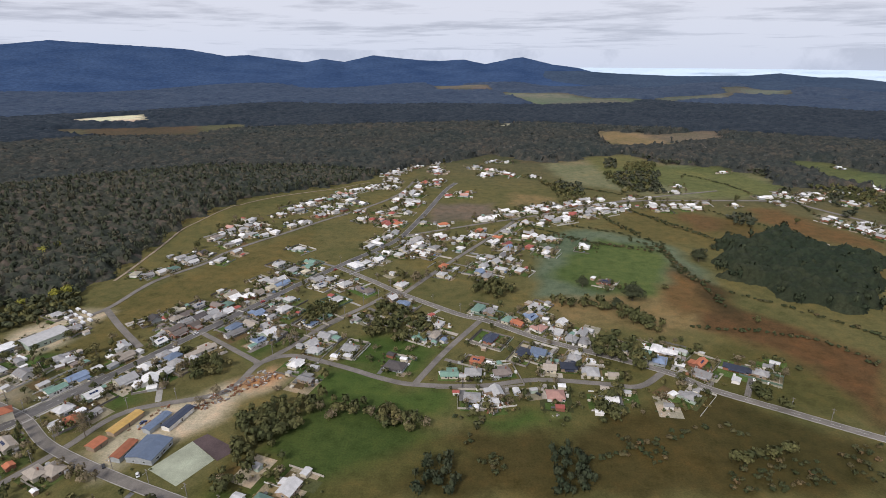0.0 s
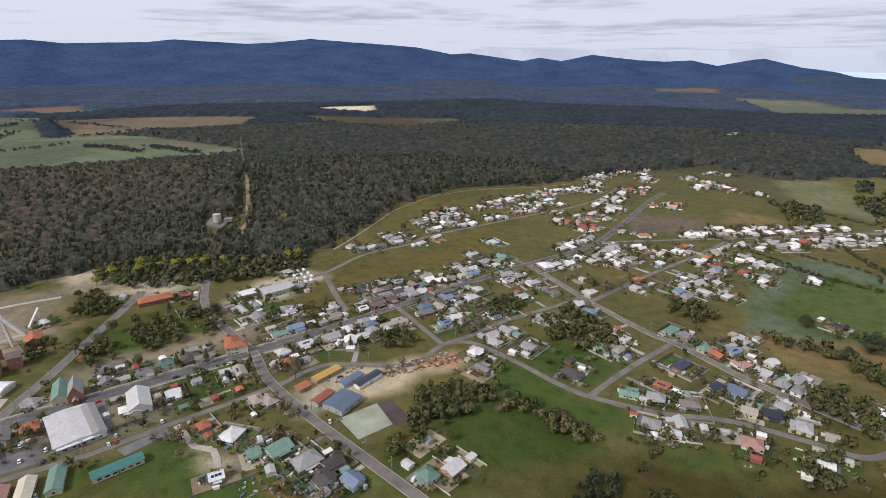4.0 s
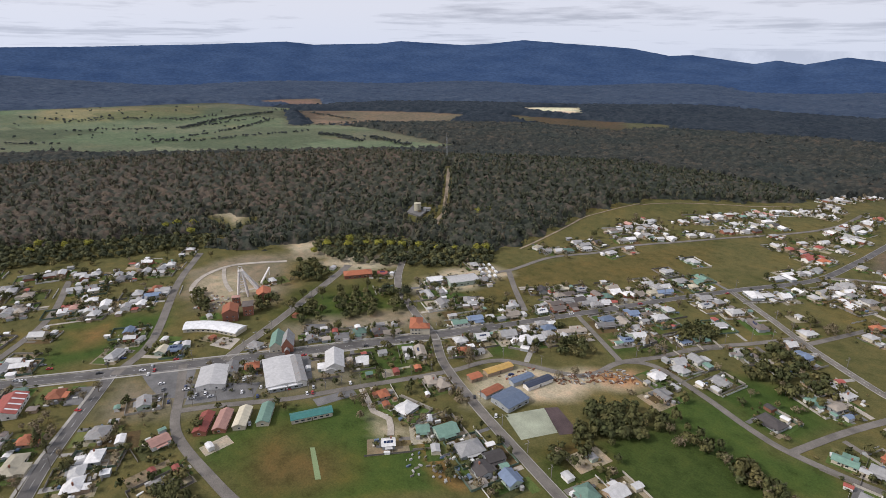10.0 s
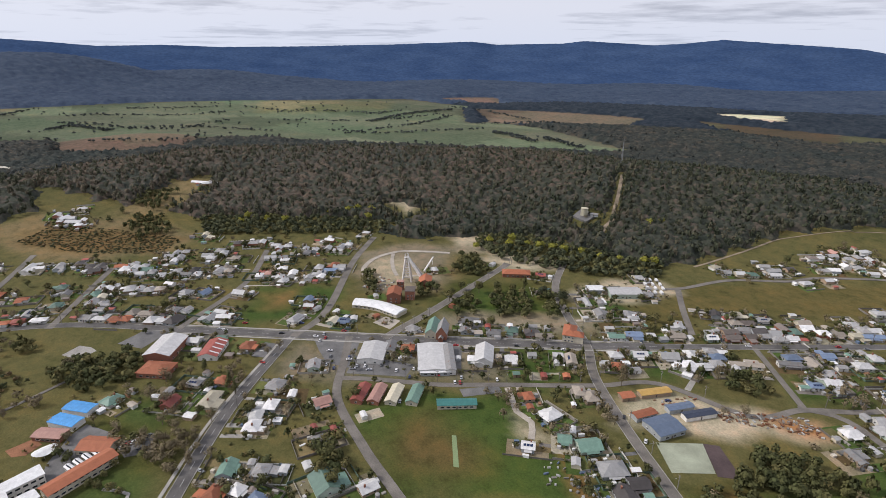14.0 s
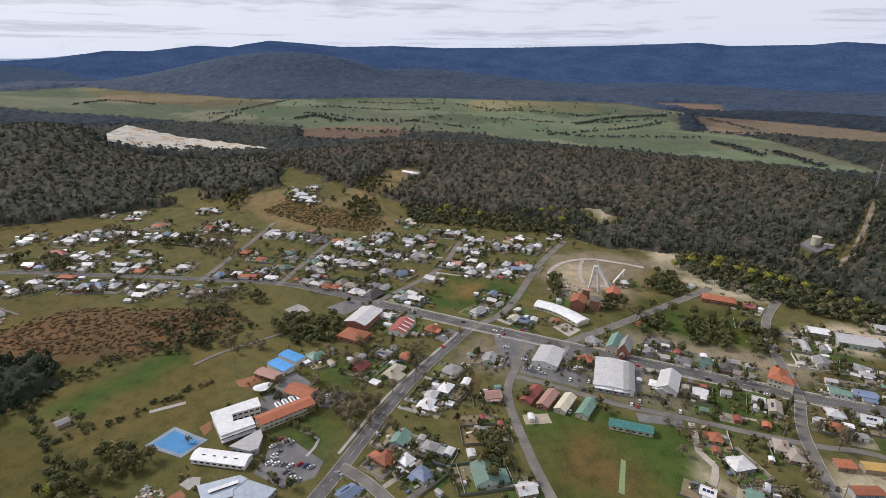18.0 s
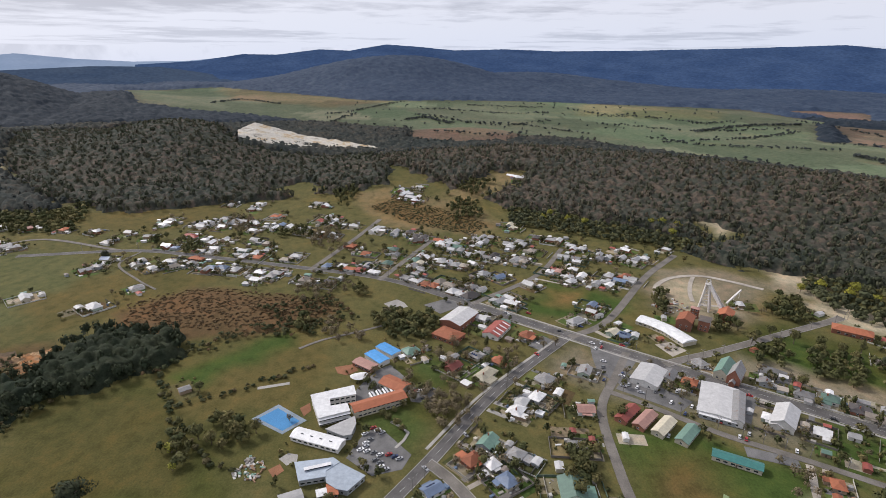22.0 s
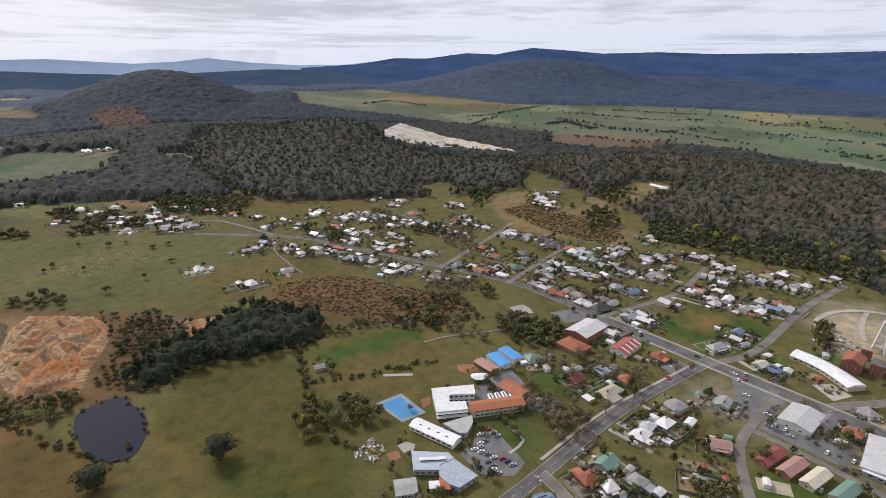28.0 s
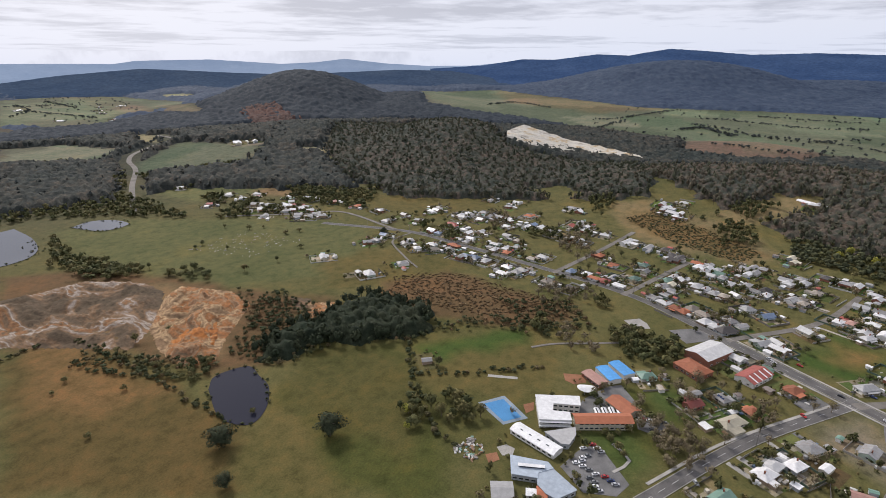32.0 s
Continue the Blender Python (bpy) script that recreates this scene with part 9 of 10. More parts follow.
def bank(name, label, azs, foot, crest, mat, seed):
    """A cut face that rises away from the town."""
    vs, rows = [], 14
    for k in range(rows):
        u = k / (rows - 1)
        for i, a in enumerate(azs):
            v = i / (len(azs) - 1)
            r0, z0 = np.interp(v, [p[0] for p in foot], [p[1] for p in foot]), np.interp(v, [p[0] for p in foot], [p[2] for p in foot])
            r1, z1 = np.interp(v, [p[0] for p in crest], [p[1] for p in crest]), np.interp(v, [p[0] for p in crest], [p[2] for p in crest])
            w = noise.noise((a * 1.4, u * 4, seed)) * 4 + noise.noise((a * 5, u * 9, seed)) * 2
            step = u + 0.05 * math.sin(u * 22)
            r, z = r0 + (r1 - r0) * u + w * 2, z0 + (z1 - z0) * step + w * 0.35 * (u > 0)
            vs.append((-r * math.sin(radians(a)), r * math.cos(radians(a)), z - (3 if k == 0 else 0)))
    n = len(azs)
    return setting(name, add_mesh(name, vs, [(k * n + i + 1, k * n + i, (k + 1) * n + i, (k + 1) * n + i + 1) for k in range(rows - 1) for i in range(n - 1)], mat), label, "quarry")


bank("ground_quarry", "white stone quarry face above the forest", np.linspace(99.5, 113.2, 90), [(0, 1200, 6), (0.45, 1205, 8), (0.7, 1210, 20), (1, 1240, 48)], [(0, 1235, 14), (0.53, 1340, 27), (0.88, 1360, 58), (1, 1300, 50)], m_quarry, 5)


# ---- single trees ----
def tree_kind(name, label, height, spread, clumps, leaf, mat, seed, squash=0.36, base=0.62, pointed=False, bark=None):
    """One tree with a tapered, forked trunk and a crown of leaf clumps; copies share it."""
    r = np.random.default_rng(seed)
    cl = leaf_cloud(clumps, 0.5 * spread, squash * height, leaf, r, 0.35)
    if pointed:
        k = np.clip(1.0 - (cl[:, :, 2].mean(1) / (squash * height) + 1) * 0.47, 0.06, 1)[:, None]
        mid = cl.mean(1, keepdims=True)
        cl = cl - mid
        mid[:, 0, 0] *= k[:, 0] * 1.3
        mid[:, 0, 1] *= k[:, 0] * 1.3
        cl = cl + mid
    cl[..., 2] += base * height
    tint = np.repeat(r.random(clumps) * 0.35 + r.random() * 0.5, 4)
    crown = big_mesh("crown", cl.reshape(-1, 3), np.arange(clumps * 4).reshape(-1, 4), mat, tint)
    soft_normals(crown, cl.reshape(-1, 3), np.array((0, 0, (base - 0.1) * height)), np.array((spread, spread, height)))
    vs, fs = [], []
    limbs = [((0, 0, -0.4), (0.1, 0.05, base * height), height * 0.028, height * 0.012)]
    for i in range(5):
        a = i * 1.2566 + r.uniform(-0.4, 0.4)
        z0 = height * r.uniform(0.25, 0.45)
        limbs.append(((0.02, 0.02, z0), (math.cos(a) * spread * 0.32, math.sin(a) * spread * 0.32, z0 + height * 0.3), height * 0.012, height * 0.004))
    for a, b, r0, r1 in limbs:
        o = len(vs)
        for p, rr in ((a, r0), (b, r1)):
            vs += [(p[0] + rr * math.cos(i * 1.2566), p[1] + rr * math.sin(i * 1.2566), p[2]) for i in range(5)]
        fs += [(o + i, o + (i + 1) % 5, o + 5 + (i + 1) % 5, o + 5 + i) for i in range(5)]
    ob = tagged(new(name), label, "tree", "trees of the town")
    part("trunk", add_mesh("trunk", vs, fs, M_BARK), ob)
    part("crown", crown, ob)
    return ob


DIG_SCRUB = [(-244, -336), (-288, -356), (-336, -390), (-355, -382), (-330, -336), (-318, -312), (-300, -306), (-291, -263), (-256, -276), (-244, -290)]
DIG_FOOT = [(-200, -427), (-203, -385), (-207, -344), (-230, -335), (-221, -318), (-203, -314), (-198, -331), (-193, -366)]
DIG_TOP = [(-287, -680), (-322, -559), (-310, -536), (-288, -539), (-272, -585), (-265, -630)]
DIG_SIDE = [(-323, -522), (-348, -508), (-343, -467), (-329, -454), (-324, -473), (-317, -508)]
for k, (area, gap, tall, kinds_m) in enumerate(((DIG_SCRUB, 5.5, 4.5, M_BRUSH), (DIG_FOOT, 6.0, 6.0, M_TREE), (DIG_TOP, 9.0, 9.0, M_TREE), (DIG_SIDE, 7.5, 8.0, M_TREE))):
    forest("digging_scrub", "dark scrub and tea-tree round the old diggings", scatter(area, gap, 460 + k, keep=0.85), tall, tall * 1.1, kinds_m, 110, 0.18, (0, 0.8), seed=470 + k, trunk=False)
TREES = {
    "gum": [tree_kind("tree", "dark spreading evergreen gum tree", 11, 10, 640, 0.42, M_TREE, 50 + k) for k in range(4)],
    "bush": [tree_kind("tree", "low bushy green garden tree", 5, 5.5, 260, 0.32, M_TREE, 60 + k, 0.42, 0.5) for k in range(3)],
    "pine": [tree_kind("tree", "dark pointed garden conifer tree", 14, 7, 520, 0.40, M_TREE, 70 + k, 0.45, 0.52, True) for k in range(3)],
    "bare": [tree_kind("tree", "leafless winter tree with a haze of twigs", 10, 9.5, 620, 0.24, M_BARE, 80 + k) for k in range(3)],
    "wattle": [tree_kind("tree", "wattle in bright yellow blossom", 8, 8, 420, 0.38, M_WATTLE, 90 + k) for k in range(3)],
    "oak": [tree_kind("tree", "broad dense dark round tree", 14, 17, 2800, 0.38, M_PINE, 95 + k, 0.4, 0.5) for k in range(2)],
}
r_tree = random.Random(77)
used = set()


def plant(kind, x, y, size=1.0):
    src = r_tree.choice(TREES[kind])
    m = pose(x, y, zat(x, y) - 0.1, 0, 0, r_tree.uniform(0, 360)) @ Matrix.Scale(size, 4)
    if src.name in used:
        ob = copy_thing(src, pose(x, y, zat(x, y) - 0.1, 0, 0, r_tree.uniform(0, 360)))
        ob.scale = (size, size, size * r_tree.uniform(0.85, 1.15))
    else:
        used.add(src.name)
        src.matrix_world = m
    return ob if src.name not in used else src


def grove(kind, size, spots):
    for sx, sy in spots:
        plant(kind, sx, sy, size * r_tree.uniform(0.8, 1.15))


grove("gum", 0.85, [(-720, -252), (-616, -116), (-595, -98), (-614, -366), (-481, -98), (-477, -108), (-758, -176), (-666, -61), (-720, 11), (-757, -226), (-809, 25), (-619, -285), (-626, -280), (-674, -173), (-677, -187)])
grove("bare", 1.1, [(-583, -147), (-578, -156), (-595, -143), (-681, -147), (-486, -150), (-477, -140), (-482, -156), (-613, -278), (-532, -1)])
grove("oak", 1.4, [(260, 579), (158, 474), (-208, -197), (-168, -246)])
grove("bush", 1, [(-159, -398), (-146, -389), (-174, -352), (-133, -322), (-243, -401), (-200, -255)])
grove("gum", 0.9, [(420, 842), (255, 978), (341, 1125), (394, 999), (443, 720), (-218, -408), (-243, -399), (-310, -180)])
grove("wattle", 0.8, [(-236, -160)])
grove("oak", 0.8, [(292, 619), (118, 505), (138, 455), (-147, -218), (-355, 322), (-372, 312), (-545, -398)])
grove("gum", 1.1, [(-168, -247), (-264, -135), (-258, -148), (-270, -126), (-250, -165), (-262, -158), (-405, 262), (-398, 278), (-390, 290), (-412, 236), (-418, 250), (-402, 228)])
grove("gum", 1, [(-388, 272), (-396, 244), (-460, 252), (-462, 268), (-430, 212), (-424, 226), (-470, 180), (-462, 172), (-300, 100), (-252, 66), (-240, 72), (-232, 62), (-243, 58)])
grove("pine", 1, [(-392, 306), (-342, 30), (-352, 28), (-300, 258), (-270, 270), (-265, 262), (-215, 320), (-195, 340), (-190, 352)])
grove("wattle", 1.6, [(-694, 234), (-678, 261), (-690, 246), (-507, 322), (-503, 370), (-460, 395), (-448, 402), (-432, 413), (-451, 540), (-721, 98), (-735, 110), (-372, 462), (-470, 385), (-515, 345), (-484, 378), (-700, 150), (-660, 250)])
grove("wattle", 1.4, [(-400, 440), (-415, 425), (-495, 360), (-440, 520), (-445, 555), (-380, 455), (-706, 210), (-714, 130), (-250, -168)])
grove("bare", 1, [(-330, -15), (-318, -8), (-308, 2), (-322, -25), (-300, -12), (-296, -5), (-335, -8), (-318, 12), (-310, -18), (-330, 140), (-322, 146), (-335, 152), (-388, 70), (-384, 60), (-245, 268), (-235, 276), (-228, 268), (-240, 282)])
grove("bare", 1.15, [(-450, -150), (-458, -140), (-466, -160), (-352, -12), (-360, -20), (-172, 300), (-165, 310), (-430, -70), (-380, -10)])
grove("bush", 1.3, [(-262, -64), (-247, -56), (-288, -48), (-283, -42), (-278, -38), (-292, -52), (-302, -40), (-310, -34), (-296, -45)])
# garden trees, between the houses and clear of the roads
lots = np.array([(s[0], s[1], s[2]) for s in SITES])
count = 0
for k in range(6000):
    if count >= 175:
        break
    cx, cy, cr = lots[r_tree.randrange(len(lots))]
    a, dist = r_tree.uniform(0, 6.283), r_tree.uniform(cr + 3, cr + 16)
    px, py = cx + math.cos(a) * dist, cy + math.sin(a) * dist
    if (np.hypot(lots[:, 0] - px, lots[:, 1] - py) < lots[:, 2] + 3).any():
        continue
    if road_gap(px, py) < 3.5:
        continue
    if any(inside(np.array(px), np.array(py), q) for q in OPEN):
        continue
    plant(r_tree.choice(("bush", "bush", "gum", "gum", "gum", "bare", "pine")), px, py, r_tree.uniform(0.6, 1.0))
    count += 1
# smaller shrubs and hedges of the gardens
sp = []
for k in range(16000):
    cx, cy, cr = lots[r_tree.randrange(len(lots))]
    a, dist = r_tree.uniform(0, 6.283), r_tree.uniform(cr * 0.9 + 1.5, cr + 14)
    sp.append((cx + math.cos(a) * dist, cy + math.sin(a) * dist))
sp = np.array(sp)
ok = np.ones(len(sp), bool)
for cx, cy, cr in lots:
    ok &= np.hypot(sp[:, 0] - cx, sp[:, 1] - cy) > cr * 0.85 + 1
for line, wide in LINES:
    ok &= near_line(sp[:, 0], sp[:, 1], line)[0] > wide + 1.5
for q in OPEN:
    ok &= ~inside(sp[:, 0], sp[:, 1], q)
forest("garden_shrubs", "shrubs, hedges and clutter of town gardens", sp[ok][:4600], 2.6, 3.0, M_TREE, 18, 0.36, (0, 1), seed=31, trunk=False)



# taller trees between the yards: dark evergreens and bare brown winter crowns
def town_trees(n, near, far_off, gap, r):
    pick = lots[r.integers(0, len(lots), n * 5)]
    a, dist = r.uniform(0, 6.283, len(pick)), pick[:, 2] + r.uniform(near, far_off, len(pick))
    px, py = pick[:, 0] + np.cos(a) * dist, pick[:, 1] + np.sin(a) * dist
    ok = np.ones(len(px), bool)
    for cx, cy, cr in lots:
        ok &= np.hypot(px - cx, py - cy) > cr * 0.9 + gap
    for line, wide in LINES:
        ok &= near_line(px, py, line)[0] > wide + gap
    for q in OPEN:
        ok &= ~inside(px, py, q)
    return np.stack([px, py], 1)[ok][:n]


r_town = np.random.default_rng(5)
forest("yard_trees", "dark evergreen trees between the yards", town_trees(820, 1.5, 15, 1.2, r_town), 7.0, 6.0, M_TREE, 70, 0.22, (0, 0.7), kinds=12, seed=501)
forest("bare_yard_trees", "bare brown winter trees between the yards", town_trees(700, 1.5, 17, 1.2, r_town), 7.5, 7.0, M_BARE, 80, 0.15, (0, 1), kinds=12, seed=502)
HEATH = [(-479, -259), (-466, -124), (-437, -113), (-413, -170), (-395, -205), (-403, -289), (-436, -309), (-455, -293)]
forest("heath_tussocks", "dry rusty tussocks and bracken on the heath", scatter(HEATH, 3.4, 503, keep=0.75), 1.1, 3.6, M_TUSSOCK, 18, 0.4, (0, 1), seed=504, trunk=False)
for k, area in enumerate(([(52, 264), (61, 270), (77, 239), (72, 230), (50, 229)], [(-26, 248), (-8, 255), (1, 240), (0, 228), (-24, 227)])):
    forest("creek_trees", "tall dark trees standing along the creek", scatter(area, 5.5, 510 + k), 9, 6.5, M_PINE, 130, 0.17, (0, 0.6), kinds=9, seed=512 + k)
for k, area in enumerate(([(3, 256), (18, 263), (28, 250), (14, 241)], [(141, 249), (166, 263), (209, 260), (199, 239), (144, 235)], [(218, 270), (251, 281), (227, 244), (210, 247)], [(93, 278), (121, 272), (118, 253), (94, 257)])):
    forest("creek_scrub", "dark brown scrub along the creek flat", scatter(area, 4.6, 520 + k, keep=0.8), 3.6, 4.6, M_BRUSH, 60, 0.2, (0, 1), kinds=9, seed=524 + k, trunk=False)


# ---- fences, drives, tanks and poles round the houses ----
M_FENCE = [painted("pale_paling", (0.42, 0.39, 0.34), 0.9), painted("grey_paling", (0.22, 0.20, 0.18), 0.9), painted("white_pickets", (0.62, 0.61, 0.58), 0.7), painted("green_sheet_fence", (0.11, 0.16, 0.12), 0.6)]
FENCE_WORD = ["pale timber paling fence round a yard", "weathered grey paling fence round a yard", "white picket fence round a yard", "dark green metal fence round a yard"]
r_yard = random.Random(9)
lot_xy = np.array([(s[0], s[1], s[2]) for s in SITES])


def clear_of_roads(x, y, extra):
    return road_gap(x, y) > extra


def nearest_road(x, y):
    best = (1e9, 0, 0)
    for line, wide in LINES:
        for (ax, ay), (bx, by) in zip(line, line[1:]):
            dx, dy = bx - ax, by - ay
            u = max(0, min(1, ((x - ax) * dx + (y - ay) * dy) / (dx * dx + dy * dy)))
            d = math.hypot(x - ax - u * dx, y - ay - u * dy)
            if d < best[0]:
                best = (d, ax + u * dx, ay + u * dy)
    return best


fence_count = drive_count = 0
for x, y, turn, w, d in LOTS:
    far = math.hypot(x, y)
    if w * d < 44 or far > 600:
        continue
    dist, nx, ny = nearest_road(x, y)
    z = zat(x, y)
    if dist < 45 and drive_count < 190:
        # a drive from the street along one side of the house
        ux, uy = (x - nx) / dist, (y - ny) / dist
        side = r_yard.choice((-1, 1)) * (max(w, d) / 2 + 1.2)
        sx, sy = -uy * side, ux * side
        x0, y0, x1, y1 = nx + ux * 4.5 + sx, ny + uy * 4.5 + sy, x + sx + ux * 2, y + sy + uy * 2
        hw = r_yard.uniform(1.3, 2.2)
        pts = [(x0 - uy * hw, y0 + ux * hw), (x0 + uy * hw, y0 - ux * hw), (x1 + uy * hw, y1 - ux * hw), (x1 - uy * hw, y1 + ux * hw)]
        slab("driveway", "short driveway beside a house", "driveway", pts, r_yard.choice((M_GRAVEL, M_CONCRETE, M_CARPARK, M_ROAD_OLD)), 0.07 + 0.001 * (drive_count % 30), 0.3)
        drive_count += 1
    if r_yard.random() < 0.62 and fence_count < 150:
        k = r_yard.choice((0, 0, 1, 1, 2, 3))
        fx, fy = w / 2 + r_yard.uniform(2.5, 5), d / 2 + r_yard.uniform(6, 13)
        c, s = math.cos(radians(turn)), math.sin(radians(turn))
        corners = [(-fx, -fy), (fx, -fy), (fx, fy), (-fx, fy)]
        made = None
        for a in range(4):
            (ax, ay), (bx, by) = corners[a], corners[(a + 1) % 4]
            mx, my = x + (ax + bx) / 2 * c - (ay + by) / 2 * s, y + (ax + bx) / 2 * s + (ay + by) / 2 * c
            ex = [(x + px * c - py * s, y + px * s + py * c) for px, py in ((ax, ay), (bx, by))]
            if not all(clear_of_roads(px, py, 1.5) for px, py in ex + [(mx, my)]):
                continue
            if min(np.hypot(lot_xy[:, 0] - mx, lot_xy[:, 1] - my) - lot_xy[:, 2] * 0.75) < 0:
                continue
            if made is None:
                made = tagged(new("fence"), FENCE_WORD[k], "fence", "yard fences")
                made.matrix_world = pose(x, y, z, 0, 0, turn)
            ln = math.hypot(bx - ax, by - ay)
            hh = 1.0 if k == 2 else 1.6
            v, f = box(-ln / 2, ln / 2, -0.06, 0.06, -0.3, hh)
            placed("panel", add_mesh("panel", v, f, M_FENCE[k]), made, (ax + bx) / 2, (ay + by) / 2, 0, math.degrees(math.atan2(by - ay, bx - ax)))
        fence_count += made is not None


# ---- garden plots: lawns, beds and worn yards round the houses, with their shrubs ----
PLOT_COLOURS = ((0.066, 0.105, 0.034), (0.072, 0.095, 0.036), (0.28, 0.265, 0.245), (0.060, 0.100, 0.032), (0.085, 0.125, 0.045), (0.10, 0.118, 0.050), (0.12, 0.115, 0.06), (0.17, 0.14, 0.085), (0.10, 0.075, 0.045), (0.26, 0.235, 0.20), (0.06, 0.068, 0.034), (0.20, 0.175, 0.14), (0.075, 0.115, 0.04))
r_plot = np.random.default_rng(77)
p_co, p_col, p_q, shrub_xy, tree_xy = [], [], [], [], []
for k, (x, y, turn, w, d) in enumerate(ALL_LOTS):
    c, s = math.cos(radians(turn)), math.sin(radians(turn))
    big = w * d >= 44
    for piece in range(3 if big else 1):
        hw, hd = (w / 2 + r_plot.uniform(2, 5), d / 2 + r_plot.uniform(5, 11)) if piece == 0 else (r_plot.uniform(2, 6), r_plot.uniform(2.5, 7))
        ox, oy = (0, r_plot.uniform(-2, 2)) if piece == 0 else (r_plot.uniform(-w / 2 - 3, w / 2 + 3), r_plot.choice((-1, 1)) * (d / 2 + r_plot.uniform(2, 6)))
        U, V = np.meshgrid(np.linspace(-hw, hw, 5) + ox, np.linspace(-hd, hd, 5) + oy)
        PX, PY = x + U * c - V * s, y + U * s + V * c
        PZ = relief(PX, PY) + 0.035 + 0.003 * ((k * 3 + piece) % 23)
        base = 25 * len(p_co)
        p_co.append(np.stack([PX, PY, PZ], -1).reshape(-1, 3))
        col = np.array(PLOT_COLOURS[r_plot.integers(0, len(PLOT_COLOURS))]) * r_plot.uniform(0.8, 1.2)
        p_col.append(np.tile(np.append(col, 1.0), (25, 1)))
        p_q += [(base + i * 5 + j, base + i * 5 + j + 1, base + i * 5 + j + 6, base + i * 5 + j + 5) for i in range(4) for j in range(4)]
    for q in range(r_plot.integers(4, 10) if big else 2):
        a = r_plot.uniform(0, 6.283)
        rx, ry = (w / 2 + r_plot.uniform(1.5, 5)) * math.cos(a), (d / 2 + r_plot.uniform(2, 9)) * math.sin(a)
        (tree_xy if q == 0 and r_plot.random() < 0.6 else shrub_xy).append((x + rx * c - ry * s, y + rx * s + ry * c))
p_all, p_q = np.concatenate(p_co), np.array(p_q)
clear = np.ones(len(p_all), bool)
for line, wide in LINES:
    clear &= near_line(p_all[:, 0], p_all[:, 1], line)[0] > wide + 0.8
me = big_mesh("garden_plots", p_all, p_q[clear[p_q].all(1)], M_GROUND)
at = me.attributes.new("cover", "FLOAT_COLOR", "POINT")
at.data.foreach_set("color", np.concatenate(p_col).astype(np.float32).ravel())
tagged(new("garden_plots", me), "lawns, garden beds and worn yards round the houses", "gardens", kind="stuff")


def off_streets(xy, gap):
    xy = np.array(xy)
    ok = np.ones(len(xy), bool)
    for line, wide in LINES:
        ok &= near_line(xy[:, 0], xy[:, 1], line)[0] > wide + gap
    site = np.array(SITES)
    for i in np.flatnonzero(ok):
        ok[i] = (np.hypot(site[:, 0] - xy[i, 0], site[:, 1] - xy[i, 1]) > site[:, 2] * 0.8 + gap * 0.4).all()
    return xy[ok]


def bits_material(name, colours):
    """Loose small things, each in a colour of its own."""
    m, t, bs = material(name, 0.7, 0.0, 0.25)
    geo = t.nodes.new("ShaderNodeNewGeometry")
    rr = ramp(t, geo.outputs["Random Per Island"], [(k / len(colours), c) for k, c in enumerate(colours)])
    rr.color_ramp.interpolation = "CONSTANT"
    n = noise_of(t, 1.5, 4.0, 0.6)
    r1 = ramp(t, n.outputs[0], [(0.3, grey(0.8)), (0.7, grey(1.05))])
    t.links.new(times(t, rr.outputs[0], r1.outputs[0]), bs.inputs["Base Color"])
    return m


M_BITS = bits_material("yard_odds_and_ends", [(0.62, 0.62, 0.60), (0.10, 0.10, 0.10), (0.45, 0.44, 0.42), (0.30, 0.16, 0.09), (0.70, 0.70, 0.68), (0.12, 0.17, 0.25), (0.30, 0.28, 0.25), (0.55, 0.50, 0.42)])
M_RAILS = bits_material("yard_fence_paint", [(0.60, 0.59, 0.56), (0.26, 0.24, 0.21), (0.42, 0.39, 0.34), (0.14, 0.13, 0.115), (0.52, 0.50, 0.46)])
bits_v, bits_f, rail_v, rail_f = [], [], [], []


def lay(vs, fs, cx, cy, turn, lx, ly, lz, low=-0.2):
    c, s = math.cos(turn), math.sin(turn)
    z = zat(cx, cy)
    v, f = box(-lx, lx, -ly, ly, low, lz)
    o = len(vs)
    fs += [tuple(o + i for i in q) for q in f]
    vs += [(cx + px * c - py * s, cy + px * s + py * c, z + pz) for px, py, pz in v]


spot_xy, spots, rail_xy, rails = [], [], [], []
for x, y, turn, w, d in ALL_LOTS:
    if w * d < 44:
        continue
    c, s = math.cos(radians(turn)), math.sin(radians(turn))
    for q in range(r_plot.integers(2, 6)):
        a = r_plot.uniform(0, 6.283)
        rx, ry = (w / 2 + r_plot.uniform(1.5, 5)) * math.cos(a), (d / 2 + r_plot.uniform(2.5, 9)) * math.sin(a)
        spot_xy.append((x + rx * c - ry * s, y + rx * s + ry * c))
        spots.append((turn + r_plot.choice((0, 90)) + r_plot.uniform(-12, 12), r_plot.uniform(0.5, 1.9), r_plot.uniform(0.4, 1.1), r_plot.uniform(0.5, 2.0)))
    if r_plot.random() < 0.75:
        fx, fy = w / 2 + r_plot.uniform(3, 6), d / 2 + r_plot.uniform(7, 13)
        for ax, ay, bx, by in ((-fx, -fy, fx, -fy), (fx, -fy, fx, fy), (fx, fy, -fx, fy)):
            if r_plot.random() < 0.8:
                rail_xy.append((x + (ax + bx) / 2 * c - (ay + by) / 2 * s, y + (ax + bx) / 2 * s + (ay + by) / 2 * c))
                rails.append((turn + math.degrees(math.atan2(by - ay, bx - ax)), math.hypot(bx - ax, by - ay) / 2, r_plot.uniform(0.9, 1.7)))


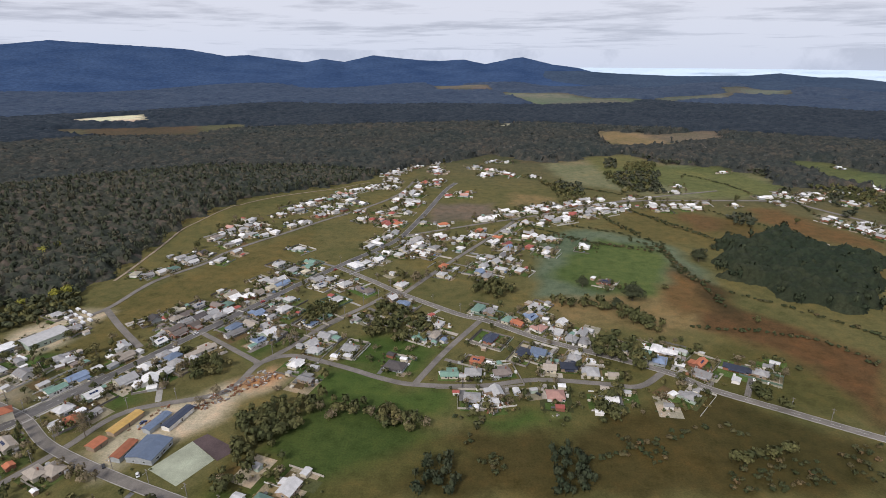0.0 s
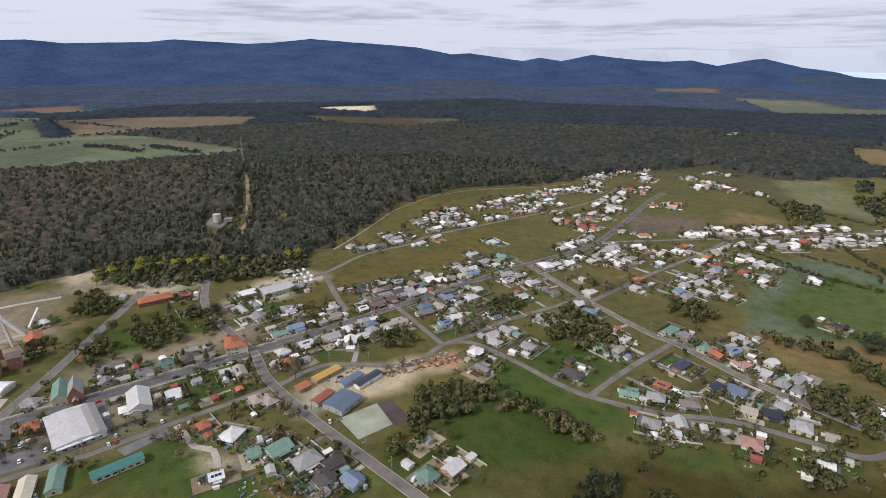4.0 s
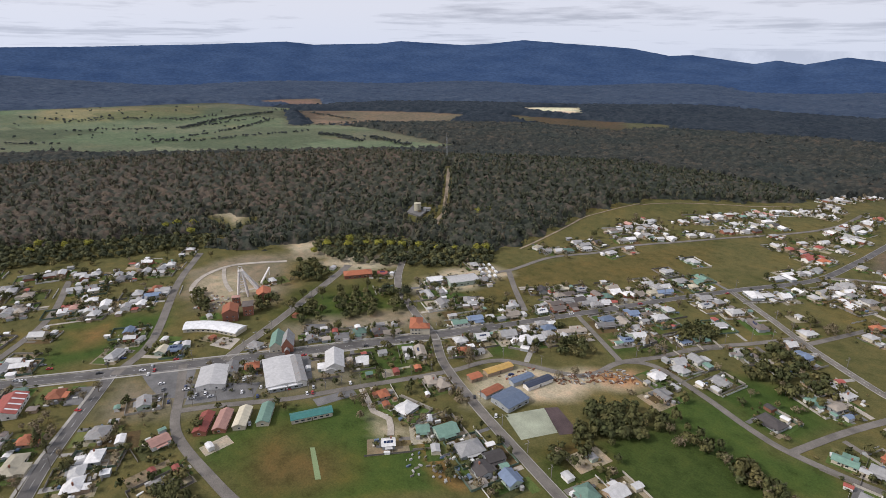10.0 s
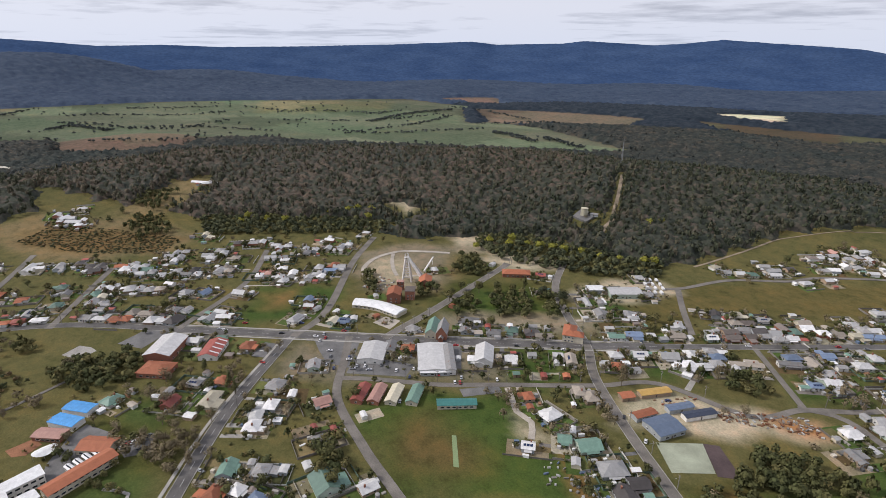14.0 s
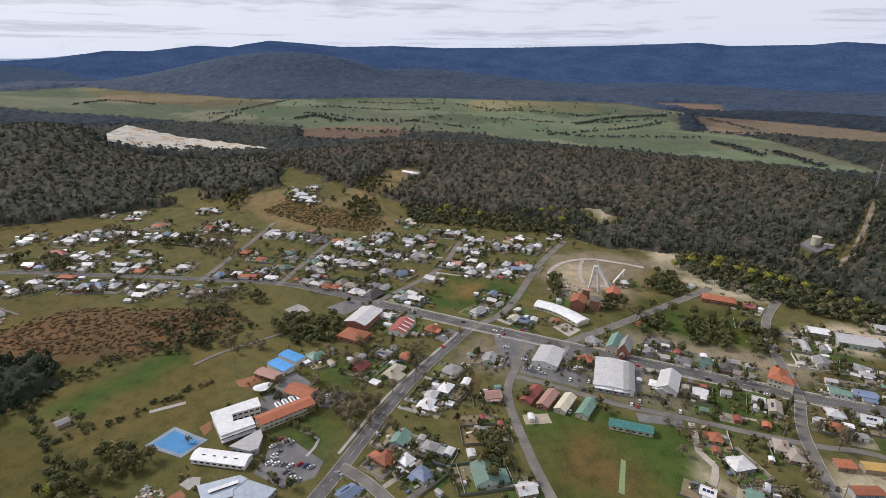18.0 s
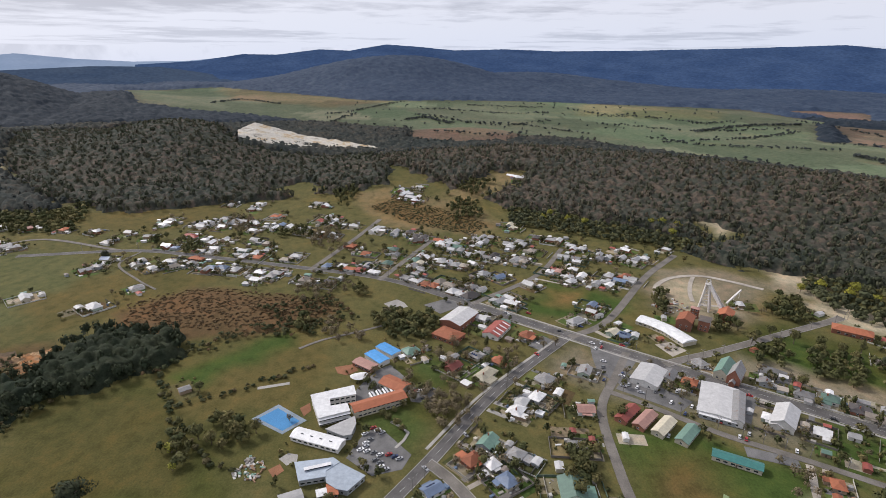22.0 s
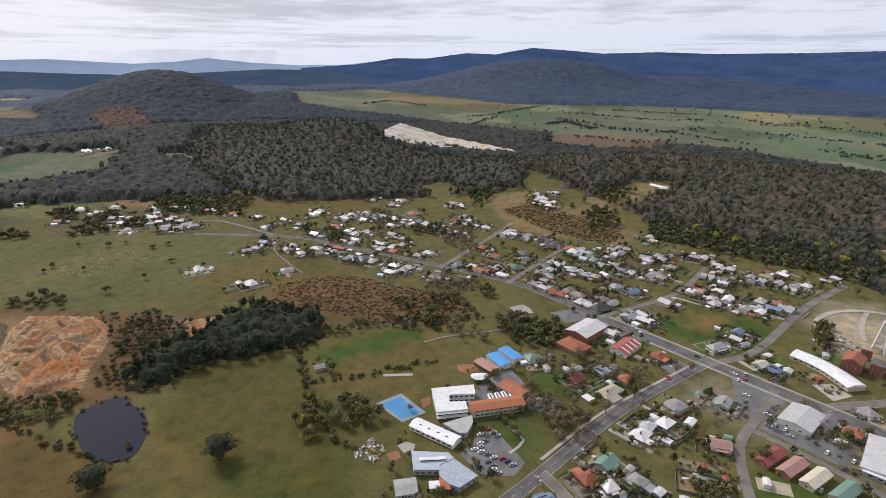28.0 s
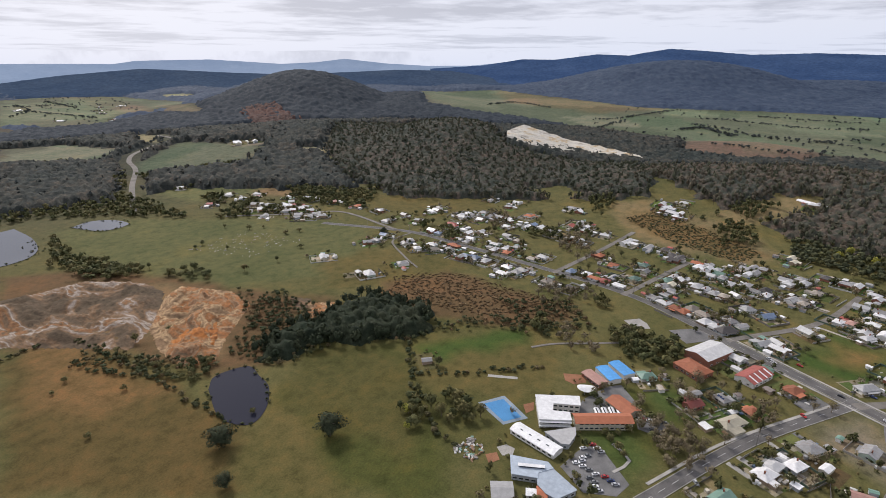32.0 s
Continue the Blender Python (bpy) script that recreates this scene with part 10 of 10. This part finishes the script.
def free(xy, gap, site_gap):
    xy = np.array(xy)
    ok = np.ones(len(xy), bool)
    for line, wide in LINES:
        ok &= near_line(xy[:, 0], xy[:, 1], line)[0] > wide + gap
    site = np.array(SITES)
    return [i for i in np.flatnonzero(ok) if (np.hypot(site[:, 0] - xy[i, 0], site[:, 1] - xy[i, 1]) > site[:, 2] + site_gap).all()]


for i in free(spot_xy, 1.5, 0.6):
    lay(bits_v, bits_f, *spot_xy[i], radians(spots[i][0]), *spots[i][1:])
tips = [set(free([(p[0] + k * q[1] * math.cos(radians(q[0])), p[1] + k * q[1] * math.sin(radians(q[0]))) for p, q in zip(rail_xy, rails)], 1.0, -1.0)) for k in (-1, 1)]
for i in free(rail_xy, 2.0, 0.5):
    if i in tips[0] and i in tips[1]:
        lay(rail_v, rail_f, *rail_xy[i], radians(rails[i][0]), rails[i][1], 0.06, rails[i][2], -0.8)
tagged(new("yard_clutter", add_mesh("yard_clutter", bits_v, bits_f, M_BITS)), "trailers, crates, bins and small lean-tos in back yards", "clutter", kind="stuff")
tagged(new("yard_rails", add_mesh("yard_rails", rail_v, rail_f, M_RAILS)), "timber and sheet fences between the back yards", "fences", kind="stuff")
forest("garden_shrubs", "clipped and straggling shrubs in the gardens", off_streets(shrub_xy, 0.8), 2.4, 2.8, M_TREE, 20, 0.38, (0, 1), seed=78, trunk=False)
forest("garden_trees", "small dark evergreen trees in back gardens", off_streets(tree_xy, 2.0), 6.0, 5.0, M_TREE, 54, 0.28, (0, 0.8), seed=79)

# rainwater tanks beside some houses
tank_me = add_mesh("barrel", disc(1.3, -0.2, 14) + disc(1.3, 2.1, 14) + [(0, 0, 2.4)], [(i, (i + 1) % 14, 14 + (i + 1) % 14, 14 + i) for i in range(14)] + [(14 + i, 14 + (i + 1) % 14, 28) for i in range(14)], ROOF["g"])
tank_count = 0
for x, y, turn, w, d in LOTS:
    if w * d < 44 or math.hypot(x, y) > 520 or r_yard.random() > 0.3:
        continue
    a = radians(turn)
    px, py = x + math.cos(a) * (w / 2 + 2.0) - math.sin(a) * d * 0.3, y + math.sin(a) * (w / 2 + 2.0) + math.cos(a) * d * 0.3
    if not clear_of_roads(px, py, 1.5) or (np.hypot(lot_xy[:, 0] - px, lot_xy[:, 1] - py) < lot_xy[:, 2] * 0.7).sum() > 1:
        continue
    t = tagged(new("rainwater_tank", tank_me), "round grey rainwater tank beside a house", "water tank", "rainwater tanks")
    t.location = (px, py, zat(px, py))
    tank_count += 1

# power poles along the main streets
pole_src = None
pole_shaft = boxes("shaft", M_POST, (-0.14, 0.14, -0.14, 0.14, -0.5, 9.0))
pole_arm = boxes("crossarm", M_POST, (-1.2, 1.2, -0.07, 0.07, 8.2, 8.4))
pole_lamp = boxes("street_light", M_STEEL, (-0.05, 0.05, -1.9, 0, 7.2, 7.3), (-0.16, 0.16, -2.4, -1.7, 7.15, 7.3))
for line, wide in (LINES[0], LINES[1], LINES[2], LINES[3], LINES[4], LINES[9], LINES[7], LINES[6], LINES[16]):
    q = smooth_line(line, 42)
    for i in range(len(q) - 1):
        dx, dy = q[i + 1] - q[i]
        ln = math.hypot(dx, dy)
        px, py = q[i][0] - dy / ln * (wide + 1.1), q[i][1] + dx / ln * (wide + 1.1)
        if math.hypot(px, py) > 720 or not clear_of_roads(px, py, 0.4):
            continue
        m = pose(px, py, zat(px, py), 0, 0, math.degrees(math.atan2(dy, dx)))
        if pole_src is None:
            pole_src = tagged(new("power_pole"), "timber power pole with crossarm and street light", "power pole", "power poles")
            pole_src.matrix_world = m
            part("shaft", pole_shaft, pole_src)
            part("crossarm", pole_arm, pole_src)
            part("street_light", pole_lamp, pole_src)
        else:
            copy_thing(pole_src, m)


# ---- cars ----
def loft(name, sections, mat):
    """A closed body through cross-sections (x, half width, z low, z high, tuck)."""
    vs, fs = [], []
    for x, w, z0, z1, tuck in sections:
        vs += [(x, -w, z0), (x, w, z0), (x, w, (z0 + z1) / 2), (x, w - tuck, z1), (x, -w + tuck, z1), (x, -w, (z0 + z1) / 2)]
    n = len(sections)
    for k in range(n - 1):
        fs += [(k * 6 + i, k * 6 + (i + 1) % 6, k * 6 + 6 + (i + 1) % 6, k * 6 + 6 + i) for i in range(6)]
    fs += [(5, 4, 3, 2, 1, 0), tuple((n - 1) * 6 + i for i in range(6))]
    return add_mesh(name, vs, fs, mat)


CAR_GLASS = loft("cabin", [(-1.75, 0.66, 0.9, 0.95, 0.05), (-1.25, 0.76, 0.9, 1.40, 0.16), (0.25, 0.76, 0.9, 1.45, 0.16), (1.0, 0.7, 0.9, 0.96, 0.08)], m_glass)
WHEEL = add_mesh("wheel", [(0.33 * math.cos(i * 0.5236), s, 0.33 + 0.33 * math.sin(i * 0.5236)) for s in (-0.11, 0.11) for i in range(12)],
                 [(i, (i + 1) % 12, 12 + (i + 1) % 12, 12 + i) for i in range(12)] + [tuple(range(11, -1, -1)), tuple(range(12, 24))], painted("tyre_rubber", (0.02, 0.02, 0.02), 0.9))
CARS = []
for word, colour in (("white", (0.75, 0.75, 0.75)), ("silver", (0.42, 0.43, 0.45)), ("dark blue", (0.03, 0.05, 0.14)), ("black", (0.02, 0.02, 0.022)), ("red", (0.40, 0.03, 0.03)), ("grey", (0.16, 0.165, 0.17))):
    paint = painted(word.replace(" ", "_") + "_car_paint", colour, 0.3, 0.0, 0.05, 0.6, 0.5)
    ob = tagged(new("car"), "%s parked car on the street or lot" % word, "car", "parked cars")
    part("body", loft("body", [(-2.2, 0.78, 0.35, 0.75, 0.1), (-2.0, 0.86, 0.25, 0.95, 0.08), (-1.2, 0.88, 0.22, 0.97, 0.08), (0.9, 0.88, 0.22, 0.95, 0.08), (1.9, 0.85, 0.25, 0.8, 0.1), (2.2, 0.74, 0.35, 0.62, 0.1)], paint), ob)
    cab = part("cabin", CAR_GLASS, ob)
    placed("car_roof", loft("car_roof", [(-1.2, 0.58, 1.38, 1.44, 0.05), (-0.4, 0.62, 1.42, 1.5, 0.05), (0.25, 0.58, 1.42, 1.48, 0.05)], paint), cab, 0, 0, 0)
    for wx in (-1.35, 1.35):
        for wy in (-0.8, 0.8):
            placed("wheel", WHEEL, ob, wx, wy, 0)
    CARS.append(ob)
first = set()


def park(x, y, turn, k=None):
    k = r_yard.choice((0, 0, 0, 1, 1, 2, 3, 4, 5)) if k is None else k
    m = pose(x, y, zat(x, y) + 0.2, 0, 0, turn)
    if k in first:
        copy_thing(CARS[k], m)
    else:
        first.add(k)
        CARS[k].matrix_world = m


for cx, cy in [(-395, 107), (-388, 106), (-349, 95), (-342, 98), (-351, 113), (-343, 112), (-337, 114), (-334, 119), (-336, 130), (-330, 130), (-318, 137), (-306, 142), (-306, 153), (-301, 162), (-285, 167), (-283, 170), (-274, 195), (-283, 124), (-331, 145), (-386, 101), (-359, 101)]:
    park(cx, cy, 150 + r_yard.uniform(-6, 6))
for cx, cy in [(-258, -56), (-257, -52), (-251, -50), (-268, -56), (-246, -46), (-244, -43), (-279, -56), (-277, -53), (-275, -50), (-273, -60), (-262, -57.5), (-255.5, -48), (-256, -43), (-254.5, -39.5), (-253, -36.5), (-259, -60), (-318, -37), (-319, -34), (-319.5, -31), (-321, -28), (-322, -23), (-311, -28), (-265, -58), (-249, -47)]:
    park(cx, cy, 125 + r_yard.uniform(-6, 6))
for cx, cy in [(-329, 193), (-340, 220), (-361, 178), (-292, 247), (-306, 235), (-422, 96), (-444, 54)]:
    park(cx, cy, 62 + r_yard.uniform(-6, 6))
for cx, cy in [(-246, -21), (-276, 1), (-374, 54)]:
    park(cx, cy, 38 + r_yard.uniform(-6, 6))
for cx, cy in [(-304, 156), (-299, 162), (-288, 174), (-314, 149), (-312, 152), (-331, 155)]:
    park(cx, cy, 150 + r_yard.uniform(-6, 6))
for cx, cy in [(-200, 282), (-305, 199), (-284, 264), (-227, 377), (-186, 460), (-136, 541), (-74, 656), (-253, 288)]:
    park(cx, cy, 60 + r_yard.uniform(-6, 6))
for cx, cy in [(-201, 243), (-178, 237), (22, 342), (52, 321), (65, 308)]:
    park(cx, cy, 130 + r_yard.uniform(-6, 6))
for cx, cy in [(-367, 103), (-348, 112), (-335, 110), (-328, 120)]:
    park(cx, cy, 70 + r_yard.uniform(-6, 6))
for cx, cy in [(-439, 37), (-412, 77), (-392, 123), (-220, 397), (-173, 476), (-351, 179)]:
    park(cx, cy, 60 + r_yard.uniform(-6, 6))
for cx, cy in [(-489, -20), (-453, 52), (-443, 34), (-394, 100)]:
    park(cx, cy, 58 + r_yard.uniform(-6, 6))

for k, ob in enumerate(CARS):
    if k not in first:
        park(-300 + k * 3, 178, 150, k)


# ---- caravans, timber stacks, yards and other clutter ----
van = tagged(new("caravan"), "white caravan parked in the depot yard", "caravan", "caravans in the yard")
part("body", loft("body", [(-2.9, 1.0, 0.55, 1.9, 0.1), (-2.6, 1.12, 0.5, 2.45, 0.15), (2.4, 1.12, 0.5, 2.5, 0.15), (2.8, 1.05, 0.6, 2.0, 0.12)], ROOF["s"]), van)
for wy in (-1.0, 1.0):
    placed("wheel", WHEEL, van, -0.2, wy, 0)
for wx in (-1.5, 1.4):
    placed("window", window_mesh(1.1, 0.6), van, wx, -1.12, 1.4)
part("drawbar", boxes("drawbar", M_STEEL, (2.7, 4.0, -0.06, 0.06, 0.5, 0.6)), van)
van_spots = [(-352, 426), (-349, 430), (-345, 435), (-344, 418), (-340, 424), (-336, 430), (-336, 413), (-332, 419), (-328, 425), (-328, 406), (-325, 411), (-322, 416), (-331, 352), (-336, 354), (-342, 351)]
for k, (x, y) in enumerate(van_spots):
    m = pose(x, y, zat(x, y) + 0.15, 0, 0, 148 + r_yard.uniform(-5, 5))
    if k == 0:
        van.matrix_world = m
    else:
        copy_thing(van, m)


def heap(name, label, category, pts, count, size, mats, seed):
    """Loose boards, boxes and scrap lying about on a yard."""
    r = random.Random(seed)
    p = np.array(pts)
    vs, fs, ms = [], [], []
    tries = 0
    while count and tries < 5000:
        tries += 1
        x, y = r.uniform(p[:, 0].min(), p[:, 0].max()), r.uniform(p[:, 1].min(), p[:, 1].max())
        if not inside(np.array(x), np.array(y), pts):
            continue
        count -= 1
        l, w, h = size * r.uniform(0.5, 1.6), size * r.uniform(0.25, 0.7), size * r.uniform(0.15, 0.55)
        m = pose(x, y, zat(x, y), r.uniform(-4, 4), r.uniform(-4, 4), r.uniform(0, 180))
        v, f = box(-l / 2, l / 2, -w / 2, w / 2, -0.1, h)
        fs += [tuple(i + len(vs) for i in q) for q in f]
        vs += [tuple(m @ Vector(q)) for q in v]
        ms += [r.randrange(len(mats))] * 6
    me = add_mesh(name, vs, fs, mats[0])
    for mm in mats[1:]:
        me.materials.append(mm)
    me.polygons.foreach_set("material_index", ms)
    return tagged(new(name, me), label, category, kind="stuff")


M_SAWN = painted("sawn_timber", (0.25, 0.155, 0.095), 0.85)
M_RUST = painted("rusty_scrap", (0.21, 0.095, 0.05), 0.9)
M_JUNK = painted("pale_scrap", (0.50, 0.49, 0.46), 0.7)
heap("timber_stacks", "stacks of sawn timber in the yard", "timber", [(-178, 300), (-160, 326), (-146, 346), (-128, 336), (-150, 316), (-168, 296)], 170, 1.9, [M_SAWN, M_POST, M_RUST, M_JUNK, M_RUST], 4)
heap("yard_goods", "pallets and goods beside the yellow shed", "goods", [(-205, 275), (-196, 300), (-188, 300), (-200, 272)], 25, 1.8, [M_JUNK, M_SAWN, ROOF["o"]], 5)
heap("scrap_yard", "scrap, sheds and oddments behind a house", "scrap", [(1, 318), (10, 322), (34, 310), (24, 298), (3, 302)], 70, 2.2, [M_JUNK, M_POST, M_RUST, ROOF["w"]], 6)
heap("garden_beds", "raised beds and stores of a school garden", "garden beds", [(-233, -127), (-250, -122), (-247, -109), (-231, -111)], 60, 2.2, [M_JUNK, M_SAWN, M_POST, ROOF["n"]], 7)
heap("mine_relics", "old machine parts and brick footings at the mine", "relics", [(-452, 172), (-470, 168), (-486, 190), (-470, 204), (-452, 190)], 50, 2.4, [M_RUST, M_POST, M_JUNK, M_BRICK], 8)
heap("paddock_stones", "pale rocks and stumps on the paddock", "rocks", [(-400, -480), (-480, -470), (-470, -560), (-380, -570)], 120, 1.4, [M_JUNK, M_GRAVEL], 9)
heap("back_yard_clutter", "boats, trailers and sheds in back yards", "clutter", [(-196, 168), (-176, 200), (-150, 196), (-168, 160)], 45, 1.9, [M_JUNK, ROOF["w"], M_POST, ROOF["b"]], 10)
heap("works_clutter", "pipes and crates beside the depot", "clutter", [(-372, 350), (-352, 372), (-336, 352), (-352, 338)], 40, 1.8, [M_JUNK, ROOF["w"], M_POST], 11)
rr = random.Random(12)
for k, (cx, cy, cr) in enumerate(SITES):
    if rr.random() < 0.16 and math.hypot(cx, cy) < 520 and cr < 9:
        heap("yard_clutter", "small oddments in a back yard", "clutter", [(cx - cr - 5, cy - cr - 4), (cx - cr + 1, cy - cr - 6), (cx + cr + 2, cy + cr + 5), (cx - 2, cy + cr + 6)], 9, 1.1, [M_JUNK, M_POST, ROOF["w"]], 100 + k)

# playground and lawn by the museum
play = tagged(new("play_frame"), "timber play frame on bark by the museum", "playground")
play.matrix_world = pose(-389, 158, 0.1, 0, 0, 40)
for wx, wy in ((-2, -1.5), (2, -1.5), (2, 1.5), (-2, 1.5)):
    placed("post", boxes("post", M_SAWN, (-0.12, 0.12, -0.12, 0.12, -0.4, 2.6)), play, wx, wy, 0)
part("deck", boxes("deck", M_SAWN, (-2.1, 2.1, -1.6, 1.6, 1.2, 1.35)), play)
part("slide", beam_mesh("slide", (2.0, 0, 1.3), (5.0, 0, 0.1), 0.5, ROOF["c"]), play)
slab("play_surface", "ochre bark and sand round the play frame", "playground", [(-396, 150), (-401, 164), (-388, 172), (-378, 158)], M_GRAVEL, 0.09)

# paler sheets on the store roof
store = bpy.data.objects["supermarket"]
for k in range(3):
    placed("roof_patch", boxes("roof_patch", ROOF["w"], (-4.5, 4.5, -3.2, 3.2, 0, 0.08)), store, -10 + k * 10.0, 5.4, 4.42, 0, "paler roof sheets").rotation_euler = (-math.atan(0.8 / 11.8), 0, 0)
